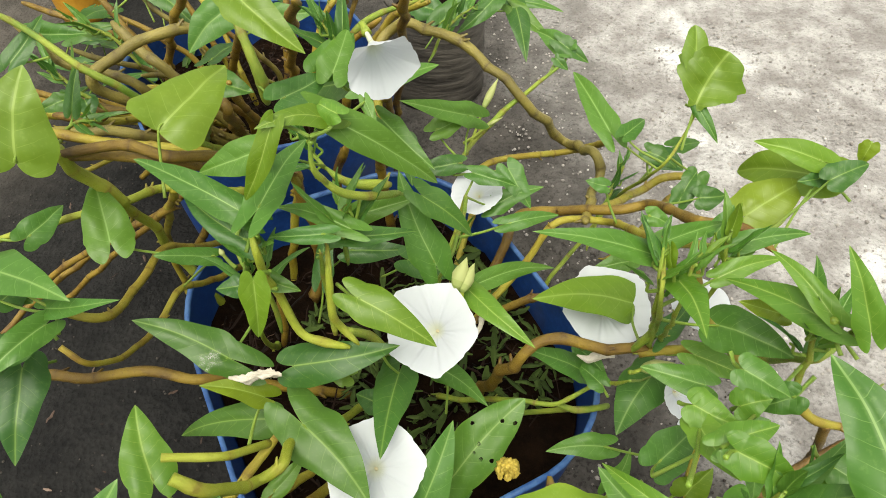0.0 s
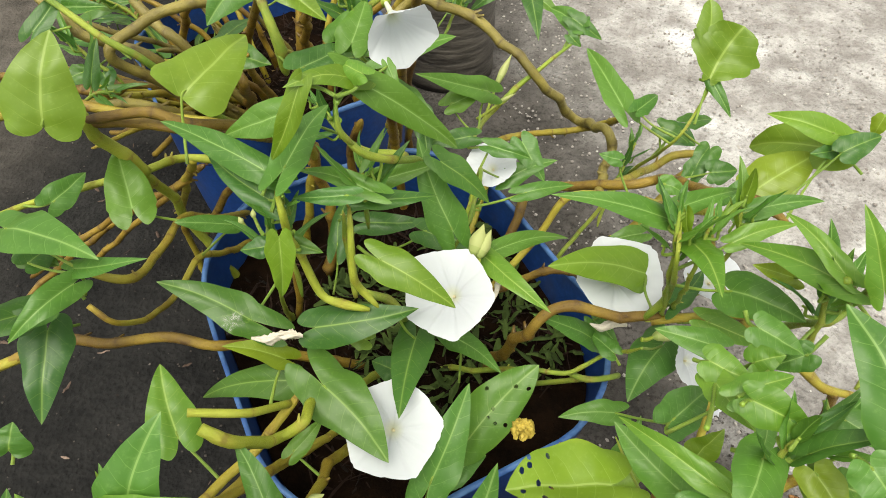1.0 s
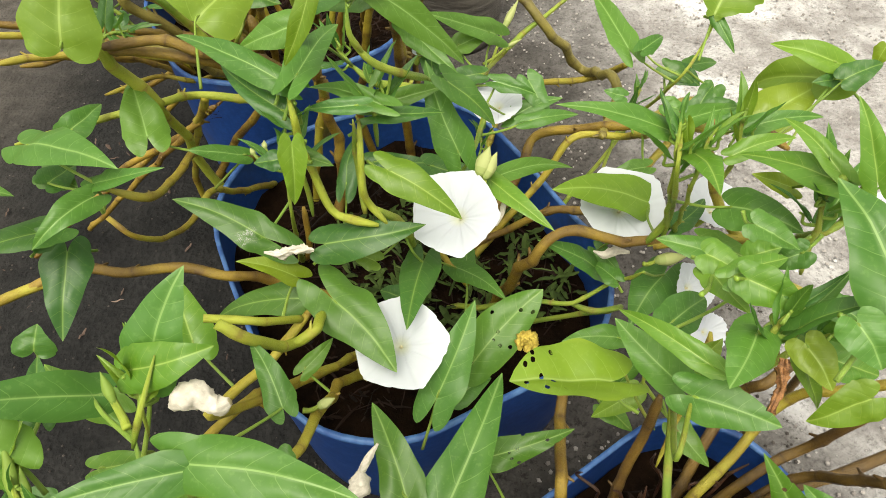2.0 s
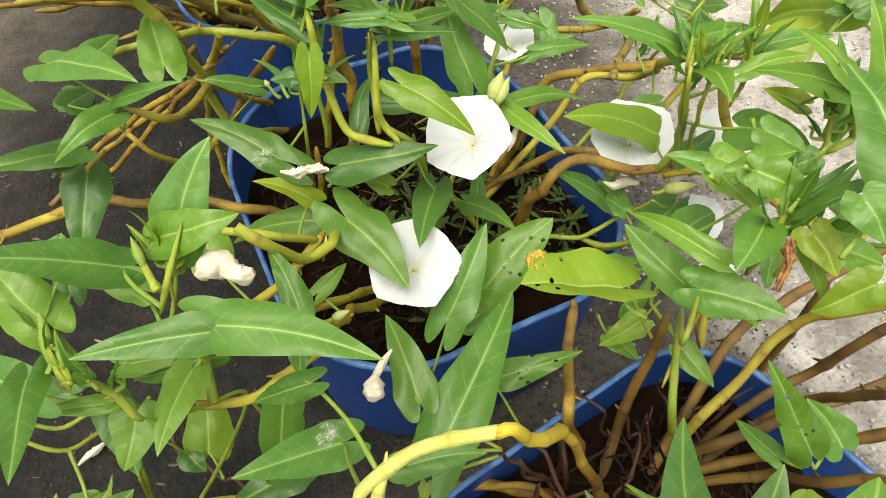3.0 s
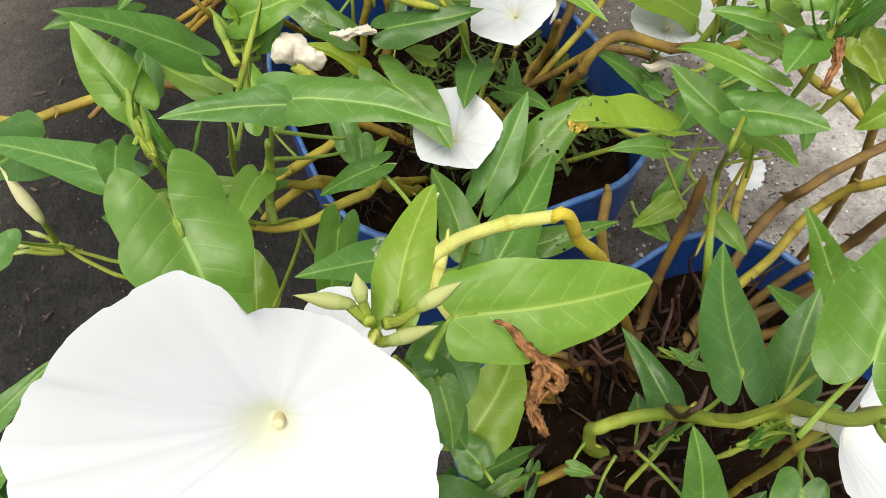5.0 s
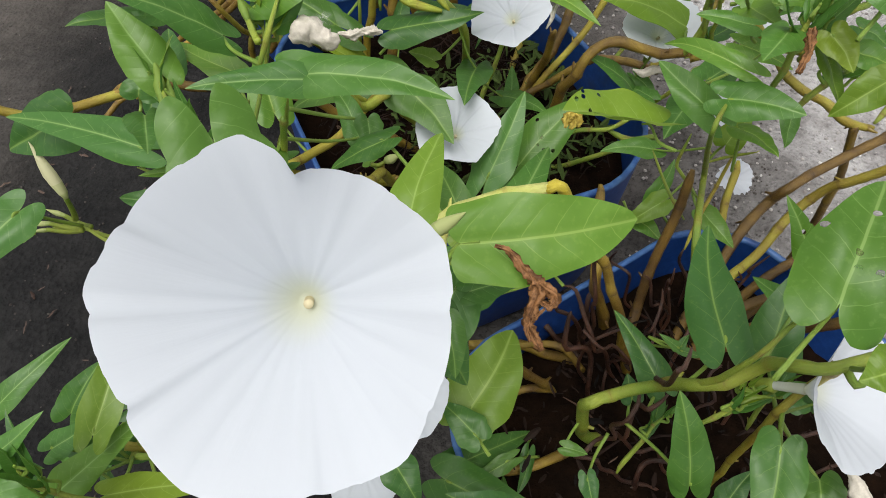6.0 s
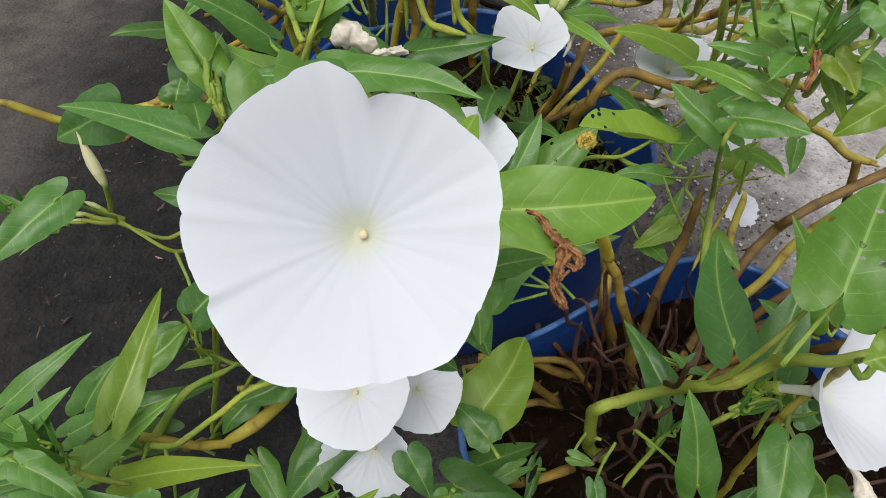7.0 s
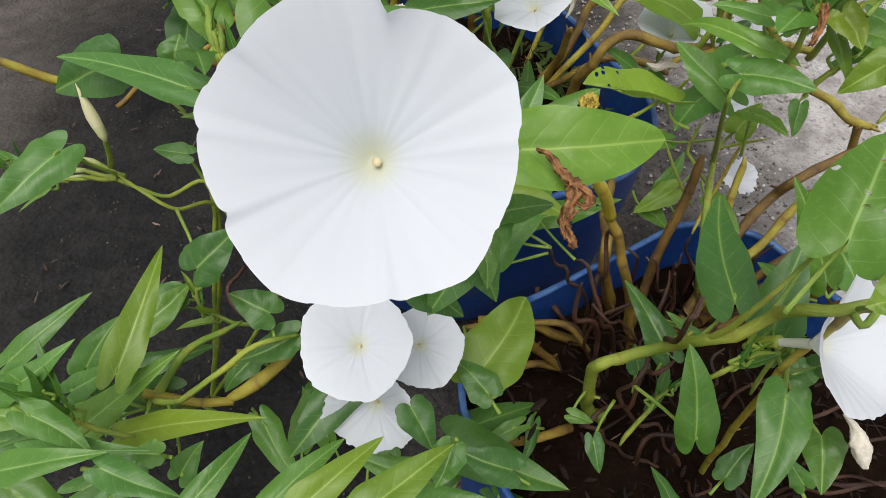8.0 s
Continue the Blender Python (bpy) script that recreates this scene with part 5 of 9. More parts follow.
leaf(PLANT_LOW, (-0.3293, -0.0462, 0.1755), (-0.2875, 0.0025, 0.1926), 0.0192, (0.18, -0.48, 0.86), fold=0.2, stalk=(-0.3463, -0.0659, 0.1456))
leaf(PLANT_LOW, (-0.2420, -0.1002, 0.2131), (-0.1886, -0.0585, 0.2436), 0.0213, (-0.08, -0.55, 0.83), lobe=0.05, fold=0.22, stalk=(-0.2137, -0.0791, 0.2047))
leaf(PLANT_LOW, (-0.2055, -0.1042, 0.2309), (-0.1225, -0.1021, 0.2699), 0.0195, (-0.43, -0.26, 0.86), LEAF_YOUNG, lobe=0.05, fold=0.22, stalk=(-0.2058, -0.0799, 0.2165))
leaf(PLANT_LOW, (-0.2406, -0.1068, 0.2819), (-0.2123, -0.0851, 0.2975), 0.0150, (-0.04, -0.59, 0.81), fold=0.2, stalk=(-0.2522, -0.1156, 0.2620))
leaf(PLANT_LOW, (-0.2694, -0.0962, 0.2533), (-0.2317, -0.0978, 0.2492), 0.0140, (0.07, -0.18, 0.98), fold=0.2, stalk=(-0.2846, -0.0958, 0.2418))
leaf(PLANT_LOW, (-0.2485, -0.1168, 0.2742), (-0.2248, -0.1183, 0.2711), 0.0173, (0.09, -0.15, 0.99), fold=0.2, stalk=(-0.2581, -0.1162, 0.2672))
leaf(PLANT_LOW, (-0.2854, -0.0381, 0.1626), (-0.2659, -0.0093, 0.1851), 0.0263, (0.10, -0.67, 0.74), LEAF_DARK, stalk=(-0.2935, -0.0499, 0.1392))
leaf(PLANT_LOW, (-0.2414, -0.0148, 0.1919), (-0.2203, 0.0134, 0.2007), 0.0242, (0.17, -0.43, 0.89), stalk=(-0.2501, -0.0263, 0.1758))
leaf(PLANT_LOW, (-0.2326, 0.0031, 0.1931), (-0.2689, -0.0156, 0.1801), 0.0264, (-0.07, -0.51, 0.86), LEAF_DARK, stalk=(-0.2182, 0.0104, 0.1834))
leaf(PLANT_LOW, (-0.2520, -0.0789, 0.2183), (-0.2281, -0.0639, 0.2289), 0.0183, (-0.09, -0.52, 0.85), stalk=(-0.2137, -0.0791, 0.2047))
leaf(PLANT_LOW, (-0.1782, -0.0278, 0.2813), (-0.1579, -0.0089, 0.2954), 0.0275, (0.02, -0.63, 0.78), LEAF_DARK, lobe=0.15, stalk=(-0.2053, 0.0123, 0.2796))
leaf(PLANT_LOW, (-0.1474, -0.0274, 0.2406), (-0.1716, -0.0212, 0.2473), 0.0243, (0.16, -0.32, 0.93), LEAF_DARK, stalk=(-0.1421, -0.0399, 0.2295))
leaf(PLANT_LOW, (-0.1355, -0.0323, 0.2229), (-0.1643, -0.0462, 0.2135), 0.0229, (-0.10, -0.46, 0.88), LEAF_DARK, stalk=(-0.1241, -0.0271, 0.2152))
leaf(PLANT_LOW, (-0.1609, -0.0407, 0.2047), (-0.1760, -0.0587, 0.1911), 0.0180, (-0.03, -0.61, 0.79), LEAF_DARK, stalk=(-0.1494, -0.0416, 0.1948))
leaf(PLANT_LOW, (-0.1363, -0.1523, 0.2948), (-0.1197, -0.1186, 0.2944), 0.0127, (0.23, -0.12, 0.97), stalk=(-0.1429, -0.1663, 0.2823))
leaf(PLANT_NEAR, (-0.1023, -0.1515, 0.3055), (-0.0776, -0.1197, 0.3031), 0.0137, (0.19, -0.10, 0.98), fold=0.22, stalk=(-0.1123, -0.1649, 0.2929))
leaf(PLANT_NEAR, (-0.0891, -0.1546, 0.3148), (-0.0607, -0.1212, 0.3137), 0.0154, (0.16, -0.12, 0.98), LEAF_YOUNG, fold=0.22, stalk=(-0.1005, -0.1688, 0.3006))
leaf(PLANT_NEAR, (-0.0648, -0.1507, 0.3098), (-0.0322, -0.1188, 0.3076), 0.0190, (0.14, -0.10, 0.99), LEAF_YOUNG, fold=0.22, stalk=(-0.0782, -0.1643, 0.2955))
leaf(PLANT_NEAR, (-0.0308, -0.0744, 0.1937), (0.0365, -0.0958, 0.1948), 0.0335, (-0.09, -0.22, 0.97), LEAF_DARK, lobe=0.1, fold=0.2, stalk=(-0.0164, -0.0517, 0.1384))
leaf(PLANT_NEAR, (-0.0334, -0.1192, 0.3019), (-0.0385, -0.1323, 0.2915), 0.0151, (-0.13, -0.60, 0.79), stalk=(-0.0314, -0.1140, 0.3000))
leaf(PLANT_LOW, (-0.2159, -0.1226, 0.2979), (-0.1855, -0.1340, 0.2864), 0.0157, (0.27, -0.17, 0.95), lobe=0.1, stalk=(-0.2281, -0.1181, 0.2906))
leaf(PLANT_LOW, (-0.2192, -0.1465, 0.2937), (-0.1745, -0.1350, 0.2988), 0.0154, (-0.09, -0.29, 0.95), lobe=0.1, stalk=(-0.2373, -0.1517, 0.2753))
leaf(PLANT_LOW, (-0.1762, -0.1407, 0.2944), (-0.1430, -0.1463, 0.2872), 0.0151, (0.14, -0.15, 0.98), lobe=0.1, stalk=(-0.1895, -0.1391, 0.2854))
leaf(PLANT_LOW, (-0.2141, -0.1275, 0.2807), (-0.1670, -0.1260, 0.2785), 0.0126, (0.02, -0.21, 0.98), stalk=(-0.2331, -0.1283, 0.2653))
leaf(PLANT_LOW, (-0.1688, -0.1218, 0.2316), (-0.1590, -0.1071, 0.2425), 0.0159, (-0.00, -0.63, 0.78), LEAF_DARK, stalk=(-0.1958, -0.0801, 0.2171))
leaf(PLANT_LOW, (-0.1725, -0.1208, 0.2572), (-0.1858, -0.1222, 0.2569), 0.0136, (-0.02, -0.23, 0.97), stalk=(-0.1674, -0.1202, 0.2528))
leaf(PLANT_LOW, (-0.2523, -0.1044, 0.2632), (-0.2287, -0.1060, 0.2602), 0.0140, (0.08, -0.19, 0.98), stalk=(-0.2619, -0.1039, 0.2561))
leaf(PLANT_NEAR, (-0.0542, -0.0909, 0.2740), (-0.0414, -0.1061, 0.2611), 0.0193, (0.24, -0.51, 0.82), LEAF_DARK, lobe=0.1, stalk=(-0.0596, -0.0849, 0.2711))
leaf(PLANT_NEAR, (0.0463, -0.0748, 0.2180), (0.0513, -0.0887, 0.2064), 0.0117, (-0.02, -0.65, 0.76), LEAF_DARK, stalk=(0.0593, -0.0495, 0.2194))
leaf(PLANT_NEAR, (0.0381, -0.0519, 0.1980), (0.0520, -0.0543, 0.1954), 0.0099, (0.12, -0.32, 0.94), stalk=(0.0470, -0.0380, 0.2117))
flower(PLANT_MID, (-0.0069, 0.2023, 0.3210), (-0.224, -0.435, 0.872), 0.0280, up=(-0.03, 0.82, 0.57), flare=0.16, depth=0.8, penta=0.09, pleat=1.2, cone=0.55)
flower(PLANT_MID, (-0.0379, 0.1356, 0.2762), (0.075, -0.343, 0.936), 0.0293, up=(-0.03, 0.82, 0.57), flare=0.16, depth=0.8, penta=0.09, pleat=1.2, cone=0.55)
flower(PLANT_MID, (0.1122, 0.2447, 0.2835), (0.000, -0.350, 0.937), 0.0300, up=(-0.01, 0.79, 0.62), flare=0.14, depth=1.05, cone=0.45, penta=0.09)
flower(PLANT_MID, (0.1749, 0.2403, 0.2898), (0.210, -0.145, 0.967), 0.0221, up=(-0.01, 0.79, 0.62), flare=0.2)
flower(PLANT_MID, (0.0268, 0.3533, 0.2831), (-0.214, -0.268, 0.939), 0.0208, up=(-0.01, 0.79, 0.62), flare=0.08, depth=0.9)
flower(PLANT_MID, (0.1623, 0.1985, 0.2501), (0.399, -0.390, 0.830), 0.0179, up=(-0.01, 0.79, 0.62), flare=0.2)
flower(PLANT_FAR, (-0.0363, 0.3335, 0.4078), (0.368, -0.924, -0.108), 0.0235, up=(-0.00, 0.78, 0.63), flare=0.20, depth=0.8, penta=0.11, cone=1.0, pleat=0.5)
flower(PLANT_FAR, (-0.0344, 0.3631, 0.3215), (0.332, 0.097, 0.938), 0.0068, up=(-0.00, 0.78, 0.63), flare=0.2)
flower(PLANT_NEAR, (-0.0558, -0.1337, 0.4828), (0.050, -0.638, 0.768), 0.0292, up=(-0.11, 0.75, 0.65), flare=0.04, ragged=0.025, depth=0.7, cone=0.8, pleat=0.22, nick=0.0, folds=BIG_FOLDS)
flower(PLANT_NEAR, (-0.0815, -0.0772, 0.3059), (0.003, -0.427, 0.904), 0.0262, up=(-0.12, 0.76, 0.64), flare=0.10)
flower(PLANT_NEAR, (-0.0511, -0.0578, 0.2749), (0.378, -0.474, 0.795), 0.0217, up=(-0.12, 0.76, 0.64), flare=0.15)
flower(PLANT_NEAR, (-0.0744, -0.0918, 0.2614), (-0.085, -0.860, 0.504), 0.0243, up=(-0.12, 0.76, 0.64), flare=0.22, depth=0.5, ragged=0.12)
flower(PLANT_NEAR, (0.1289, -0.0731, 0.3400), (0.546, -0.413, 0.729), 0.0300, up=(-0.11, 0.75, 0.65), flare=0.12, depth=0.8, cone=0.6, penta=0.09, pleat=0.3)
flower(PLANT_NEAR, (0.2124, 0.2208, 0.1494), (0.215, -0.489, 0.845), 0.0170, up=(-0.08, 0.78, 0.62), flare=0.35, ragged=0.2, cone=0.6)
wilted(PLANT_MID, [(-0.1024, 0.0346, 0.4116), (-0.0984, 0.0372, 0.4132), (-0.0939, 0.0384, 0.4138), (-0.0898, 0.0366, 0.4124), (-0.0861, 0.0359, 0.4115), (-0.0827, 0.0371, 0.4122)], (0.0018, 0.0058, 0.0062, 0.0042, 0.0046, 0.0018))
wilted(PLANT_MID, [(-0.0439, 0.0651, 0.2978), (-0.0478, 0.0600, 0.2943), (-0.0501, 0.0565, 0.2920), (-0.0519, 0.0533, 0.2898), (-0.0526, 0.0496, 0.2872), (-0.0528, 0.0457, 0.2844), (-0.0535, 0.0425, 0.2822)], (0.0008, 0.0024, 0.0030, 0.0022, 0.0068, 0.0072, 0.0026))
wilted(PLANT_MID, [(-0.1183, 0.1704, 0.3187), (-0.1084, 0.1698, 0.3181), (-0.1019, 0.1717, 0.3196), (-0.0954, 0.1722, 0.3200), (-0.0888, 0.1718, 0.3196)], (0.0006, 0.0024, 0.0018, 0.0024, 0.0006), crumple=1.5)
wilted(PLANT_NEAR, [(-0.0191, -0.0852, 0.4415), (-0.0156, -0.0862, 0.4409), (-0.0120, -0.0895, 0.4385), (-0.0088, -0.0919, 0.4369), (-0.0074, -0.0942, 0.4351), (-0.0092, -0.0977, 0.4319), (-0.0095, -0.1004, 0.4296), (-0.0079, -0.1031, 0.4275), (-0.0059, -0.1057, 0.4255)], (0.0004, 0.0006, 0.0009, 0.0013, 0.0016, 0.0011, 0.0010, 0.0011, 0.0006), PETAL_DEAD, label='shrivelled brown dead flower', crumple=1.7)
wilted(PLANT_NEAR, [(-0.0103, -0.0912, 0.4369), (-0.0069, -0.0928, 0.4363), (-0.0035, -0.0954, 0.4350), (-0.0044, -0.0973, 0.4335), (-0.0069, -0.0962, 0.4337)], (0.0005, 0.0009, 0.0011, 0.0008, 0.0004), PETAL_DEAD, label='shrivelled brown dead flower', crumple=1.7)
wilted(PLANT_NEAR, [(-0.0057, -0.0974, 0.4324), (-0.0081, -0.0992, 0.4307), (-0.0099, -0.1014, 0.4291), (-0.0090, -0.1044, 0.4274)], (0.0003, 0.0006, 0.0007, 0.0003), PETAL_DEAD, label='shrivelled brown dead flower', crumple=1.7)
wilted(PLANT_MID, [(0.0307, 0.2249, 0.3154), (0.0255, 0.2187, 0.3113), (0.0239, 0.2128, 0.3071), (0.0205, 0.2066, 0.3030)], (0.0006, 0.0018, 0.0024, 0.0018, 0.0006))
wilted(PLANT_NEAR, [(0.1282, -0.0912, 0.3154), (0.1333, -0.0952, 0.3121), (0.1362, -0.1003, 0.3078), (0.1379, -0.1045, 0.3042), (0.1396, -0.1080, 0.3014)], (0.0006, 0.0018, 0.0042, 0.0030, 0.0012))
wilted(PLANT_MID, [(0.0329, 0.1266, 0.2858), (0.0335, 0.1302, 0.2886), (0.0355, 0.1328, 0.2906), (0.0387, 0.1333, 0.2910), (0.0411, 0.1308, 0.2891), (0.0408, 0.1272, 0.2862)], (0.0010, 0.0026, 0.0036, 0.0030, 0.0034, 0.0012), PETAL_YELLOW, label='crumpled yellow faded flower', crumple=1.3)
wilted(PLANT_MID, [(0.0342, 0.1338, 0.2914), (0.0368, 0.1318, 0.2898), (0.0382, 0.1292, 0.2878), (0.0362, 0.1261, 0.2854)], (0.0008, 0.0024, 0.0028, 0.0010), PETAL_YELLOW, label='crumpled yellow faded flower', crumple=1.3)
wilted(PLANT_NEAR, [(0.1127, 0.0584, 0.4109), (0.1119, 0.0549, 0.4086), (0.1111, 0.0496, 0.4050), (0.1072, 0.0425, 0.4002)], (0.0012, 0.0018, 0.0012, 0.0012), PETAL_DEAD, label='shrivelled brown dead flower', crumple=1.7)
wilted(PLANT_MID, [(0.0914, 0.2183, 0.2632), (0.0993, 0.2162, 0.2615), (0.1071, 0.2185, 0.2633), (0.1169, 0.2177, 0.2626)], (0.0006, 0.0030, 0.0036, 0.0012))
bud(PLANT_NEAR, (-0.0507, -0.0834, 0.4423), (-0.0638, -0.0842, 0.4469), 0.0019, stalk=(-0.0472, -0.0864, 0.4402))
bud(PLANT_NEAR, (-0.0369, -0.0828, 0.4406), (-0.0268, -0.0770, 0.4441), 0.0021, stalk=(-0.0439, -0.0864, 0.4396))
bud(PLANT_NEAR, (-0.0432, -0.0904, 0.4381), (-0.0316, -0.0860, 0.4392), 0.0019, stalk=(-0.0462, -0.0886, 0.4392))
bud(PLANT_NEAR, (-0.0491, -0.0828, 0.4422), (-0.0511, -0.0770, 0.4459), 0.0019, stalk=(-0.0472, -0.0864, 0.4402))
stem(PLANT_NEAR, [(-0.0695, -0.0943, 0.4457), (-0.0593, -0.0932, 0.4414), (-0.0490, -0.0934, 0.4385), (-0.0458, -0.0880, 0.4399)], 0.0013, 0.0016, STEM_PALE)
bud(PLANT_LOW, (-0.2251, 0.0099, 0.3319), (-0.2338, 0.0201, 0.3602), 0.0030, BUD_CREAM, "slender closed cream flower bud", stalk=(-0.2358, 0.0167, 0.3061))
bud(PLANT_LOW, (-0.2452, 0.0220, 0.3008), (-0.2573, 0.0243, 0.3034), 0.0015, stalk=(-0.2320, 0.0185, 0.2972))
bud(PLANT_LOW, (-0.2517, 0.0174, 0.3005), (-0.2634, 0.0157, 0.2999), 0.0015, stalk=(-0.2356, 0.0162, 0.2983))
bud(PLANT_LOW, (-0.2530, 0.0148, 0.2984), (-0.2637, 0.0127, 0.2974), 0.0010, stalk=(-0.2355, 0.0157, 0.2978))
bud(PLANT_MID, (0.0368, 0.4753, 0.2671), (0.0510, 0.4985, 0.2852), 0.0035, stalk=(0.0218, 0.4416, 0.2408))
bud(PLANT_MID, (0.0398, 0.4628, 0.2573), (0.0555, 0.4694, 0.2624), 0.0018, stalk=(0.0189, 0.4498, 0.2474))
bud(PLANT_MID, (0.0083, 0.2242, 0.3297), (0.0149, 0.2393, 0.3415), 0.0050, stalk=(0.0101, 0.2187, 0.3254))
bud(PLANT_MID, (0.0118, 0.2229, 0.3286), (0.0195, 0.2366, 0.3394), 0.0040, stalk=(0.0118, 0.2188, 0.3254))
bud(PLANT_LOW, (-0.1493, 0.0046, 0.3980), (-0.1557, 0.0227, 0.4113), 0.0023, BUD_GREEN, stalk=(-0.1450, -0.0002, 0.3943))
bud(PLANT_LOW, (-0.1457, 0.0040, 0.3973), (-0.1494, 0.0155, 0.4058), 0.0019, BUD_GREEN, stalk=(-0.1440, -0.0002, 0.3943))
bud(PLANT_LOW, (-0.1162, 0.0310, 0.4221), (-0.1214, 0.0395, 0.4283), 0.0017, BUD_GREEN, stalk=(-0.1120, 0.0249, 0.4175))
bud(PLANT_MID, (-0.1526, 0.2784, 0.2920), (-0.1559, 0.2825, 0.2953), 0.002, stalk=(-0.1436, 0.2722, 0.2870))
bud(PLANT_MID, (-0.1449, 0.2817, 0.2945), (-0.1458, 0.2871, 0.2988), 0.002, stalk=(-0.1375, 0.2722, 0.2870))
bud(PLANT_MID, (-0.0804, 0.0894, 0.2850), (-0.0708, 0.0939, 0.2877), 0.0030, stalk=(-0.0884, 0.0876, 0.2842))
bud(PLANT_MID, (0.1281, 0.2014, 0.2753), (0.1505, 0.2046, 0.2777), 0.0045, stalk=(0.1207, 0.1999, 0.2741))
leaf(PLANT_FAR, (-0.2949, 0.5974, 0.3261), (-0.2425, 0.5628, 0.2963), 0.0320, (0.14, -0.50, 0.85), LEAF_DARK, stalk=(-0.3148, 0.5555, 0.3147))
leaf(PLANT_FAR, (-0.3578, 0.4958, 0.3284), (-0.3110, 0.4960, 0.3287), 0.0242, (-0.00, -0.57, 0.82), fold=0.3, stalk=(-0.3605, 0.4899, 0.3344))
leaf(PLANT_FAR, (-0.3087, 0.3907, 0.3713), (-0.2931, 0.4262, 0.3880), 0.0174, (0.38, -0.53, 0.76), LEAF_DARK, fold=0.3, stalk=(-0.2840, 0.3969, 0.3714))
leaf(PLANT_FAR, (-0.1821, 0.4838, 0.3582), (-0.2099, 0.4568, 0.3357), 0.0331, (0.12, -0.71, 0.70), lobe=0.15, stalk=(-0.1684, 0.4744, 0.3463))
leaf(PLANT_FAR, (-0.1791, 0.4227, 0.3334), (-0.1499, 0.4159, 0.3278), 0.0265, (0.05, -0.51, 0.86), LEAF_DARK, lobe=0.2, stalk=(-0.1806, 0.4205, 0.3253))
leaf(PLANT_FAR, (-0.1886, 0.4377, 0.3199), (-0.2027, 0.4448, 0.3258), 0.0162, (0.12, -0.49, 0.87), LEAF_DARK, stalk=(-0.1842, 0.4221, 0.3163))
leaf(PLANT_FAR, (-0.0839, 0.3762, 0.3788), (-0.0655, 0.4122, 0.3828), 0.0283, (0.31, -0.27, 0.91), stalk=(-0.0574, 0.3674, 0.3599))
leaf(PLANT_FAR, (-0.0034, 0.6236, 0.2664), (0.0390, 0.6472, 0.2862), 0.0317, (-0.02, -0.62, 0.78), LEAF_DARK, stalk=(-0.0203, 0.6140, 0.2402))
leaf(PLANT_FAR, (0.0585, 0.6655, 0.2743), (0.0135, 0.6322, 0.2469), 0.0263, (-0.03, -0.62, 0.79), stalk=(0.0761, 0.6787, 0.2633))
leaf(PLANT_FAR, (0.0825, 0.6743, 0.2552), (0.0920, 0.6095, 0.2272), 0.0274, (-0.11, -0.41, 0.90), LEAF_DARK, stalk=(0.0782, 0.7001, 0.2414))
leaf(PLANT_FAR, (0.0793, 0.6743, 0.2552), (0.1209, 0.6489, 0.2337), 0.0245, (-0.01, -0.66, 0.75), stalk=(0.0622, 0.6844, 0.2452))
leaf(PLANT_FAR, (0.1101, 0.5366, 0.2987), (0.1382, 0.5215, 0.2861), 0.0192, (-0.01, -0.66, 0.75), LEAF_DARK, stalk=(0.1050, 0.5156, 0.2811))
leaf(PLANT_FAR, (0.1155, 0.5325, 0.2952), (0.0914, 0.5629, 0.2944), 0.0225, (-0.40, -0.30, 0.87), stalk=(0.1157, 0.5223, 0.2866))
leaf(PLANT_FAR, (0.1183, 0.5285, 0.2918), (0.1262, 0.5388, 0.3004), 0.0159, (-0.13, -0.58, 0.81), LEAF_DARK, stalk=(0.1157, 0.5223, 0.2866))
leaf(PLANT_FAR, (0.1075, 0.5242, 0.2884), (0.1184, 0.5161, 0.2815), 0.0126, (-0.02, -0.66, 0.75), LEAF_DARK, stalk=(0.0996, 0.5123, 0.2783))
leaf(PLANT_FAR, (0.0622, 0.7078, 0.2441), (0.1432, 0.6990, 0.2361), 0.0213, (0.00, -0.63, 0.77), stalk=(0.0291, 0.7111, 0.2186))
leaf(PLANT_FAR, (-0.0270, 0.6569, 0.2678), (0.0075, 0.6443, 0.2571), 0.0346, (0.01, -0.62, 0.78), LEAF_DARK, stalk=(-0.0411, 0.6618, 0.2587))
leaf(PLANT_FAR, (-0.1507, 0.5079, 0.3394), (-0.1112, 0.5119, 0.3428), 0.0240, (-0.00, -0.63, 0.78), stalk=(-0.1817, 0.5018, 0.3219))
leaf(PLANT_FAR, (-0.3327, 0.4512, 0.2914), (-0.3525, 0.4436, 0.2850), 0.0181, (0.02, -0.67, 0.74), LEAF_DARK, stalk=(-0.3056, 0.4626, 0.3010))
leaf(PLANT_FAR, (-0.3130, 0.4513, 0.2915), (-0.3055, 0.4399, 0.2821), 0.0221, (0.33, -0.47, 0.82), LEAF_DARK, stalk=(-0.3056, 0.4626, 0.3010))
leaf(PLANT_FAR, (-0.0813, 0.4143, 0.3375), (-0.1213, 0.4221, 0.3180), 0.0278, (-0.45, -0.55, 0.71), LEAF_DARK, stalk=(-0.0463, 0.4219, 0.3397))
leaf(PLANT_MID, (-0.0270, 0.3637, 0.3215), (-0.0226, 0.3394, 0.3011), 0.0190, (0.06, -0.64, 0.77), LEAF_DARK, stalk=(-0.0576, 0.3847, 0.3335))
leaf(PLANT_MID, (0.0094, 0.3674, 0.2984), (-0.0281, 0.3638, 0.2954), 0.0177, (-0.02, -0.50, 0.87), LEAF_DARK, stalk=(0.0085, 0.3626, 0.2905))
leaf(PLANT_MID, (0.0516, 0.3663, 0.2939), (0.0695, 0.3425, 0.2741), 0.0223, (0.03, -0.63, 0.78), lobe=0.15, stalk=(0.0085, 0.3626, 0.2905))
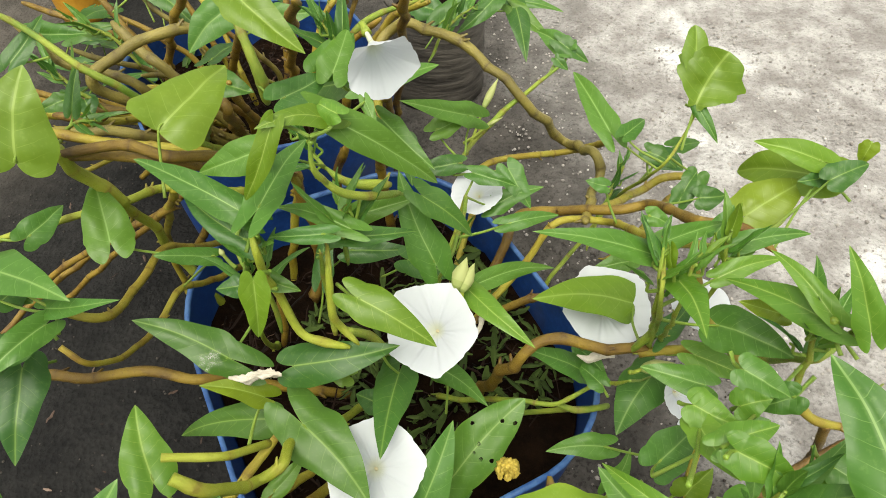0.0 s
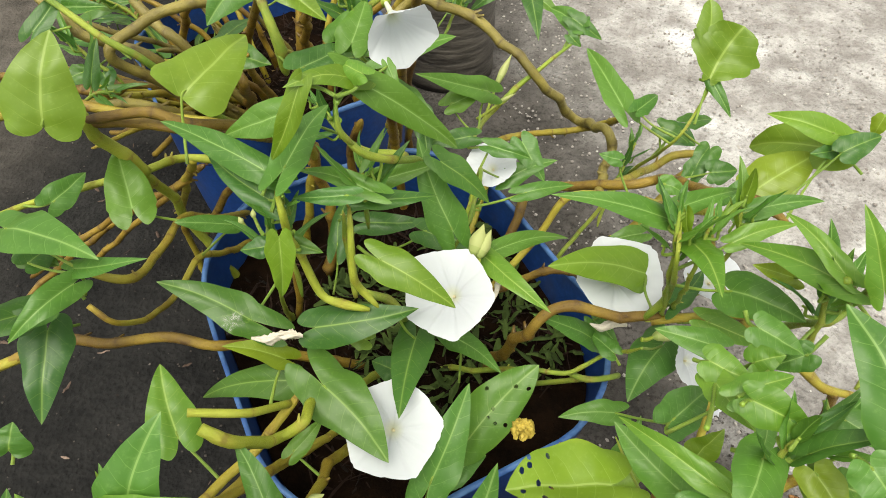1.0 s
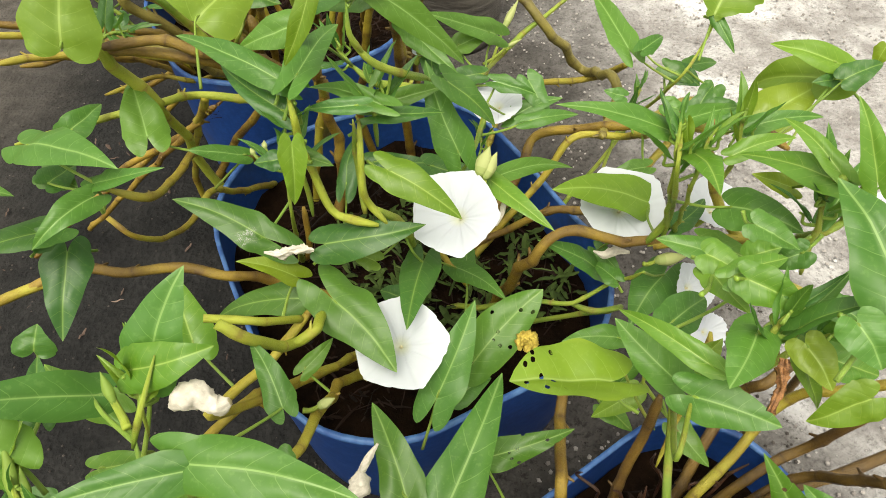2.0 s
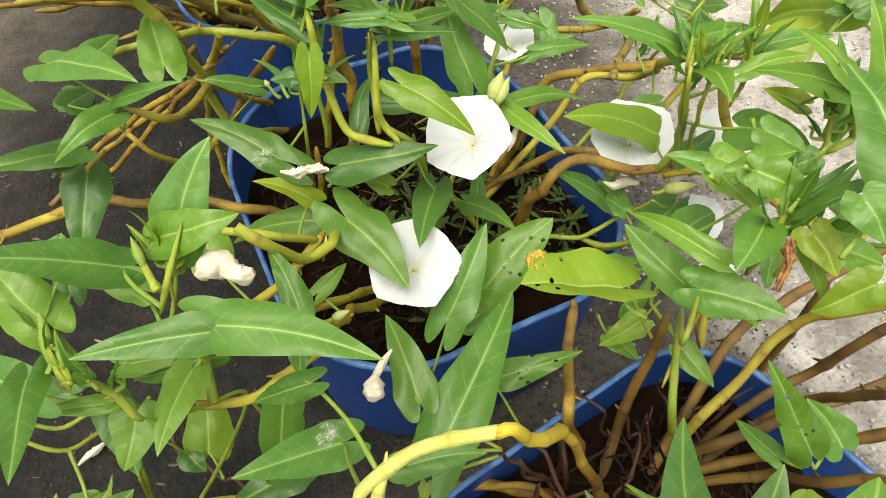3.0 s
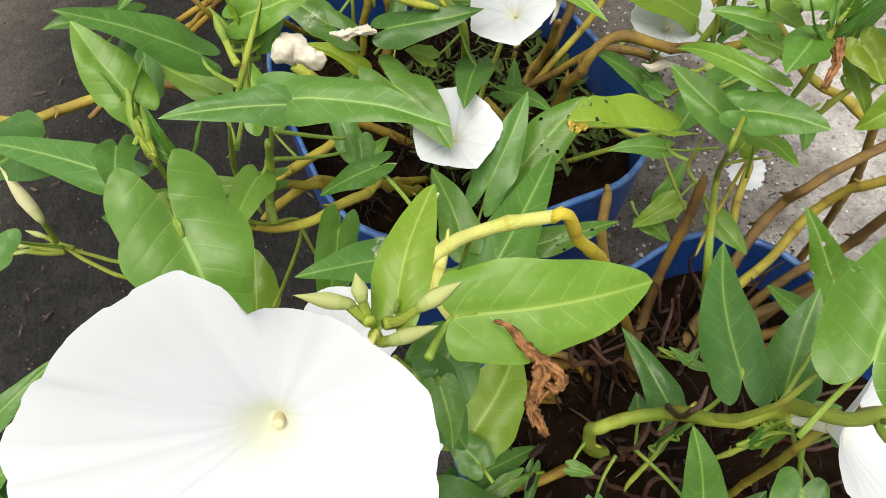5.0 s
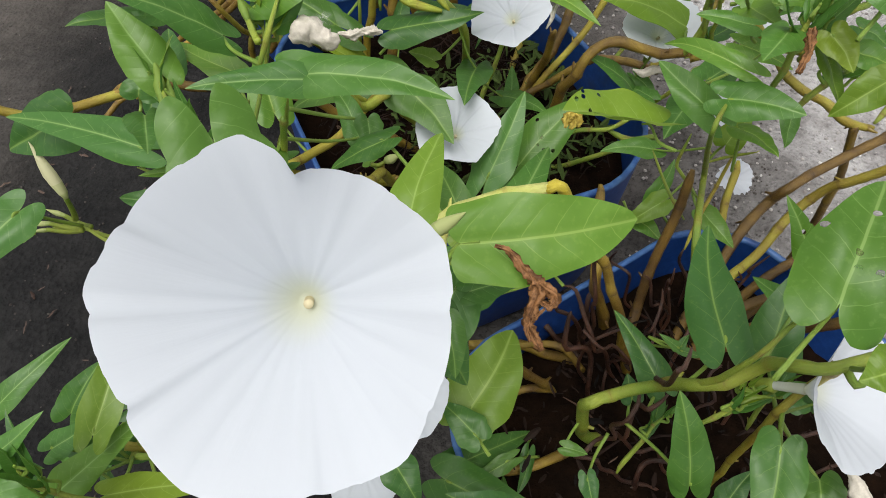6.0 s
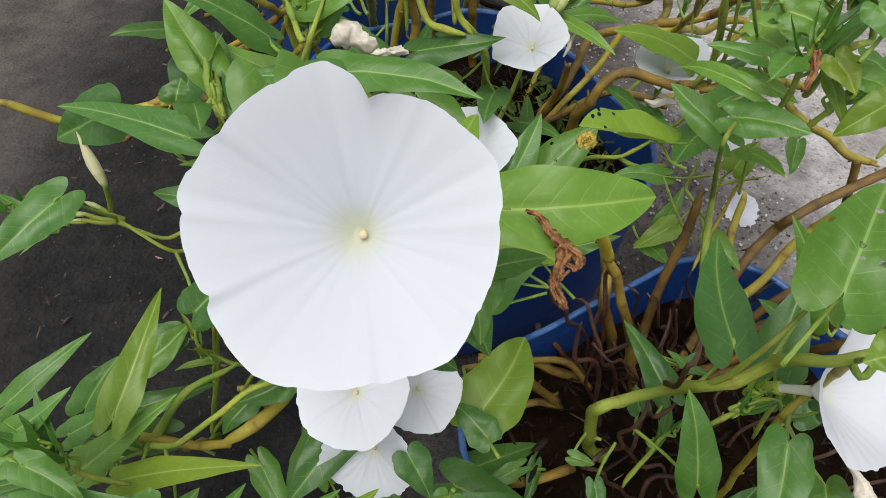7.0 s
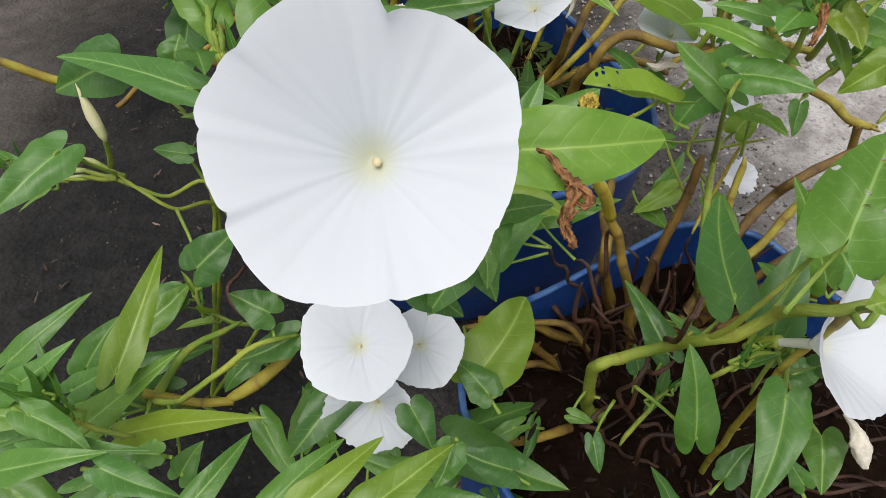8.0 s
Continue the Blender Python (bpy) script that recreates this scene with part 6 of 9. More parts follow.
leaf(PLANT_MID, (0.0397, 0.3439, 0.2753), (0.0797, 0.3556, 0.2853), 0.0185, (-0.08, -0.47, 0.88), stalk=(0.0180, 0.3350, 0.2945))
leaf(PLANT_MID, (0.0430, 0.2775, 0.3293), (0.0780, 0.2887, 0.3256), 0.0131, (0.21, -0.37, 0.90), stalk=(0.0085, 0.2755, 0.3163))
leaf(PLANT_MID, (0.1372, 0.2917, 0.2725), (0.1080, 0.2854, 0.2671), 0.0163, (-0.09, -0.38, 0.92), stalk=(0.1337, 0.3068, 0.2925))
leaf(PLANT_MID, (0.1215, 0.2544, 0.3632), (0.1349, 0.2493, 0.3590), 0.0133, (0.05, -0.56, 0.83), stalk=(0.1238, 0.2421, 0.3572))
leaf(PLANT_MID, (0.1891, 0.3534, 0.2743), (0.2026, 0.3707, 0.2887), 0.0182, (-0.27, -0.49, 0.83), LEAF_DARK, stalk=(0.1689, 0.3557, 0.2670))
leaf(PLANT_MID, (0.2014, 0.3480, 0.2824), (0.2213, 0.3498, 0.2838), 0.0227, (-0.03, -0.43, 0.90), LEAF_DARK, stalk=(0.1679, 0.3438, 0.2783))
leaf(PLANT_MID, (0.1613, 0.2469, 0.3571), (0.1711, 0.2596, 0.3678), 0.0149, (-0.31, -0.46, 0.83), stalk=(0.1525, 0.2333, 0.3627))
leaf(PLANT_MID, (0.1713, 0.3976, 0.2847), (0.1949, 0.3869, 0.2758), 0.0189, (0.02, -0.62, 0.79), LEAF_DARK, stalk=(0.1710, 0.3841, 0.2708))
leaf(PLANT_FAR, (-0.2671, 0.2252, 0.3245), (-0.2466, 0.2187, 0.3190), 0.0232, (0.17, -0.26, 0.95), LEAF_DARK, stalk=(-0.2753, 0.2278, 0.3189))
leaf(PLANT_NEAR, (0.1071, 0.0984, 0.4056), (0.1275, 0.1035, 0.4117), 0.0146, (-0.54, -0.10, 0.83), LEAF_LIGHT, full=0.34, lobe=0.24, stalk=(0.1894, 0.1673, 0.3502))
shoot(PLANT_MID, [(0.1372, 0.3821, 0.1745), (0.1476, 0.4080, 0.1947), (0.1636, 0.4317, 0.2132), (0.1742, 0.4512, 0.2283)], 0.0020, 7, 0.036, 201, [LEAF, LEAF_DARK, LEAF])
shoot(PLANT_MID, [(0.1335, 0.2118, 0.2834), (0.1143, 0.1935, 0.3574), (0.1098, 0.1956, 0.3847), (0.1113, 0.2095, 0.3954)], 0.0020, 7, 0.034, 202, [LEAF, LEAF, LEAF_DARK])
shoot(PLANT_MID, [(0.1391, 0.2147, 0.2858), (0.1208, 0.1838, 0.3645), (0.1239, 0.1936, 0.3849), (0.1302, 0.2028, 0.3922)], 0.0018, 5, 0.032, 203, [LEAF, LEAF_YOUNG])
shoot(PLANT_MID, [(0.1463, 0.2023, 0.3476), (0.1512, 0.2119, 0.3679), (0.1514, 0.2226, 0.3889)], 0.0018, 6, 0.036, 204, [LEAF, LEAF, LEAF_YOUNG])
shoot(PLANT_MID, [(-0.0941, 0.2022, 0.3157), (-0.0960, 0.2070, 0.3598), (-0.0911, 0.2039, 0.3966), (-0.0929, 0.2178, 0.4083)], 0.0018, 6, 0.028, 205, [LEAF, LEAF, LEAF_DARK])
shoot(PLANT_MID, [(-0.0522, 0.2195, 0.3585), (-0.0523, 0.2206, 0.3858), (-0.0540, 0.2343, 0.3972)], 0.0018, 6, 0.034, 206, [LEAF, LEAF_DARK, LEAF])
shoot(PLANT_MID, [(0.0113, 0.3283, 0.2382), (0.0158, 0.3393, 0.2470), (0.0137, 0.3596, 0.2502)], 0.0014, 5, 0.026, 207, [LEAF, LEAF_DARK])
shoot(PLANT_LOW, [(-0.1149, 0.0302, 0.3959), (-0.1136, 0.0372, 0.4130), (-0.1150, 0.0480, 0.4208)], 0.0010, 6, 0.024, 208, [LEAF_YOUNG, LEAF])
shoot(PLANT_LOW, [(-0.1429, -0.0034, 0.3919), (-0.1514, 0.0095, 0.4017), (-0.1547, 0.0211, 0.4102)], 0.0011, 5, 0.020, 209, [LEAF_YOUNG, LEAF])
shoot(PLANT_LOW, [(-0.1278, -0.0018, 0.3672), (-0.1366, 0.0024, 0.3832), (-0.1395, 0.0027, 0.3959)], 0.0024, 4, 0.030, 210, [LEAF])
shoot(PLANT_NEAR, [(0.1187, 0.0740, 0.3639), (0.1194, 0.0760, 0.3898), (0.1244, 0.0818, 0.4059)], 0.0022, 6, 0.040, 212, [LEAF, LEAF, LEAF_DARK])
shoot(PLANT_NEAR, [(0.1452, 0.0908, 0.3376), (0.1553, 0.0959, 0.3529), (0.1646, 0.0958, 0.3647)], 0.0022, 6, 0.036, 213, [LEAF, LEAF_DARK, LEAF])
shoot(PLANT_LOW, [(-0.1657, -0.0107, 0.1927), (-0.1846, -0.0149, 0.2036), (-0.1987, -0.0146, 0.2178), (-0.2030, 0.0001, 0.2304)], 0.0018, 7, 0.026, 214, [LEAF, LEAF, LEAF_YOUNG])
shoot(PLANT_LOW, [(-0.1906, -0.1104, 0.2488), (-0.2129, -0.1122, 0.2621), (-0.2263, -0.1063, 0.2812)], 0.0020, 7, 0.040, 215, [LEAF, LEAF_DARK, LEAF])
shoot(PLANT_NEAR, [(0.0744, -0.0563, 0.1697), (0.0868, -0.0413, 0.1946), (0.1007, -0.0279, 0.2052)], 0.0020, 5, 0.030, 216, [LEAF, LEAF_DARK])
shoot(PLANT_NEAR, [(0.0808, -0.0703, 0.2909), (0.0911, -0.0677, 0.3058), (0.0989, -0.0592, 0.3127)], 0.0016, 6, 0.022, 217, [LEAF, LEAF_DARK, LEAF_YOUNG])
shoot(PLANT_NEAR, [(0.1186, -0.0583, 0.2601), (0.1209, -0.0514, 0.2788), (0.1256, -0.0472, 0.2955)], 0.0016, 5, 0.026, 218, [LEAF, LEAF_DARK])
shoot(PLANT_FAR, [(-0.2985, 0.4518, 0.2790), (-0.3219, 0.4542, 0.3070), (-0.3397, 0.4604, 0.3251)], 0.0022, 7, 0.040, 219, [LEAF, LEAF_DARK, LEAF_DARK])
shoot(PLANT_FAR, [(-0.2974, 0.5342, 0.2696), (-0.3149, 0.5375, 0.2985), (-0.3409, 0.5316, 0.3194)], 0.0022, 7, 0.040, 220, [LEAF, LEAF_DARK, LEAF_DARK])
shoot(PLANT_FAR, [(-0.0604, 0.3925, 0.3533), (-0.0739, 0.3941, 0.3806), (-0.0840, 0.4002, 0.3987)], 0.0022, 7, 0.040, 221, [LEAF, LEAF_DARK, LEAF_DARK])
shoot(PLANT_FAR, [(-0.0140, 0.5388, 0.2742), (0.0024, 0.5645, 0.2956), (0.0306, 0.5911, 0.3047)], 0.0020, 7, 0.042, 222, [LEAF, LEAF_DARK, LEAF_DARK])
shoot(PLANT_FAR, [(-0.3191, 0.3981, 0.2862), (-0.2993, 0.4045, 0.3047), (-0.2754, 0.3984, 0.3127)], 0.0020, 6, 0.040, 223, [LEAF, LEAF_DARK, LEAF_DARK])
shoot(PLANT_NEAR, [(0.1845, 0.1539, 0.3302), (0.1817, 0.1618, 0.3631), (0.1752, 0.1634, 0.3907)], 0.0022, 7, 0.044, 226, [LEAF, LEAF, LEAF_DARK])
leaf(PLANT_NEAR, (0.1111, 0.0128, 0.2093), (0.0981, 0.0195, 0.2145), 0.0076, (0.15, -0.42, 0.90), lobe=0.05, stalk=(0.1012, 0.0292, 0.1808))
leaf(PLANT_NEAR, (0.1124, 0.0137, 0.2099), (0.1176, 0.0203, 0.2141), 0.0060, (-0.31, -0.34, 0.89), lobe=0.05, stalk=(0.0990, 0.0293, 0.1918))
leaf(PLANT_NEAR, (0.1125, 0.0117, 0.2085), (0.1276, 0.0087, 0.2057), 0.0068, (0.12, -0.29, 0.95), lobe=0.05, stalk=(0.0990, 0.0293, 0.1918))
cobweb(PLANT_MID, (-0.1301, 0.1806, 0.3202), (0.22, -0.38, 0.84), 0.011, 301)
cobweb(PLANT_NEAR, (-0.0653, 0.0090, 0.3250), (0.10, -0.32, 0.91), 0.010, 302)
tagged(wilted(None, [(-0.3595, 0.0823, 0.0044), (-0.3544, 0.0907, 0.0044), (-0.3481, 0.0964, 0.0044), (-0.3425, 0.1039, 0.0043)], (0.0012, 0.0036, 0.0044, 0.0020)), 'faded flower fallen on the dark ground', 'flower')
leaf(PLANT_NEAR, (0.0007, -0.0954, 0.2161), (-0.0307, -0.0894, 0.2225), 0.0222, (0.14, -0.27, 0.95), LEAF_DARK, lobe=0.15, stalk=(0.0130, -0.0980, 0.2024))
leaf(PLANT_NEAR, (-0.0158, -0.0642, 0.2422), (-0.0358, -0.0471, 0.2441), 0.0205, (-0.11, -0.23, 0.97), LEAF_DARK, lobe=0.15, stalk=(-0.0080, -0.0711, 0.2324))
leaf(PLANT_NEAR, (0.1312, -0.0757, 0.1879), (0.1454, -0.0589, 0.2011), 0.0181, (-0.38, -0.37, 0.85), LEAF_DARK, lobe=0.15, stalk=(0.1253, -0.0826, 0.1737))
leaf(PLANT_LOW, (-0.1553, 0.1222, 0.2923), (-0.1714, 0.1594, 0.3065), 0.0295, (0.26, -0.24, 0.93), LEAF_LIGHT, lobe=0.18, fold=0.2, stalk=(-0.1325, 0.1049, 0.2723))
leaf(PLANT_LOW, (-0.1353, 0.0441, 0.3862), (-0.1694, 0.0615, 0.3880), 0.0149, (-0.07, -0.24, 0.97), LEAF_LIGHT, lobe=0.1, stalk=(-0.1261, 0.0265, 0.3697))
leaf(PLANT_MID, (-0.0884, 0.1794, 0.3972), (-0.0919, 0.1696, 0.3624), 0.0149, (0.20, -0.61, 0.77), LEAF_LIGHT, lobe=0.10, fold=0.3, stalk=(-0.0863, 0.1930, 0.3857))
leaf(PLANT_MID, (-0.1055, 0.1991, 0.3668), (-0.1189, 0.1973, 0.3653), 0.0139, (-0.04, -0.43, 0.90), LEAF_DARK, lobe=0.15, stalk=(-0.0854, 0.1946, 0.3699))
leaf(PLANT_MID, (-0.0934, 0.2014, 0.3687), (-0.0740, 0.1967, 0.3650), 0.0123, (0.09, -0.37, 0.92), LEAF_DARK, lobe=0.12, stalk=(-0.0857, 0.1934, 0.3866))
leaf(PLANT_LOW, (-0.1717, 0.0429, 0.3172), (-0.1325, 0.0486, 0.3190), 0.0149, (0.01, -0.37, 0.93), LEAF_LIGHT, lobe=0.08, stalk=(-0.1891, 0.0350, 0.2774))
leaf(PLANT_LOW, (-0.1463, 0.0060, 0.3619), (-0.1741, 0.0016, 0.3610), 0.0089, (0.00, -0.36, 0.93), LEAF_LIGHT, lobe=0.08, stalk=(-0.1443, 0.0098, 0.3518))
leaf(PLANT_NEAR, (0.1092, 0.1146, 0.3837), (0.1175, 0.0901, 0.3893), 0.0155, (-0.02, -0.62, 0.78), LEAF_LIGHT, lobe=0.25, full=0.3, fold=0.3, stalk=(0.0826, 0.0765, 0.4243))
leaf(PLANT_NEAR, (0.1105, 0.0936, 0.4093), (0.1303, 0.0834, 0.4056), 0.0179, (-0.09, -0.66, 0.75), LEAF_LIGHT, lobe=0.25, full=0.3, fold=0.25, stalk=(0.1011, 0.0889, 0.4169))
leaf(PLANT_NEAR, (0.1444, 0.0690, 0.4347), (0.1327, 0.1132, 0.4477), 0.0279, (-0.36, -0.41, 0.84), LEAF, lobe=0.26, full=0.25, fold=0.25, bow=0.05, stalk=(0.1272, 0.0493, 0.4121))
leaf(PLANT_NEAR, (0.1292, 0.0611, 0.4314), (0.1372, 0.0488, 0.4222), 0.0181, (-0.22, -0.67, 0.71), LEAF, lobe=0.2, full=0.3, stalk=(0.1260, 0.0659, 0.4290))
leaf(PLANT_NEAR, (0.1289, 0.0705, 0.4001), (0.1379, 0.0553, 0.3916), 0.0163, (-0.26, -0.50, 0.83), LEAF_YOUNG, lobe=0.14, full=0.3, stalk=(0.1108, 0.0871, 0.3779))
leaf(PLANT_MID, (0.1553, 0.2218, 0.3745), (0.2000, 0.2272, 0.3792), 0.0133, (-0.03, -0.42, 0.91), lobe=0.08, stalk=(0.1468, 0.2351, 0.3616))
leaf(PLANT_MID, (0.1446, 0.2019, 0.3728), (0.1792, 0.2099, 0.3790), 0.0127, (-0.08, -0.38, 0.92), LEAF_LIGHT, lobe=0.08, stalk=(0.1129, 0.1885, 0.3654))
leaf(PLANT_NEAR, (0.1411, 0.0676, 0.3941), (0.1593, 0.0627, 0.3900), 0.0160, (0.06, -0.49, 0.87), LEAF_LIGHT, lobe=0.15, full=0.3, stalk=(0.1338, 0.0696, 0.3889))
flower(PLANT_NEAR, (-0.0629, -0.0630, 0.3858), (0.022, -0.166, 0.986), 0.0164, up=(-0.04, 0.82, 0.57), flare=0.15, depth=0.7)
leaf(PLANT_NEAR, (-0.0296, -0.0756, 0.4026), (-0.0461, -0.1036, 0.3797), 0.0227, (-0.08, -0.61, 0.79), lobe=0.1, wave=0.06, fold=0.35, full=0.3, stalk=(-0.0233, -0.0648, 0.3982))
leaf(PLANT_NEAR, (-0.0238, 0.0073, 0.2567), (-0.0249, -0.0012, 0.2509), 0.0080, (-0.02, -0.57, 0.82), LEAF_YOUNG, stalk=(0.0145, 0.0234, 0.2586))
stem(PLANT_FAR, [(-0.2415, 0.2983, 0.3695), (-0.2083, 0.3071, 0.3671), (-0.1780, 0.3084, 0.3589), (-0.1541, 0.3295, 0.3373), (-0.1338, 0.3475, 0.3132)], 0.0040, 0.0047, STEM_BROWN)
stem(PLANT_FAR, [(-0.2444, 0.2977, 0.3690), (-0.2143, 0.3117, 0.3545), (-0.1820, 0.3113, 0.3486), (-0.1563, 0.3408, 0.3208)], 0.0040, 0.0046, STEM_BROWN)
stem(PLANT_FAR, [(-0.2415, 0.2983, 0.3695), (-0.2377, 0.3061, 0.3393), (-0.2268, 0.3119, 0.3076)], 0.0049, 0.0056, STEM_LIME, taper=0)
stem(PLANT_FAR, [(-0.2268, 0.3119, 0.3076), (-0.2298, 0.3349, 0.2574), (-0.2320, 0.3494, 0.2007), (-0.2161, 0.3509, 0.1337), (-0.2039, 0.3519, 0.0651), (-0.2000, 0.3520, -0.0035)], 0.0041, 0.0056, STEM_LIME, taper=0)
stem(PLANT_FAR, [(-0.3202, 0.2731, 0.3035), (-0.3009, 0.2842, 0.3037), (-0.2687, 0.2974, 0.3053), (-0.2263, 0.3134, 0.3093), (-0.2138, 0.3478, 0.2885), (-0.1734, 0.3464, 0.2874), (-0.1550, 0.3658, 0.2643), (-0.1617, 0.4008, 0.2230), (-0.1738, 0.4638, 0.1609), (-0.1818, 0.5058, 0.1224)], 0.0024, 0.0064, STEM_LIME)
stem(PLANT_MID, [(-0.3177, 0.1968, 0.2321), (-0.2835, 0.2155, 0.2337), (-0.2530, 0.2163, 0.2278), (-0.2135, 0.2234, 0.2268), (-0.1797, 0.2188, 0.2231), (-0.1606, 0.2297, 0.2061), (-0.1388, 0.2365, 0.1823), (-0.0998, 0.2485, 0.1468), (-0.0739, 0.2565, 0.1230)], 0.0044, 0.0048, STEM_BROWN)
stem(PLANT_MID, [(-0.2835, 0.2155, 0.2337), (-0.3177, 0.1968, 0.2321), (-0.3573, 0.1625, 0.2394), (-0.3927, 0.1419, 0.2709)], 0.0046, 0.0040, STEM_OCHRE)
stem(PLANT_FAR, [(-0.2021, 0.1739, 0.3437), (-0.1917, 0.1719, 0.3293), (-0.1916, 0.1977, 0.2966), (-0.1951, 0.2311, 0.2698), (-0.1935, 0.2782, 0.2537), (-0.1936, 0.3114, 0.2157), (-0.1935, 0.3711, 0.1585), (-0.1934, 0.4109, 0.1228)], 0.0018, 0.0042, STEM_OCHRE, taper=0)
stem(PLANT_FAR, [(-0.2085, 0.1949, 0.3439), (-0.1951, 0.2051, 0.3263), (-0.2007, 0.2449, 0.2990), (-0.2027, 0.2950, 0.2797), (-0.2013, 0.3339, 0.2338), (-0.1990, 0.4040, 0.1649), (-0.1973, 0.4507, 0.1226)], 0.0030, 0.0038, STEM_OCHRE)
stem(PLANT_FAR, [(-0.4861, 0.4066, 0.0399), (-0.3607, 0.4187, 0.1303), (-0.2728, 0.3993, 0.1965), (-0.2157, 0.3726, 0.2572)], 0.0040, 0.0040, STEM_BROWN)
stem(PLANT_FAR, [(-0.4337, 0.4074, 0.0398), (-0.3177, 0.4008, 0.1504), (-0.2321, 0.3716, 0.2417)], 0.0036, 0.0036, STEM_BROWN, taper=0)
stem(PLANT_FAR, [(-0.2616, 0.4055, 0.1198), (-0.2175, 0.3933, 0.1958), (-0.1726, 0.3663, 0.2604)], 0.0045, 0.0040, STEM_BROWN)
stem(PLANT_FAR, [(-0.2992, 0.4357, -0.0026), (-0.2965, 0.4335, 0.0586), (-0.2879, 0.4253, 0.1198), (-0.2508, 0.3895, 0.2064), (-0.2080, 0.3475, 0.2884)], 0.0040, 0.0040, STEM_OCHRE, taper=0)
stem(PLANT_MID, [(-0.1217, 0.3507, 0.1299), (-0.1099, 0.3618, 0.2001), (-0.1135, 0.3565, 0.2793), (-0.1081, 0.3285, 0.3407)], 0.0062, 0.0044, STEM_BROWN)
stem(PLANT_FAR, [(-0.0401, 0.4512, -0.0029), (-0.0428, 0.4492, 0.0583), (-0.0520, 0.4418, 0.1195), (-0.0576, 0.4374, 0.2157), (-0.0565, 0.4109, 0.2945), (-0.0557, 0.3679, 0.3606)], 0.0062, 0.0045, STEM_BROWN)
stem(PLANT_FAR, [(-0.0661, 0.5112, 0.1573), (-0.0513, 0.4799, 0.2563), (-0.0444, 0.4223, 0.3403)], 0.0055, 0.0050, STEM_BROWN)
stem(PLANT_FAR, [(-0.1641, 0.3807, -0.0026), (-0.1604, 0.3806, 0.0636), (-0.1484, 0.3795, 0.1298), (-0.1355, 0.3782, 0.1975), (-0.1201, 0.3778, 0.2556)], 0.0045, 0.0045, STEM_OCHRE, taper=0)
stem(PLANT_FAR, [(-0.0805, 0.4585, -0.0029), (-0.0838, 0.4575, 0.0583), (-0.0951, 0.4539, 0.1195), (-0.1050, 0.4508, 0.1960), (-0.0856, 0.4319, 0.2600)], 0.0050, 0.0050, STEM_BROWN)
stem(PLANT_FAR, [(-0.0694, 0.5452, 0.2822), (-0.0529, 0.5602, 0.2947), (-0.0245, 0.5483, 0.3082), (0.0295, 0.5280, 0.2913), (0.0783, 0.4932, 0.2624), (0.1287, 0.5134, 0.1963), (0.1422, 0.4561, 0.2321), (0.1488, 0.4396, 0.2183), (0.1361, 0.4085, 0.2194), (0.1203, 0.3543, 0.2468)], 0.0058, 0.0050, STEM_GREY)
stem(PLANT_MID, [(0.0073, 0.3742, 0.1227), (0.0183, 0.4007, 0.1477), (0.0348, 0.4405, 0.1856), (0.0441, 0.4626, 0.2108), (0.1306, 0.5048, 0.1894), (0.1612, 0.4644, 0.2393)], 0.0036, 0.0040, STEM_OCHRE)
stem(PLANT_MID, [(0.0130, 0.3254, 0.1229), (0.0316, 0.3468, 0.1476), (0.0594, 0.3789, 0.1848), (0.0749, 0.3968, 0.2097), (0.1422, 0.3653, 0.2489), (0.1689, 0.3557, 0.2670), (0.1712, 0.2900, 0.3203), (0.2026, 0.2860, 0.3171), (0.2151, 0.2609, 0.3222)], 0.0057, 0.0040, STEM_BROWN)
stem(PLANT_MID, [(0.1326, 0.3698, 0.2432), (0.1919, 0.4370, 0.2006), (0.2139, 0.4465, 0.2088), (0.2386, 0.4452, 0.2077), (0.2191, 0.4326, 0.1834), (0.1840, 0.4099, 0.1470), (0.1606, 0.3948, 0.1227), (0.1505, 0.3880, 0.0600), (0.1474, 0.3858, -0.0027)], 0.0045, 0.0045, STEM_OCHRE)
stem(PLANT_MID, [(0.1947, 0.3914, 0.3384), (0.1868, 0.3832, 0.3151), (0.1716, 0.3721, 0.2894), (0.1683, 0.4318, 0.1961), (0.1525, 0.4190, 0.1756), (0.1241, 0.3961, 0.1446), (0.1050, 0.3807, 0.1233), (0.0960, 0.3730, 0.0606), (0.0935, 0.3706, -0.0020)], 0.0011, 0.0036, STEM_GREEN)
stem(PLANT_MID, [(-0.0057, 0.2888, 0.1229), (0.0251, 0.3094, 0.1557), (0.0713, 0.3403, 0.2076), (0.0970, 0.3575, 0.2421), (0.1395, 0.3506, 0.2495), (0.1250, 0.2410, 0.3569), (0.1537, 0.2319, 0.3623)], 0.0040, 0.0032, STEM_OCHRE)
stem(PLANT_MID, [(0.0282, 0.2495, 0.1401), (0.0453, 0.2116, 0.2572), (0.0650, 0.2141, 0.2856), (0.0942, 0.2133, 0.2847), (0.1318, 0.2097, 0.2841)], 0.0053, 0.0040, STEM_BROWN, taper=0)
stem(PLANT_MID, [(0.1268, 0.2108, 0.2827), (0.1614, 0.2051, 0.2952), (0.1996, 0.2047, 0.2947)], 0.0036, 0.0035, STEM_OCHRE, taper=0)
stem(PLANT_MID, [(-0.0024, 0.3064, 0.1350), (0.0344, 0.3107, 0.1651), (0.0626, 0.3090, 0.1902), (0.0850, 0.3066, 0.2052), (0.1090, 0.3039, 0.2052), (0.1370, 0.2947, 0.2002)], 0.0034, 0.0044, STEM_BROWN)
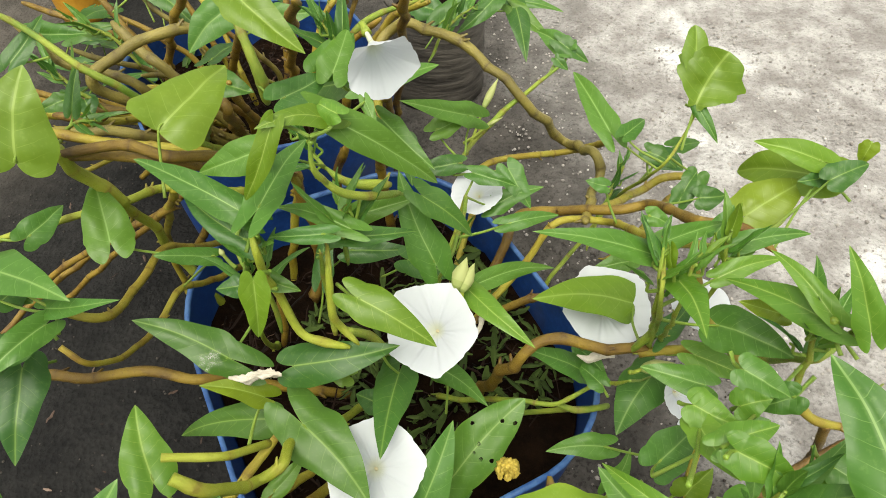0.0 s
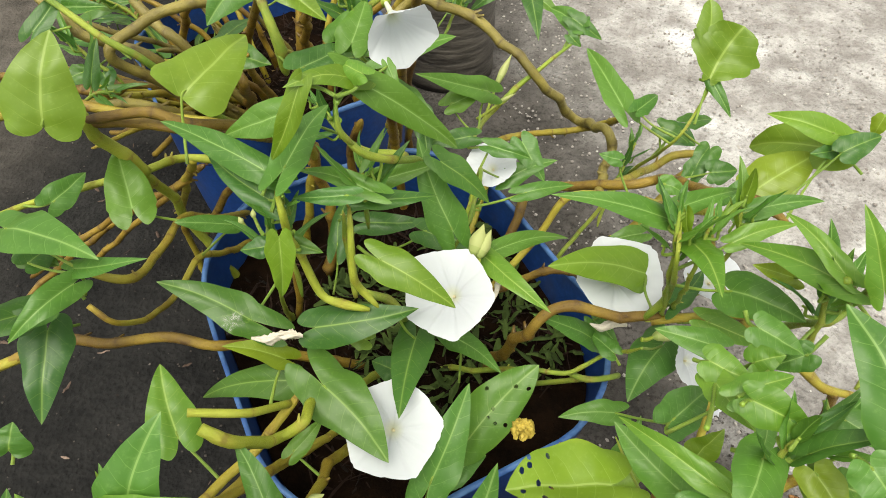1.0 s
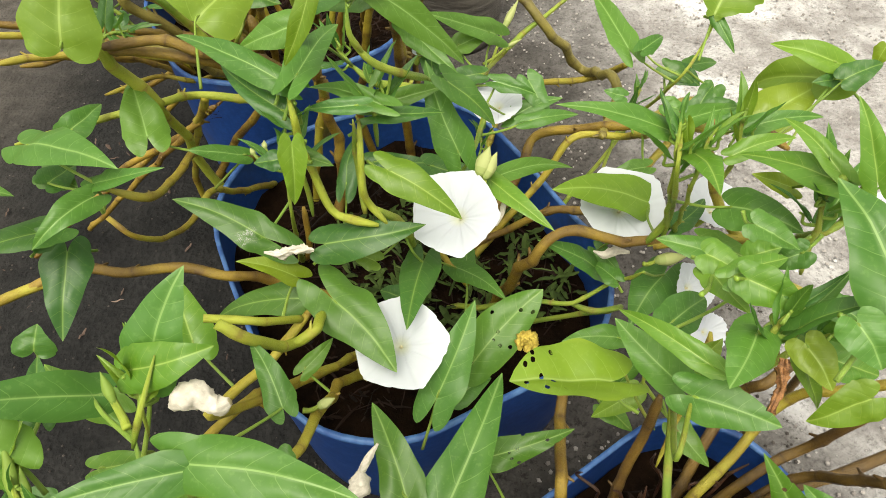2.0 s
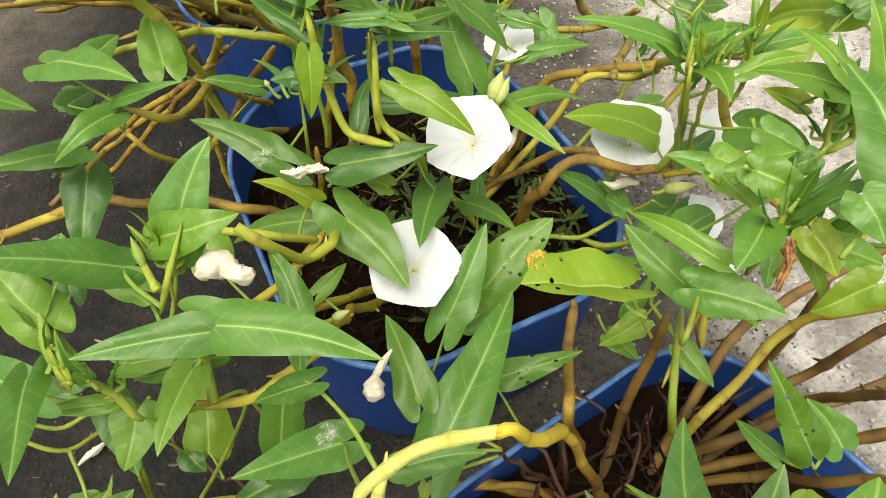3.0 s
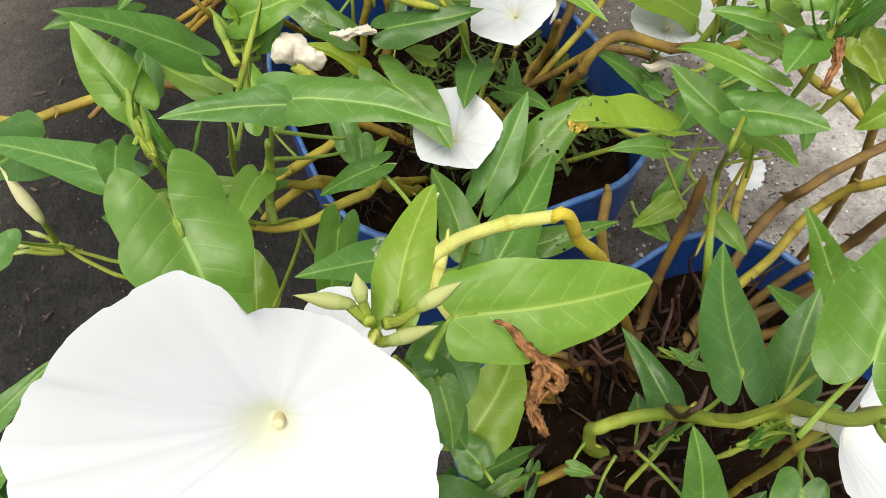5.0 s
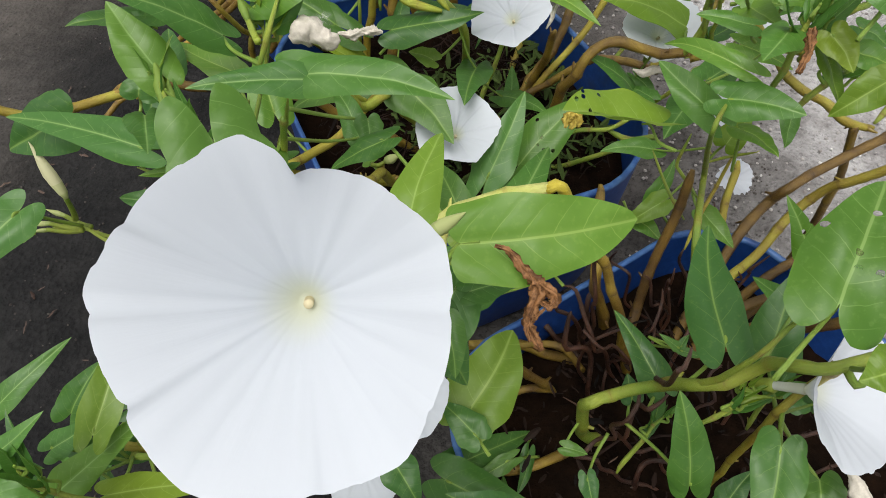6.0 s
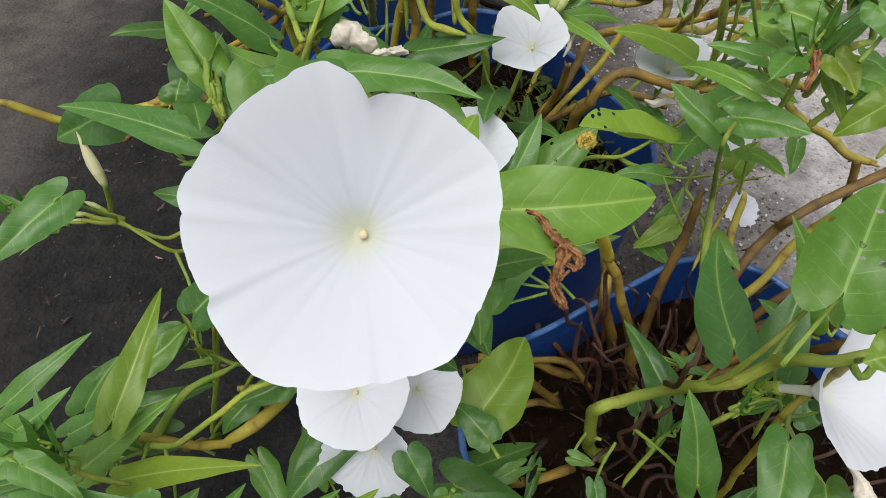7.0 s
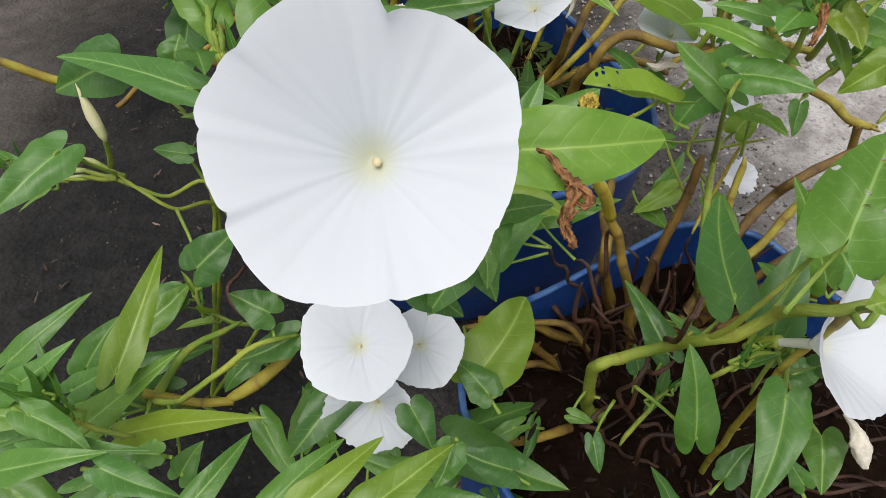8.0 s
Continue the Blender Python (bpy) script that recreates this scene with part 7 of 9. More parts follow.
stem(PLANT_NEAR, [(0.1460, 0.2320, 0.3484), (0.1690, 0.2122, 0.3037), (0.2018, 0.1923, 0.2752), (0.2216, 0.1832, 0.2676), (0.2359, 0.1741, 0.2600), (0.2574, 0.1721, 0.2584)], 0.0036, 0.0036, STEM_OCHRE)
stem(PLANT_NEAR, [(0.2571, 0.1743, 0.2594), (0.2677, 0.1853, 0.2686), (0.2812, 0.1922, 0.2744)], 0.0030, 0.0014, STEM_GREEN)
stem(PLANT_NEAR, [(0.1890, 0.1934, 0.1975), (0.1853, 0.1724, 0.1758), (0.1786, 0.1347, 0.1433), (0.1741, 0.1095, 0.1212)], 0.0036, 0.0041, STEM_OCHRE)
stem(PLANT_NEAR, [(0.2451, 0.1732, 0.2593), (0.2595, 0.1726, 0.2065), (0.2703, 0.1783, 0.1591), (0.2808, 0.1836, 0.0784), (0.2839, 0.1849, -0.0021)], 0.0036, 0.0043, STEM_BROWN, taper=0)
stem(PLANT_MID, [(-0.1209, 0.1022, 0.3512), (-0.1082, 0.1005, 0.3388), (-0.0965, 0.1191, 0.3024), (-0.0826, 0.1247, 0.3067), (-0.0848, 0.1483, 0.2871), (-0.0728, 0.1782, 0.2391), (-0.0513, 0.2321, 0.1670), (-0.0370, 0.2680, 0.1230)], 0.0036, 0.0036, STEM_LIME, taper=0)
stem(PLANT_MID, [(-0.1428, 0.1244, 0.3178), (-0.1157, 0.1298, 0.3092), (-0.1004, 0.1484, 0.2782)], 0.0027, 0.0030, STEM_LIME, taper=0)
stem(PLANT_MID, [(-0.0949, 0.1571, 0.2813), (-0.1142, 0.1267, 0.2702), (-0.1325, 0.1049, 0.2723), (-0.1427, 0.0863, 0.2768), (-0.1234, 0.1194, 0.2318), (-0.0886, 0.1791, 0.1645), (-0.0654, 0.2189, 0.1230)], 0.0035, 0.0031, STEM_OCHRE)
stem(PLANT_MID, [(-0.0697, 0.1903, 0.1401), (-0.0830, 0.1325, 0.2185), (-0.0818, 0.0706, 0.2935), (-0.0988, 0.0315, 0.3158), (-0.1206, 0.0262, 0.3133), (-0.1326, 0.0240, 0.3192)], 0.0048, 0.0027, STEM_OCHRE, taper=0)
stem(PLANT_MID, [(-0.0647, 0.2207, 0.1230), (-0.0838, 0.1884, 0.1566), (-0.1125, 0.1398, 0.2097), (-0.1284, 0.1128, 0.2452), (-0.1488, 0.0862, 0.2523), (-0.1555, 0.0725, 0.2553)], 0.0037, 0.0034, STEM_OCHRE)
stem(PLANT_LOW, [(-0.2794, 0.0195, 0.2883), (-0.2650, 0.0239, 0.2840), (-0.2529, 0.0275, 0.2856), (-0.2331, 0.0256, 0.2796), (-0.2160, 0.0251, 0.2748), (-0.1930, 0.0340, 0.2793), (-0.2099, 0.0293, 0.1959), (-0.2399, 0.0215, 0.0715), (-0.2598, 0.0165, -0.0013)], 0.0011, 0.0026, STEM_GREEN)
stem(PLANT_LOW, [(-0.1546, 0.0178, 0.4078), (-0.1472, 0.0047, 0.3980), (-0.1550, 0.0148, 0.3561), (-0.1415, 0.0086, 0.3508), (-0.1309, 0.0235, 0.3186)], 0.0008, 0.0023, STEM_GREEN)
stem(PLANT_LOW, [(-0.1258, 0.0250, 0.3163), (-0.1242, 0.0397, 0.3352), (-0.1022, 0.0156, 0.3981)], 0.0023, 0.0008, STEM_GREEN)
stem(PLANT_LOW, [(-0.1148, 0.0232, 0.4042), (-0.1083, 0.0283, 0.4197), (-0.1040, 0.0444, 0.4309)], 0.0017, 0.0008, STEM_GREEN)
stem(PLANT_LOW, [(-0.1804, 0.0114, 0.3557), (-0.1658, 0.0093, 0.3530), (-0.1493, 0.0122, 0.3538)], 0.0009, 0.0020, STEM_GREEN)
stem(PLANT_LOW, [(-0.1175, 0.0128, 0.3985), (-0.1428, 0.0461, 0.3300), (-0.1290, 0.0301, 0.3195)], 0.0008, 0.0023, STEM_GREEN)
stem(PLANT_NEAR, [(-0.0367, -0.0324, 0.3603), (-0.0440, -0.0278, 0.3637), (-0.0394, -0.0214, 0.3679), (-0.0323, -0.0162, 0.3713), (-0.0233, -0.0106, 0.3688), (-0.0128, -0.0086, 0.3711), (-0.0014, -0.0060, 0.3724), (0.0064, -0.0043, 0.3733)], 0.0031, 0.0032, STEM_PALE, taper=0)
stem(PLANT_NEAR, [(0.0054, -0.0048, 0.3730), (0.0111, -0.0034, 0.3739), (0.0186, 0.0000, 0.3523), (0.0295, 0.0082, 0.3339), (0.0426, 0.0238, 0.2952)], 0.0030, 0.0040, STEM_GOLD, taper=0)
stem(PLANT_NEAR, [(0.0411, 0.0259, 0.2967), (0.0548, 0.0236, 0.2702), (0.0677, 0.0203, 0.2368), (0.0986, 0.0322, 0.1301)], 0.0031, 0.0044, STEM_BROWN, taper=0)
stem(PLANT_NEAR, [(-0.0343, -0.0177, 0.3703), (-0.0375, -0.0243, 0.3659), (-0.0376, -0.0302, 0.3617), (-0.0357, -0.0351, 0.3582), (-0.0309, -0.0410, 0.3539)], 0.0031, 0.0031, STEM_PALE)
stem(PLANT_NEAR, [(0.0752, 0.1608, 0.1959), (0.0732, 0.1259, 0.1840), (0.0617, 0.0685, 0.2147), (0.0837, 0.0656, 0.1301)], 0.0046, 0.0046, STEM_BROWN)
stem(PLANT_NEAR, [(0.0980, 0.0500, 0.1320), (0.1030, 0.0710, 0.1650), (0.1080, 0.0870, 0.2050), (0.1120, 0.0950, 0.2350), (0.1150, 0.1060, 0.2750)], 0.0046, 0.0036, STEM_UMBER)
stem(PLANT_NEAR, [(0.0950, 0.0635, 0.3662), (0.0807, 0.0353, 0.3704), (0.1256, 0.1114, 0.2655), (0.1087, 0.0597, 0.2773), (0.1151, 0.0476, 0.2453), (0.1560, 0.0850, 0.1353)], 0.0011, 0.0036, STEM_GREEN)
stem(PLANT_NEAR, [(0.3080, 0.0868, 0.3867), (0.2634, 0.1018, 0.3170), (0.2287, 0.1165, 0.2632), (0.2173, 0.1233, 0.2439), (0.2031, 0.1196, 0.2177), (0.1847, 0.1003, 0.1960), (0.1567, 0.0770, 0.1860), (0.1484, 0.0686, 0.1262)], 0.0034, 0.0042, STEM_OCHRE)
stem(PLANT_NEAR, [(0.3436, 0.1963, 0.3046), (0.2810, 0.1735, 0.2632), (0.2287, 0.1505, 0.2376), (0.2026, 0.1363, 0.2292), (0.1974, 0.1412, 0.2084), (0.1722, 0.1135, 0.1860), (0.1335, 0.0547, 0.1264)], 0.0042, 0.0046, STEM_UMBER)
stem(PLANT_NEAR, [(0.2855, 0.0982, 0.3902), (0.2545, 0.0991, 0.3128), (0.2333, 0.0997, 0.2513), (0.2225, 0.1000, 0.2032), (0.1887, 0.0852, 0.1860), (0.1560, 0.0624, 0.1312)], 0.0034, 0.0041, STEM_UMBER)
stem(PLANT_NEAR, [(0.2476, 0.0282, 0.3873), (0.2293, 0.0471, 0.3122), (0.2208, 0.0658, 0.2532), (0.2222, 0.0810, 0.2146), (0.2020, 0.0787, 0.1860), (0.1614, 0.0563, 0.1362)], 0.0032, 0.0041, STEM_UMBER)
stem(PLANT_NEAR, [(0.3444, 0.1085, 0.2695), (0.2816, 0.0973, 0.2173), (0.2197, 0.0791, 0.1960), (0.1721, 0.0625, 0.1860), (0.1477, 0.0621, 0.1313)], 0.0043, 0.0046, STEM_UMBER)
stem(PLANT_NEAR, [(0.2862, 0.0374, 0.3458), (0.2419, 0.0428, 0.2735), (0.2075, 0.0480, 0.2172), (0.1848, 0.0527, 0.1759), (0.1417, 0.0510, 0.1314)], 0.0038, 0.0045, STEM_UMBER)
stem(PLANT_NEAR, [(0.2502, -0.0068, 0.3604), (0.2181, 0.0095, 0.2856), (0.1960, 0.0256, 0.2269), (0.1853, 0.0401, 0.1849), (0.1468, 0.0430, 0.1364)], 0.0032, 0.0040, STEM_UMBER)
stem(PLANT_NEAR, [(0.1650, 0.1537, 0.1899), (0.1698, 0.1322, 0.1789), (0.1736, 0.1318, 0.1709), (0.1681, 0.1294, 0.1611), (0.1748, 0.1149, 0.1545), (0.1765, 0.1131, 0.1479), (0.1679, 0.1018, 0.1303)], 0.0012, 0.0016, STEM_DRY)
stem(PLANT_NEAR, [(0.1298, 0.0983, 0.2005), (0.1301, 0.0959, 0.1885), (0.1421, 0.0922, 0.1671), (0.1422, 0.0867, 0.1403)], 0.0014, 0.0016, STEM_DRY)
stem(PLANT_NEAR, [(0.1190, 0.0720, 0.1887), (0.1225, 0.0711, 0.1762), (0.1290, 0.0669, 0.1514), (0.1250, 0.0631, 0.1302)], 0.0013, 0.0016, STEM_DRY, taper=0)
stem(PLANT_NEAR, [(0.0160, 0.0260, 0.2604), (0.0205, 0.0248, 0.2468), (0.0285, 0.0231, 0.2456), (0.0296, 0.0192, 0.2374), (0.0385, 0.0195, 0.2305), (0.0516, 0.0295, 0.1984), (0.0567, 0.0375, 0.1688), (0.0680, 0.0480, 0.1401)], 0.0014, 0.0019, STEM_DRY)
stem(PLANT_NEAR, [(0.0515, 0.0244, 0.2778), (0.0474, 0.0321, 0.2719), (0.0523, 0.0210, 0.2460), (0.0529, 0.0257, 0.2340), (0.0580, 0.0255, 0.2125), (0.0650, 0.0396, 0.1739), (0.0693, 0.0397, 0.1401)], 0.0014, 0.0019, STEM_DRY, taper=0)
stem(PLANT_NEAR, [(0.0714, -0.0218, 0.1213), (0.0688, -0.0234, 0.1394), (0.0588, -0.0293, 0.1576), (0.0479, -0.0357, 0.2010), (0.0428, -0.0471, 0.2544), (0.0542, -0.0414, 0.2586), (0.0714, -0.0474, 0.2792), (0.0785, -0.0590, 0.3104), (0.0924, -0.0630, 0.3360), (0.0950, -0.0725, 0.3602), (0.1017, -0.0761, 0.3679), (0.1184, -0.0698, 0.3689)], 0.0050, 0.0027, STEM_GREEN, taper=0)
stem(PLANT_NEAR, [(0.0785, -0.0590, 0.3104), (0.0801, -0.0715, 0.3615), (0.0881, -0.0658, 0.3793), (0.0843, -0.0716, 0.4006)], 0.0020, 0.0007, STEM_GREEN)
stem(PLANT_NEAR, [(0.1421, -0.0525, 0.1179), (0.1330, -0.0572, 0.1677), (0.1198, -0.0640, 0.2500), (0.1126, -0.0677, 0.3051), (0.1195, -0.0621, 0.3227), (0.1149, -0.0698, 0.3595), (0.1199, -0.0752, 0.3681)], 0.0025, 0.0020, STEM_OCHRE)
stem(PLANT_NEAR, [(0.1078, -0.0759, 0.3679), (0.1092, -0.0827, 0.3687), (0.1168, -0.0753, 0.3681)], 0.0017, 0.0017, STEM_GREEN, taper=0)
stem(PLANT_LOW, [(-0.2526, 0.0169, -0.0039), (-0.2382, -0.0117, 0.0539), (-0.2166, -0.0544, 0.1506), (-0.2046, -0.0780, 0.2151), (-0.1889, -0.0768, 0.2152), (-0.1715, -0.0626, 0.2261), (-0.1512, -0.0480, 0.2370), (-0.1300, -0.0313, 0.2239)], 0.0036, 0.0018, STEM_GREEN)
stem(PLANT_LOW, [(-0.2137, -0.0791, 0.2047), (-0.1952, -0.0457, 0.2179), (-0.1720, -0.0187, 0.2126)], 0.0036, 0.0019, STEM_GREEN)
stem(PLANT_LOW, [(-0.2161, -0.0730, 0.2100), (-0.1922, -0.0689, 0.1985), (-0.1698, -0.0631, 0.1888)], 0.0032, 0.0034, STEM_OCHRE, taper=0)
stem(PLANT_LOW, [(-0.1752, -0.0636, 0.1905), (-0.1561, -0.0530, 0.1962), (-0.1392, -0.0243, 0.1927)], 0.0046, 0.0049, STEM_OCHRE)
stem(PLANT_NEAR, [(-0.0042, -0.0115, 0.1517), (0.0182, 0.0008, 0.1608), (0.0381, 0.0071, 0.1472)], 0.0032, 0.0032, STEM_BROWN, taper=0)
stem(PLANT_NEAR, [(0.0108, 0.0343, 0.1572), (0.0422, 0.0339, 0.1606), (0.0648, 0.0270, 0.1401)], 0.0030, 0.0030, STEM_BROWN, taper=0)
stem(PLANT_NEAR, [(-0.0164, -0.0517, 0.1384), (0.0168, -0.0514, 0.1481), (0.0489, -0.0344, 0.1376)], 0.0040, 0.0040, STEM_BROWN, taper=0)
stem(PLANT_NEAR, [(-0.0319, -0.0084, 0.2151), (0.0014, -0.0024, 0.2052), (0.0442, 0.0087, 0.1375)], 0.0035, 0.0035, STEM_BROWN)
stem(PLANT_NEAR, [(0.0377, 0.0130, 0.2462), (0.0370, 0.0108, 0.2382), (0.0375, 0.0022, 0.2204), (0.0490, 0.0063, 0.2139), (0.0596, 0.0111, 0.1897), (0.0626, 0.0029, 0.1575), (0.0666, 0.0054, 0.1373)], 0.0019, 0.0021, STEM_DRY)
stem(PLANT_NEAR, [(0.0812, -0.0389, 0.2596), (0.0695, -0.0439, 0.2830), (0.0689, -0.0547, 0.3009), (0.0611, -0.0646, 0.3349), (0.0644, -0.0624, 0.3360), (0.0660, -0.0569, 0.3412)], 0.0018, 0.0014, STEM_DRY)
stem(PLANT_NEAR, [(0.1421, -0.0525, 0.1179), (0.1360, -0.0504, 0.1288), (0.1265, -0.0541, 0.1316), (0.1203, -0.0489, 0.1406), (0.1095, -0.0462, 0.1508), (0.1023, -0.0382, 0.1673), (0.0875, -0.0434, 0.1739), (0.0771, -0.0415, 0.1867), (0.0693, -0.0404, 0.1963), (0.0716, -0.0477, 0.2085), (0.0724, -0.0385, 0.2351), (0.0732, -0.0477, 0.2526), (0.0798, -0.0439, 0.2555), (0.0830, -0.0409, 0.2579)], 0.0014, 0.0016, STEM_DRY)
stem(PLANT_LOW, [(-0.2356, 0.0175, 0.2993), (-0.2205, 0.0117, 0.2933), (-0.2053, 0.0123, 0.2796), (-0.1947, 0.0343, 0.2579), (-0.2112, 0.0295, 0.1810), (-0.2404, 0.0216, 0.0662), (-0.2598, 0.0165, -0.0013)], 0.0012, 0.0030, STEM_GREEN)
stem(PLANT_MID, [(0.1214, 0.2112, 0.2830), (0.1266, 0.2053, 0.3166), (0.1095, 0.1843, 0.3776), (0.1126, 0.2018, 0.3896)], 0.0032, 0.0011, STEM_GREEN)
stem(PLANT_MID, [(0.1982, 0.2007, 0.2915), (0.1894, 0.1673, 0.3502), (0.2044, 0.1733, 0.3550), (0.1711, 0.1548, 0.4049)], 0.0031, 0.0021, STEM_GREEN, taper=0)
stem(PLANT_NEAR, [(0.2036, 0.1752, 0.3556), (0.1792, 0.1491, 0.4065)], 0.0026, 0.0022, STEM_GREEN, taper=0)
stem(PLANT_MID, [(-0.0509, 0.1846, 0.3285), (-0.0656, 0.1878, 0.3302), (-0.0779, 0.1909, 0.3333), (-0.0862, 0.1978, 0.3519), (-0.0893, 0.1962, 0.3784), (-0.0884, 0.1918, 0.4032), (-0.0920, 0.2007, 0.4096)], 0.0031, 0.0022, STEM_LIME)
stem(PLANT_MID, [(-0.0470, 0.1872, 0.3264), (-0.0557, 0.1928, 0.3369), (-0.0583, 0.1926, 0.3518), (-0.0597, 0.2011, 0.3709), (-0.0614, 0.2147, 0.3824)], 0.0029, 0.0020, STEM_LIME)
stem(PLANT_MID, [(-0.0603, 0.1904, 0.3322), (-0.0620, 0.2049, 0.3604), (-0.0614, 0.2006, 0.3954)], 0.0028, 0.0011, STEM_GREEN)
stem(PLANT_MID, [(-0.0541, 0.2173, 0.4240), (-0.0587, 0.2122, 0.4382), (-0.0582, 0.2159, 0.4539)], 0.0024, 0.0010, STEM_GREEN)
stem(PLANT_MID, [(-0.0590, 0.2155, 0.4299), (-0.0488, 0.2182, 0.4175), (-0.0363, 0.2315, 0.4024), (-0.0240, 0.2531, 0.3811)], 0.0023, 0.0028, STEM_GREEN)
stem(PLANT_MID, [(-0.1107, 0.2183, 0.3289), (-0.1136, 0.2144, 0.2876), (-0.1449, 0.2892, 0.1501), (-0.1495, 0.3003, 0.1371), (-0.1509, 0.3035, 0.1240)], 0.0013, 0.0036, STEM_GREEN)
stem(PLANT_MID, [(-0.0148, 0.2560, 0.1230), (0.0091, 0.2431, 0.1467), (0.0449, 0.2238, 0.1821), (0.0648, 0.2131, 0.2056), (0.0865, 0.2065, 0.2133), (0.1091, 0.2131, 0.2310), (0.1207, 0.1954, 0.2707)], 0.0032, 0.0014, STEM_GREEN)
stem(PLANT_MID, [(0.0803, 0.2084, 0.2110), (0.1016, 0.2067, 0.2005), (0.1230, 0.2103, 0.2033), (0.1022, 0.2178, 0.1804), (0.0647, 0.2312, 0.1461), (0.0398, 0.2401, 0.1230)], 0.0026, 0.0026, STEM_GREEN)
stem(PLANT_MID, [(0.0085, 0.3626, 0.2905), (0.0268, 0.4501, 0.2474), (0.0470, 0.4715, 0.2575)], 0.0015, 0.0034, STEM_GREEN)
stem(PLANT_MID, [(-0.0074, 0.2435, 0.3012), (0.0073, 0.2605, 0.3220), (0.0180, 0.3350, 0.2945), (0.0043, 0.3183, 0.2443), (-0.0204, 0.2883, 0.1689), (-0.0370, 0.2680, 0.1230)], 0.0014, 0.0030, STEM_GREEN)
stem(PLANT_FAR, [(-0.1467, 0.4019, 0.4227), (-0.1304, 0.3729, 0.3980), (-0.1245, 0.3639, 0.3772), (-0.1247, 0.3682, 0.3546)], 0.0023, 0.0055, STEM_GREEN)
stem(PLANT_FAR, [(-0.1945, 0.5644, 0.1209), (-0.2278, 0.5338, 0.1689), (-0.2779, 0.4880, 0.2482), (-0.3056, 0.4626, 0.3010), (-0.2762, 0.4873, 0.3218), (-0.2435, 0.5058, 0.3244), (-0.2211, 0.5279, 0.3168)], 0.0054, 0.0057, STEM_GREY)
stem(PLANT_FAR, [(-0.3198, 0.4071, 0.4032), (-0.2970, 0.4053, 0.3881), (-0.2606, 0.3933, 0.3644), (-0.2399, 0.3976, 0.3413), (-0.2301, 0.4170, 0.3050), (-0.2143, 0.4235, 0.2709), (-0.2099, 0.4591, 0.2279), (-0.2017, 0.5232, 0.1633), (-0.1961, 0.5660, 0.1234)], 0.0024, 0.0064, STEM_GREEN)
stem(PLANT_FAR, [(-0.0816, 0.4969, 0.3303), (-0.0619, 0.5083, 0.3400), (-0.0230, 0.5292, 0.3444)], 0.0040, 0.0018, STEM_GREEN)
stem(PLANT_FAR, [(0.1157, 0.5223, 0.2866), (0.0889, 0.5056, 0.2728), (0.0649, 0.4910, 0.2606), (0.0402, 0.4607, 0.2556)], 0.0016, 0.0036, STEM_GREEN)
stem(PLANT_FAR, [(-0.3248, 0.3931, 0.3081), (-0.2619, 0.3846, 0.3013), (-0.2024, 0.3955, 0.2845), (-0.2005, 0.4359, 0.2366), (-0.1970, 0.5087, 0.1649), (-0.1947, 0.5572, 0.1210)], 0.0045, 0.0047, STEM_OCHRE)
stem(PLANT_FAR, [(-0.3979, 0.4875, 0.2824), (-0.3414, 0.4880, 0.2570), (-0.2526, 0.4938, 0.2361), (-0.2462, 0.5615, 0.1177)], 0.0034, 0.0038, STEM_BROWN)
stem(PLANT_FAR, [(-0.4065, 0.6176, 0.0389), (-0.3379, 0.6066, 0.0990), (-0.2606, 0.5967, 0.1391)], 0.0044, 0.0044, STEM_BROWN, taper=0)
stem(PLANT_FAR, [(-0.2757, 0.6557, 0.1370), (-0.1949, 0.5298, 0.2982), (-0.1283, 0.3922, 0.4194)], 0.0050, 0.0041, STEM_BROWN)
stem(PLANT_FAR, [(-0.1790, 0.6332, 0.1377), (-0.1497, 0.5419, 0.2784), (-0.0986, 0.3922, 0.4195)], 0.0055, 0.0041, STEM_BROWN)
stem(PLANT_FAR, [(-0.0605, 0.6490, -0.0036), (-0.0597, 0.6456, 0.0676), (-0.0572, 0.6342, 0.1388), (-0.0443, 0.5735, 0.2593), (-0.0304, 0.4754, 0.3800)], 0.0050, 0.0049, STEM_BROWN)
stem(PLANT_FAR, [(-0.3592, 0.6813, -0.0035), (-0.3568, 0.6788, 0.0676), (-0.3491, 0.6697, 0.1388), (-0.2783, 0.5842, 0.2794), (-0.2199, 0.5233, 0.3598)], 0.0050, 0.0050, STEM_BROWN)
stem(PLANT_FAR, [(-0.1276, 0.6695, 0.1278), (-0.1009, 0.5497, 0.2986), (-0.0785, 0.4748, 0.3792)], 0.0050, 0.0049, STEM_BROWN)
stem(PLANT_FAR, [(-0.4986, 0.3803, 0.0199), (-0.4520, 0.4159, 0.0498), (-0.3736, 0.4406, 0.1016), (-0.3178, 0.4476, 0.1398)], 0.0040, 0.0040, STEM_BROWN, taper=0)
stem(PLANT_FAR, [(-0.4781, 0.6574, 0.0388), (-0.4128, 0.6110, 0.0881), (-0.3190, 0.5798, 0.1492)], 0.0040, 0.0038, STEM_BROWN, taper=0)
stem(PLANT_MID, [(-0.0532, 0.1919, 0.3334), (-0.0418, 0.1996, 0.3139), (-0.0350, 0.2094, 0.2834), (-0.0411, 0.2994, 0.1280)], 0.0028, 0.0045, STEM_GREEN, taper=0)
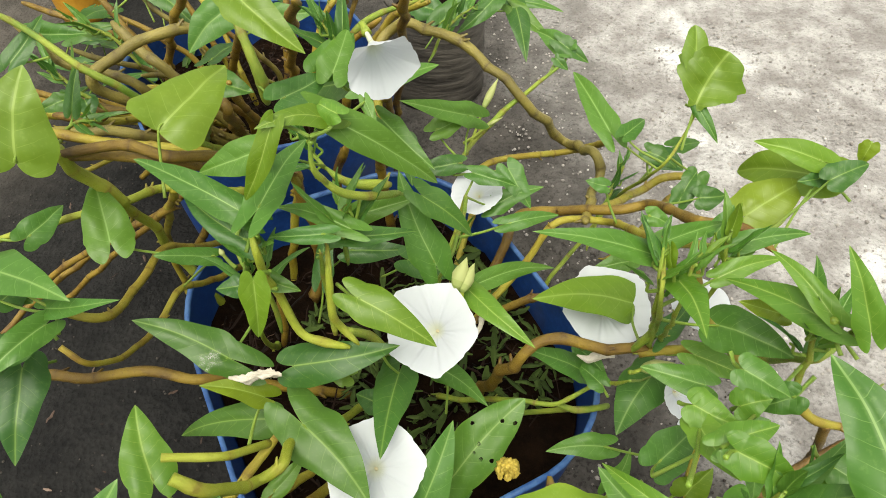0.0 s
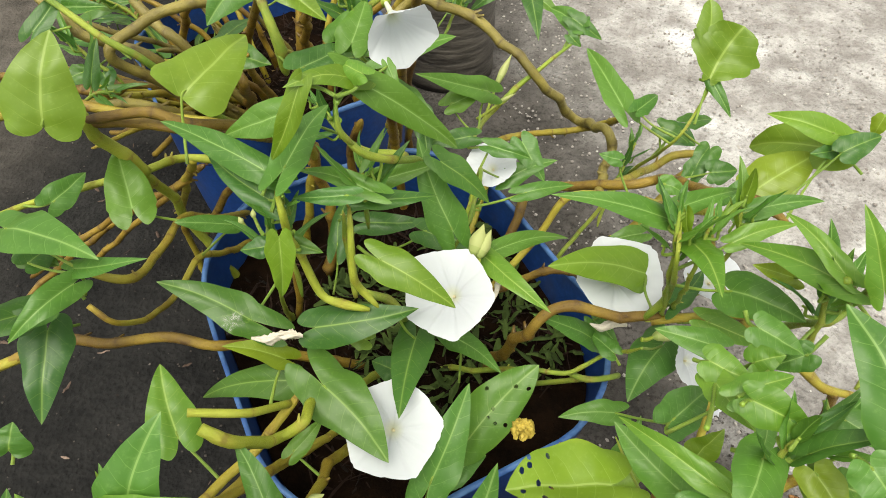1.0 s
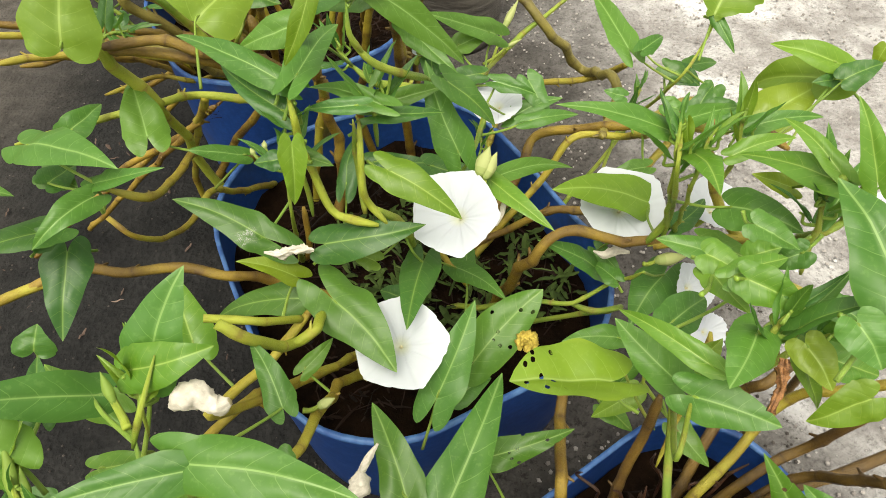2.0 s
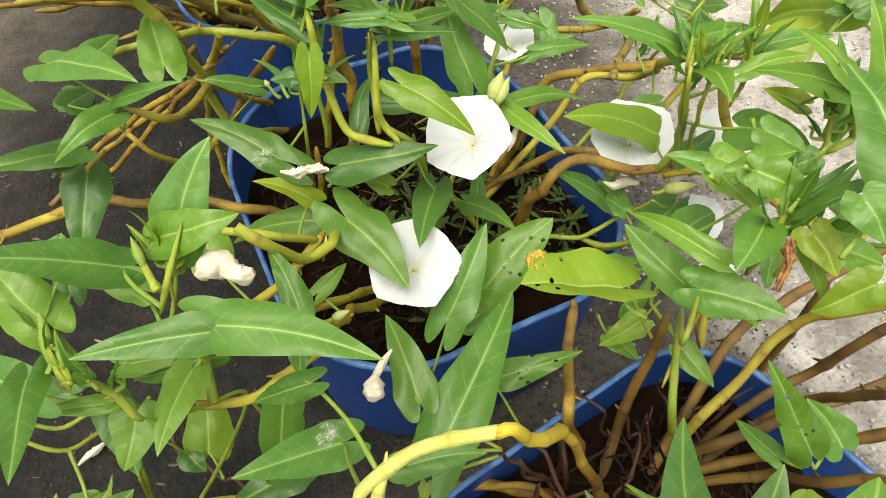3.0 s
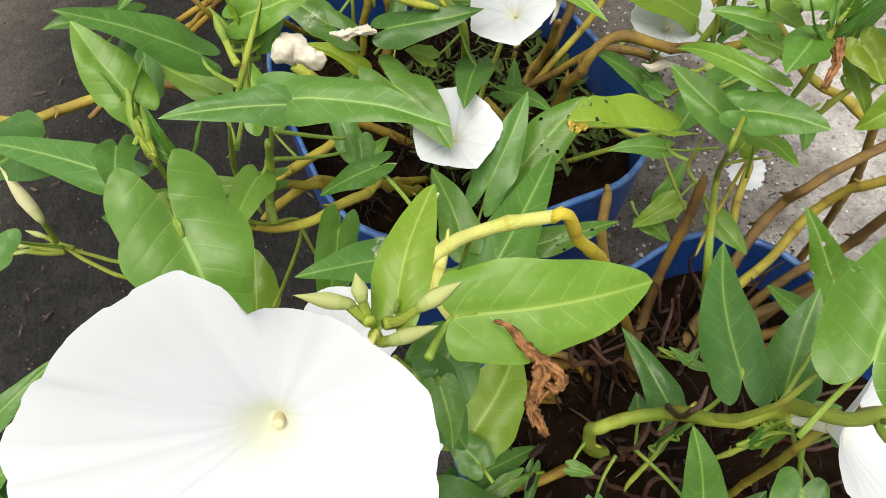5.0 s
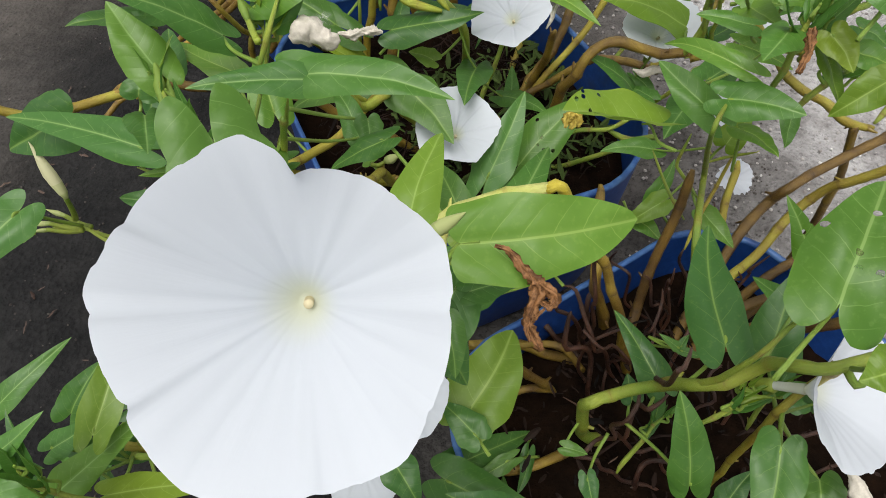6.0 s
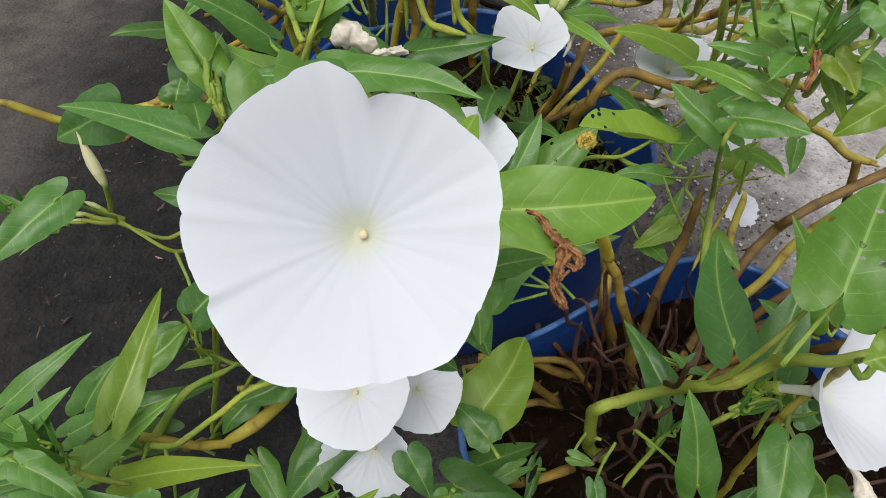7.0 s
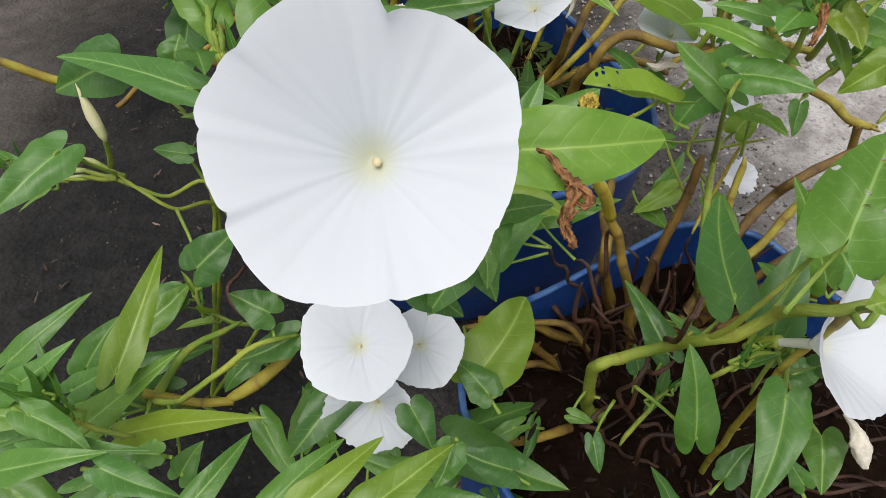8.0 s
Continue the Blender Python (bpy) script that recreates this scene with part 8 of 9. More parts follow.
stem(PLANT_NEAR, [(0.0349, 0.0356, 0.2387), (0.0420, 0.0328, 0.2396), (0.0496, 0.0206, 0.2255), (0.0544, 0.0146, 0.2186), (0.0596, 0.0102, 0.2031), (0.0692, 0.0174, 0.1893), (0.0807, 0.0221, 0.1506), (0.0873, 0.0208, 0.1401)], 0.0015, 0.0019, STEM_DRY)
stem(PLANT_NEAR, [(0.0641, -0.0448, 0.2704), (0.0652, -0.0490, 0.2627), (0.0607, -0.0553, 0.2521), (0.0590, -0.0478, 0.2270), (0.0643, -0.0503, 0.2148), (0.0583, -0.0457, 0.1976), (0.0496, -0.0538, 0.1908), (0.0466, -0.0532, 0.1865), (0.0591, -0.0520, 0.1804), (0.0657, -0.0532, 0.1672), (0.0762, -0.0522, 0.1569), (0.0837, -0.0535, 0.1459), (0.1002, -0.0530, 0.1382), (0.1113, -0.0540, 0.1312), (0.1179, -0.0488, 0.1241), (0.1231, -0.0528, 0.1180)], 0.0014, 0.0018, STEM_DRY)
stem(PLANT_NEAR, [(0.0491, 0.0158, 0.2199), (0.0617, 0.0071, 0.2128), (0.0713, 0.0135, 0.2059), (0.0859, 0.0108, 0.1873), (0.0817, 0.0293, 0.1614), (0.0910, 0.0262, 0.1422)], 0.0012, 0.0016, STEM_DRY, taper=0)
stem(PLANT_NEAR, [(0.0721, 0.0219, 0.2215), (0.0743, 0.0190, 0.2207), (0.0588, 0.0158, 0.2078), (0.0560, 0.0197, 0.1902), (0.0554, 0.0163, 0.1658), (0.0665, 0.0181, 0.1401)], 0.0012, 0.0016, STEM_DRY, taper=0)
stem(PLANT_NEAR, [(0.1058, 0.0546, 0.2125), (0.1070, 0.0486, 0.2037), (0.1011, 0.0334, 0.1948), (0.0995, 0.0368, 0.1784), (0.1082, 0.0331, 0.1573), (0.1134, 0.0334, 0.1402)], 0.0012, 0.0015, STEM_DRY)
stem(PLANT_NEAR, [(0.0981, 0.0734, 0.2004), (0.1046, 0.0727, 0.1945), (0.1087, 0.0648, 0.1774), (0.1142, 0.0693, 0.1660), (0.1222, 0.0729, 0.1625), (0.1194, 0.0629, 0.1414), (0.1312, 0.0635, 0.1302)], 0.0012, 0.0015, STEM_DRY)
stem(PLANT_NEAR, [(0.1171, 0.0734, 0.2105), (0.1168, 0.0688, 0.1983), (0.1163, 0.0726, 0.1961), (0.1204, 0.0710, 0.1723), (0.1273, 0.0720, 0.1547), (0.1263, 0.0697, 0.1399), (0.1353, 0.0637, 0.1302)], 0.0012, 0.0015, STEM_DRY)
stem(PLANT_NEAR, [(0.0758, 0.0783, 0.2204), (0.0754, 0.0817, 0.2036), (0.0880, 0.0725, 0.2019), (0.0926, 0.0758, 0.1776), (0.0957, 0.0737, 0.1602), (0.1175, 0.0712, 0.1414), (0.1151, 0.0671, 0.1302)], 0.0011, 0.0015, STEM_DRY)
stem(PLANT_NEAR, [(0.1655, 0.0807, 0.2006), (0.1716, 0.0814, 0.1888), (0.1531, 0.0821, 0.1886), (0.1621, 0.0759, 0.1660), (0.1715, 0.0759, 0.1514), (0.1628, 0.0622, 0.1400), (0.1569, 0.0691, 0.1303)], 0.0011, 0.0015, STEM_DRY)
stem(PLANT_NEAR, [(0.1852, 0.0889, 0.2106), (0.1774, 0.0877, 0.1936), (0.1812, 0.0901, 0.1854), (0.1732, 0.0826, 0.1713), (0.1691, 0.0804, 0.1565), (0.1654, 0.0751, 0.1445), (0.1661, 0.0740, 0.1303)], 0.0011, 0.0015, STEM_DRY)
stem(PLANT_LOW, [(-0.1085, 0.0225, 0.3801), (-0.1243, 0.0351, 0.3278), (-0.1207, 0.0237, 0.3203)], 0.0019, 0.0023, STEM_GREEN, taper=0)
stem(PLANT_LOW, [(-0.2475, 0.1263, 0.0602), (-0.2497, 0.1119, 0.0645), (-0.2536, 0.0967, 0.0661), (-0.2452, 0.0826, 0.0602), (-0.2339, 0.0741, 0.0566), (-0.2268, 0.0802, 0.0582), (-0.2180, 0.0695, 0.0602), (-0.2000, 0.0587, 0.0585), (-0.1924, 0.0603, 0.0609), (-0.1771, 0.0507, 0.0601)], 0.0022, 0.0022, STEM_DRY, taper=0)
stem(PLANT_LOW, [(-0.2305, 0.0392, 0.0502), (-0.2051, 0.0454, 0.0501), (-0.1791, 0.0491, 0.0500)], 0.0030, 0.0030, STEM_OCHRE, taper=0)
stem(PLANT_MID, [(-0.1371, 0.3093, 0.2003), (-0.1380, 0.3024, 0.1702), (-0.1434, 0.3009, 0.1300)], 0.0034, 0.0034, STEM_BROWN)
stem(PLANT_MID, [(0.0220, 0.3288, 0.1299), (0.0352, 0.3250, 0.1801), (0.0417, 0.3090, 0.2303)], 0.0040, 0.0040, STEM_BROWN)
stem(PLANT_MID, [(-0.0174, 0.2974, 0.1500), (-0.0055, 0.2795, 0.1501), (0.0070, 0.2737, 0.1350)], 0.0036, 0.0036, STEM_OCHRE, taper=0)
stem(PLANT_LOW, [(-0.1290, -0.0014, 0.3677), (-0.1258, 0.0044, 0.3502), (-0.1245, 0.0205, 0.3246), (-0.1145, 0.0368, 0.2987), (-0.1513, 0.0314, 0.2093), (-0.2165, 0.0222, 0.0763), (-0.2598, 0.0165, -0.0013)], 0.0009, 0.0025, STEM_GREEN)
stem(PLANT_NEAR, [(0.0222, 0.0665, 0.1601), (0.0233, 0.0613, 0.1576), (0.0316, 0.0580, 0.1551), (0.0388, 0.0512, 0.1524), (0.0416, 0.0487, 0.1501), (0.0476, 0.0474, 0.1435), (0.0547, 0.0469, 0.1401), (0.0599, 0.0434, 0.1356), (0.0637, 0.0391, 0.1301)], 0.0024, 0.0024, STEM_DRY, taper=0)
stem(PLANT_NEAR, [(0.0680, 0.0676, 0.1905), (0.0624, 0.0616, 0.1865), (0.0624, 0.0576, 0.1752), (0.0647, 0.0579, 0.1650), (0.0654, 0.0508, 0.1501), (0.0623, 0.0486, 0.1418), (0.0624, 0.0435, 0.1351)], 0.0022, 0.0024, STEM_DRY, taper=0)
stem(PLANT_NEAR, [(-0.0212, 0.0306, 0.1600), (-0.0002, 0.0322, 0.1600), (0.0193, 0.0360, 0.1551), (0.0377, 0.0363, 0.1451), (0.0615, 0.0358, 0.1301)], 0.0042, 0.0044, STEM_BROWN, taper=0)
stem(PLANT_FAR, [(-0.3703, 0.4951, 0.3385), (-0.3459, 0.4821, 0.3281), (-0.3275, 0.4770, 0.3113), (-0.3033, 0.4855, 0.2925), (-0.2825, 0.4874, 0.2812), (-0.2605, 0.5063, 0.2340), (-0.2210, 0.5405, 0.1632), (-0.1946, 0.5632, 0.1198)], 0.0053, 0.0057, STEM_GREY)
stem(PLANT_FAR, [(-0.3780, 0.4963, 0.2624), (-0.3402, 0.4898, 0.2573), (-0.3033, 0.4905, 0.2480)], 0.0052, 0.0048, STEM_BROWN)
stem(PLANT_FAR, [(-0.3787, 0.4893, 0.2439), (-0.3458, 0.4865, 0.2417), (-0.3160, 0.4896, 0.2510)], 0.0052, 0.0050, STEM_BROWN)
stem(PLANT_FAR, [(-0.3578, 0.4376, 0.2664), (-0.3226, 0.4382, 0.2670), (-0.2724, 0.4377, 0.2667), (-0.2531, 0.4689, 0.2243), (-0.2185, 0.5253, 0.1604), (-0.1955, 0.5628, 0.1209)], 0.0055, 0.0055, STEM_GREY)
stem(PLANT_FAR, [(-0.3169, 0.5510, 0.3067), (-0.3006, 0.5386, 0.2967), (-0.2869, 0.5281, 0.2884), (-0.2707, 0.5199, 0.2817), (-0.2517, 0.5307, 0.2344), (-0.2174, 0.5502, 0.1633), (-0.1946, 0.5632, 0.1198)], 0.0059, 0.0056, STEM_GREY)
stem(PLANT_FAR, [(-0.1787, 0.4196, 0.3297), (-0.1880, 0.4239, 0.3073), (-0.2007, 0.4252, 0.2826), (-0.2761, 0.5589, 0.1475), (-0.2820, 0.5693, 0.1344), (-0.2838, 0.5723, 0.1214)], 0.0017, 0.0050, STEM_GREEN)
stem(PLANT_FAR, [(-0.1971, 0.4606, 0.2857), (-0.1929, 0.4591, 0.2715), (-0.2417, 0.5833, 0.1376)], 0.0055, 0.0066, STEM_BROWN)
stem(PLANT_FAR, [(-0.1115, 0.3398, 0.3135), (-0.1153, 0.3591, 0.2808), (-0.1556, 0.4831, 0.0985)], 0.0041, 0.0065, STEM_OCHRE, taper=0)
stem(PLANT_FAR, [(-0.0556, 0.4693, 0.2930), (-0.0593, 0.4500, 0.2644), (-0.0690, 0.5207, 0.1389)], 0.0050, 0.0062, STEM_OCHRE)
stem(PLANT_FAR, [(-0.0787, 0.3123, 0.3461), (-0.0700, 0.3066, 0.3413), (-0.0592, 0.3105, 0.3316), (-0.0375, 0.3249, 0.3176)], 0.0023, 0.0055, STEM_GREEN)
stem(PLANT_FAR, [(-0.3010, 0.5985, 0.1372), (-0.2135, 0.4384, 0.2933), (-0.2069, 0.4505, 0.3160)], 0.0058, 0.0052, STEM_BROWN)
shoot(PLANT_LOW, [(-0.2720, 0.0215, 0.2835), (-0.2856, 0.0174, 0.2910), (-0.2975, 0.0138, 0.3006)], 0.0020, 5, 0.030, 701, [LEAF, LEAF, LEAF_DARK], tip_only=0.1)
shoot(PLANT_MID, [(-0.1109, 0.2180, 0.3250), (-0.1101, 0.2193, 0.3410), (-0.1092, 0.2204, 0.3580)], 0.0020, 5, 0.030, 703, [LEAF, LEAF, LEAF_DARK], tip_only=0.1)
shoot(PLANT_MID, [(-0.0051, 0.2461, 0.3032), (-0.0141, 0.2357, 0.2952), (-0.0221, 0.2265, 0.2911)], 0.0020, 5, 0.030, 704, [LEAF, LEAF, LEAF_DARK], tip_only=0.1)
shoot(PLANT_FAR, [(-0.1454, 0.3995, 0.4198), (-0.1508, 0.4092, 0.4315), (-0.1553, 0.4176, 0.4447)], 0.0020, 5, 0.030, 705, [LEAF, LEAF, LEAF_DARK], tip_only=0.1)
shoot(PLANT_FAR, [(-0.0212, 0.5279, 0.3435), (-0.0076, 0.5348, 0.3485), (0.0043, 0.5409, 0.3559)], 0.0020, 5, 0.030, 706, [LEAF, LEAF, LEAF_DARK], tip_only=0.1)
shoot(PLANT_FAR, [(-0.0760, 0.3105, 0.3437), (-0.0868, 0.3177, 0.3530), (-0.0963, 0.3239, 0.3642)], 0.0020, 5, 0.030, 707, [LEAF, LEAF, LEAF_DARK], tip_only=0.1)
leaf(PLANT_NEAR, (0.1534, 0.0540, 0.3887), (0.1367, 0.0516, 0.3697), 0.0190, (0.13, -0.44, 0.89), LEAF_YOUNG, lobe=0.15, fold=0.2, bow=0.06, stalk=(0.1644, 0.0516, 0.3767))
leaf(PLANT_NEAR, (0.1345, 0.0745, 0.3867), (0.1437, 0.0569, 0.3696), 0.0134, (0.25, -0.52, 0.82), LEAF_YOUNG, lobe=0.15, fold=0.2, bow=0.06, stalk=(0.1356, 0.0877, 0.3877))
leaf(PLANT_NEAR, (0.1081, 0.1233, 0.3864), (0.1254, 0.1148, 0.3855), 0.0187, (-0.09, -0.37, 0.92), LEAF_LIGHT, lobe=0.15, fold=0.2, bow=0.06, stalk=(0.1061, 0.1301, 0.3754))
leaf(PLANT_NEAR, (0.1287, 0.1245, 0.3834), (0.1395, 0.1237, 0.3920), 0.0162, (0.12, -0.35, 0.93), LEAF_LIGHT, lobe=0.15, fold=0.2, bow=0.06, stalk=(0.1310, 0.1288, 0.3711))
leaf(PLANT_NEAR, (0.1329, 0.1383, 0.3899), (0.1511, 0.1270, 0.3864), 0.0189, (0.12, -0.35, 0.93), LEAF, lobe=0.15, fold=0.2, bow=0.06, stalk=(0.1309, 0.1498, 0.3868))
leaf(PLANT_NEAR, (0.1341, 0.1193, 0.2860), (0.1455, 0.1276, 0.3033), 0.0207, (0.13, -0.44, 0.89), LEAF_YOUNG, lobe=0.15, fold=0.2, bow=0.06, stalk=(0.1271, 0.1191, 0.2659))
leaf(PLANT_NEAR, (0.1326, 0.1524, 0.3487), (0.1025, 0.1637, 0.3468), 0.0186, (0.12, -0.35, 0.93), LEAF, lobe=0.15, fold=0.2, bow=0.06, stalk=(0.1398, 0.1539, 0.3361))
leaf(PLANT_NEAR, (0.1578, 0.1317, 0.3787), (0.1449, 0.1316, 0.3662), 0.0155, (0.12, -0.35, 0.93), LEAF, lobe=0.15, fold=0.2, bow=0.06, stalk=(0.1681, 0.1401, 0.3815))
leaf(PLANT_NEAR, (0.1569, 0.0977, 0.3863), (0.1707, 0.0860, 0.3820), 0.0144, (0.13, -0.44, 0.89), LEAF, lobe=0.15, fold=0.2, bow=0.06, stalk=(0.1557, 0.1084, 0.3809))
leaf(PLANT_NEAR, (0.1689, 0.1281, 0.3031), (0.1683, 0.1155, 0.2874), 0.0152, (0.13, -0.44, 0.89), LEAF, lobe=0.15, fold=0.2, bow=0.06, stalk=(0.1764, 0.1387, 0.3045))
leaf(PLANT_NEAR, (0.1198, 0.1379, 0.2065), (0.0933, 0.1278, 0.1873), 0.0206, (0.12, -0.35, 0.93), LEAF_LIGHT, lobe=0.15, fold=0.2, bow=0.06, stalk=(0.1351, 0.1522, 0.2126))
leaf(PLANT_NEAR, (0.1037, 0.1369, 0.1851), (0.1236, 0.1210, 0.1788), 0.0191, (0.12, -0.35, 0.93), LEAF_LIGHT, lobe=0.15, fold=0.2, bow=0.06, stalk=(0.0963, 0.1546, 0.1848))
leaf(PLANT_NEAR, (0.1172, 0.1539, 0.1918), (0.1302, 0.1727, 0.2166), 0.0155, (0.12, -0.35, 0.93), LEAF, lobe=0.15, fold=0.2, bow=0.06, stalk=(0.1324, 0.1435, 0.1742))
leaf(PLANT_NEAR, (0.1335, 0.1017, 0.2366), (0.1522, 0.0805, 0.2277), 0.0190, (0.13, -0.44, 0.89), LEAF, lobe=0.15, fold=0.2, bow=0.06, stalk=(0.1285, 0.1198, 0.2368))
stem(PLANT_NEAR, [(0.1237, 0.1003, 0.2533), (0.1125, 0.1137, 0.2614), (0.1085, 0.1197, 0.2659), (0.1121, 0.1239, 0.2883)], 0.0016, 0.0011, STEM_GREEN)
stem(PLANT_NEAR, [(0.1251, 0.1158, 0.2700), (0.1369, 0.1161, 0.2769), (0.1485, 0.1080, 0.2912)], 0.0013, 0.0010, STEM_GREEN)
stem(PLANT_NEAR, [(0.1217, 0.0818, 0.2215), (0.1291, 0.0971, 0.2383), (0.1376, 0.1123, 0.2576), (0.1406, 0.1158, 0.2788)], 0.0016, 0.0013, STEM_OCHRE)
stem(PLANT_NEAR, [(0.1232, 0.1034, 0.2270), (0.1099, 0.1231, 0.2399), (0.0987, 0.1416, 0.2546)], 0.0014, 0.0011, STEM_GREEN)
leaf(PLANT_LOW, (-0.2833, 0.1702, 0.3753), (-0.2522, 0.1802, 0.3535), 0.0221, (0.03, -0.18, 0.98), LEAF, lobe=0.15, fold=0.2, bow=0.06, stalk=(-0.2980, 0.1692, 0.3715))
leaf(PLANT_LOW, (-0.2557, 0.1897, 0.3132), (-0.2965, 0.1615, 0.3210), 0.0279, (0.03, -0.18, 0.98), LEAF_DARK, lobe=0.2, fold=0.2, bow=0.08, stalk=(-0.2541, 0.1940, 0.2993))


# ---- undergrowth: shaded leaves and old stems under the upper blades ----
def undergrowth(plant, box, count, seed, mats, size=(0.040, 0.070), up=0.6):
    rng = random.Random(seed)
    (x0, x1), (y0, y1), (z0, z1) = box
    for _ in range(count):
        b = Vector((rng.uniform(x0, x1), rng.uniform(y0, y1), rng.uniform(z0, z1)))
        a = rng.uniform(0, math.tau)
        d = Vector((math.cos(a), math.sin(a), rng.uniform(-0.45, 0.35))).normalized()
        length = rng.uniform(*size)
        n = Vector((rng.uniform(-0.4, 0.4), rng.uniform(-0.7, 0.1), up + 0.4))
        leaf(plant, b, b + d * length, length * rng.uniform(0.34, 0.46), n, rng.choice(mats), lobe=rng.uniform(0.12, 0.26), fold=rng.uniform(0.1, 0.3), bow=rng.uniform(0.0, 0.10), stalk=b - d * 0.025 + Vector((0, 0, -0.03)))


def old_stems(plant, centre, radius, top, count, seed, mats, lean=(0.0, 0.0), height=(0.10, 0.24), r=0.0042):
    """A crowd of old bare stems that rise from the soil and lean out over the rim."""
    rng = random.Random(seed)
    for _ in range(count):
        a, q = rng.uniform(0, math.tau), radius * math.sqrt(rng.random())
        p = Vector((centre[0] + q * math.cos(a), centre[1] + q * math.sin(a), top - 0.012))
        out = Vector((math.cos(a) * 0.6 + lean[0], math.sin(a) * 0.6 + lean[1], 0))
        h = rng.uniform(*height)
        kink = lambda: Vector((rng.uniform(-0.008, 0.008), rng.uniform(-0.008, 0.008), 0))
        pts = [p, p + Vector((0, 0, h * 0.35)) + out * h * 0.15 + kink(), p + Vector((0, 0, h * 0.6)) + out * h * 0.40 + kink(), p + Vector((0, 0, h * 0.8)) + out * h * 0.7 + kink(), p + Vector((0, 0, h * 0.95)) + out * h * 1.05 + kink()]
        rr = r * rng.uniform(0.7, 1.2)
        stem(plant, [tuple(v) for v in pts], rr * 1.15, rr * 0.9, rng.choice(mats))


# SHADE: only the darkest leaf colour, standing in for shade under the upper blades
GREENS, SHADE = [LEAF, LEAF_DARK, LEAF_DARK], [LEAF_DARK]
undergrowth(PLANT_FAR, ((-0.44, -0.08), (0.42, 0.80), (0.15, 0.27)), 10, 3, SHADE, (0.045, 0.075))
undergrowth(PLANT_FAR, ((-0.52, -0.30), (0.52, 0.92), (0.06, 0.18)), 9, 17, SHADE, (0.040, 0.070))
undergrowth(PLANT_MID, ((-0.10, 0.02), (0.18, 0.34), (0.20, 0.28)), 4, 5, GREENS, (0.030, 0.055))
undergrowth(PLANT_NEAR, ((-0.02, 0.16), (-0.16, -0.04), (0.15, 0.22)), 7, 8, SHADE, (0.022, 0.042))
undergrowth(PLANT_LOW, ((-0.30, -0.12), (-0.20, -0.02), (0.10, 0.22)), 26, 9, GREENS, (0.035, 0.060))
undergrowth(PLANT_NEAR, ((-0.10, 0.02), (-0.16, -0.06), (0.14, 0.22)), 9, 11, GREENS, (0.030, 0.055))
BARE = [STEM_BROWN, STEM_BROWN, STEM_OCHRE, STEM_GREY]
old_stems(PLANT_FAR, (-0.225, 0.645), 0.115, SOIL_FAR, 14, 12, BARE, (-0.10, 0.05), (0.12, 0.24), 0.0042)
old_stems(PLANT_FAR, (-0.285, 0.640), 0.090, SOIL_FAR, 16, 19, [STEM_BROWN, STEM_GREY, STEM_BROWN, STEM_OCHRE], (-0.75, -0.45), (0.10, 0.20), 0.0040)
old_stems(PLANT_NEAR, (0.15, -0.01), 0.08, SOIL_NEAR, 14, 15, [STEM_DRY], (0.6, 0.5), (0.03, 0.09), 0.0016)


# ---- litter: dry scraps and rootlets on the soil, seedlings, grit on the ground ----
def scraps(name, m, half, top, count, seed, mat, size, rise, label, category, flat=0.35, box=None, slim=(0.10, 0.30)):
    """Small curled scraps strewn over a tub's soil, or over a box of ground, joined into one."""
    rng = random.Random(seed)
    verts, faces = [], []
    for _ in range(count):
        if box:
            p = Vector((rng.uniform(*box[0]), rng.uniform(*box[1]), top))
        else:
            p = m @ Vector((rng.uniform(-half, half) * 0.92, rng.uniform(-half, half) * 0.92, 0))
            p.z = top + rng.uniform(0, rise)
        a = rng.uniform(0, math.tau)
        d = Vector((math.cos(a), math.sin(a), rng.uniform(-flat, flat))).normalized()
        w = d.cross(Vector((rng.uniform(-0.5, 0.5), rng.uniform(-0.5, 0.5), 1))).normalized()
        length, wide = rng.uniform(*size), rng.uniform(*slim)
        up = Vector((0, 0, 1))
        base = len(verts)
        for k, s in enumerate((0.0, 0.25, 0.5, 0.75, 1.0)):
            c = p + d * length * (s - 0.5) + up * length * 0.25 * rng.uniform(-0.3, 0.6)
            half_w = length * wide * 0.5 * (0.25 + math.sin(math.pi * min(max(s, 0.08), 0.92)))
            verts += [c - w * half_w, c + up * half_w * 0.5, c + w * half_w]
        for k in range(4):
            q = base + 3 * k
            faces += [(q, q + 1, q + 4, q + 3), (q + 1, q + 2, q + 5, q + 4)]
    me = bpy.data.meshes.new(name)
    me.from_pydata([tuple(v) for v in verts], [], faces)
    me.materials.append(mat)
    return tagged(new(name, me), label, category, kind="stuff")


def scrap_material(name, a, b2, c):
    m, t, b = material(name, 0.8, 0.2)
    rnd = t.nodes.new("ShaderNodeNewGeometry").outputs["Random Per Island"]
    col = blend(t, smooth(t, rnd, 0.0, 0.6), a, b2)
    col = blend(t, smooth(t, rnd, 0.94, 0.99), col, c)
    t.links.new(blend(t, math_node(t, "MULTIPLY", grain(t, coords(t), 300.0), 0.6), col, a), b.inputs["Base Color"])
    return m


# litter and rootlet browns are lowered too, for the shade down in the tubs
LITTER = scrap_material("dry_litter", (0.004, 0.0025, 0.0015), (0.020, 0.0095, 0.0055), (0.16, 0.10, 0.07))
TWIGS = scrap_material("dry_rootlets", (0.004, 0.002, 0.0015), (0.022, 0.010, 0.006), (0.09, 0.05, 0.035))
SEEDLING = scrap_material("small_weeds", (0.030, 0.050, 0.012), (0.060, 0.095, 0.020), (0.12, 0.16, 0.05))
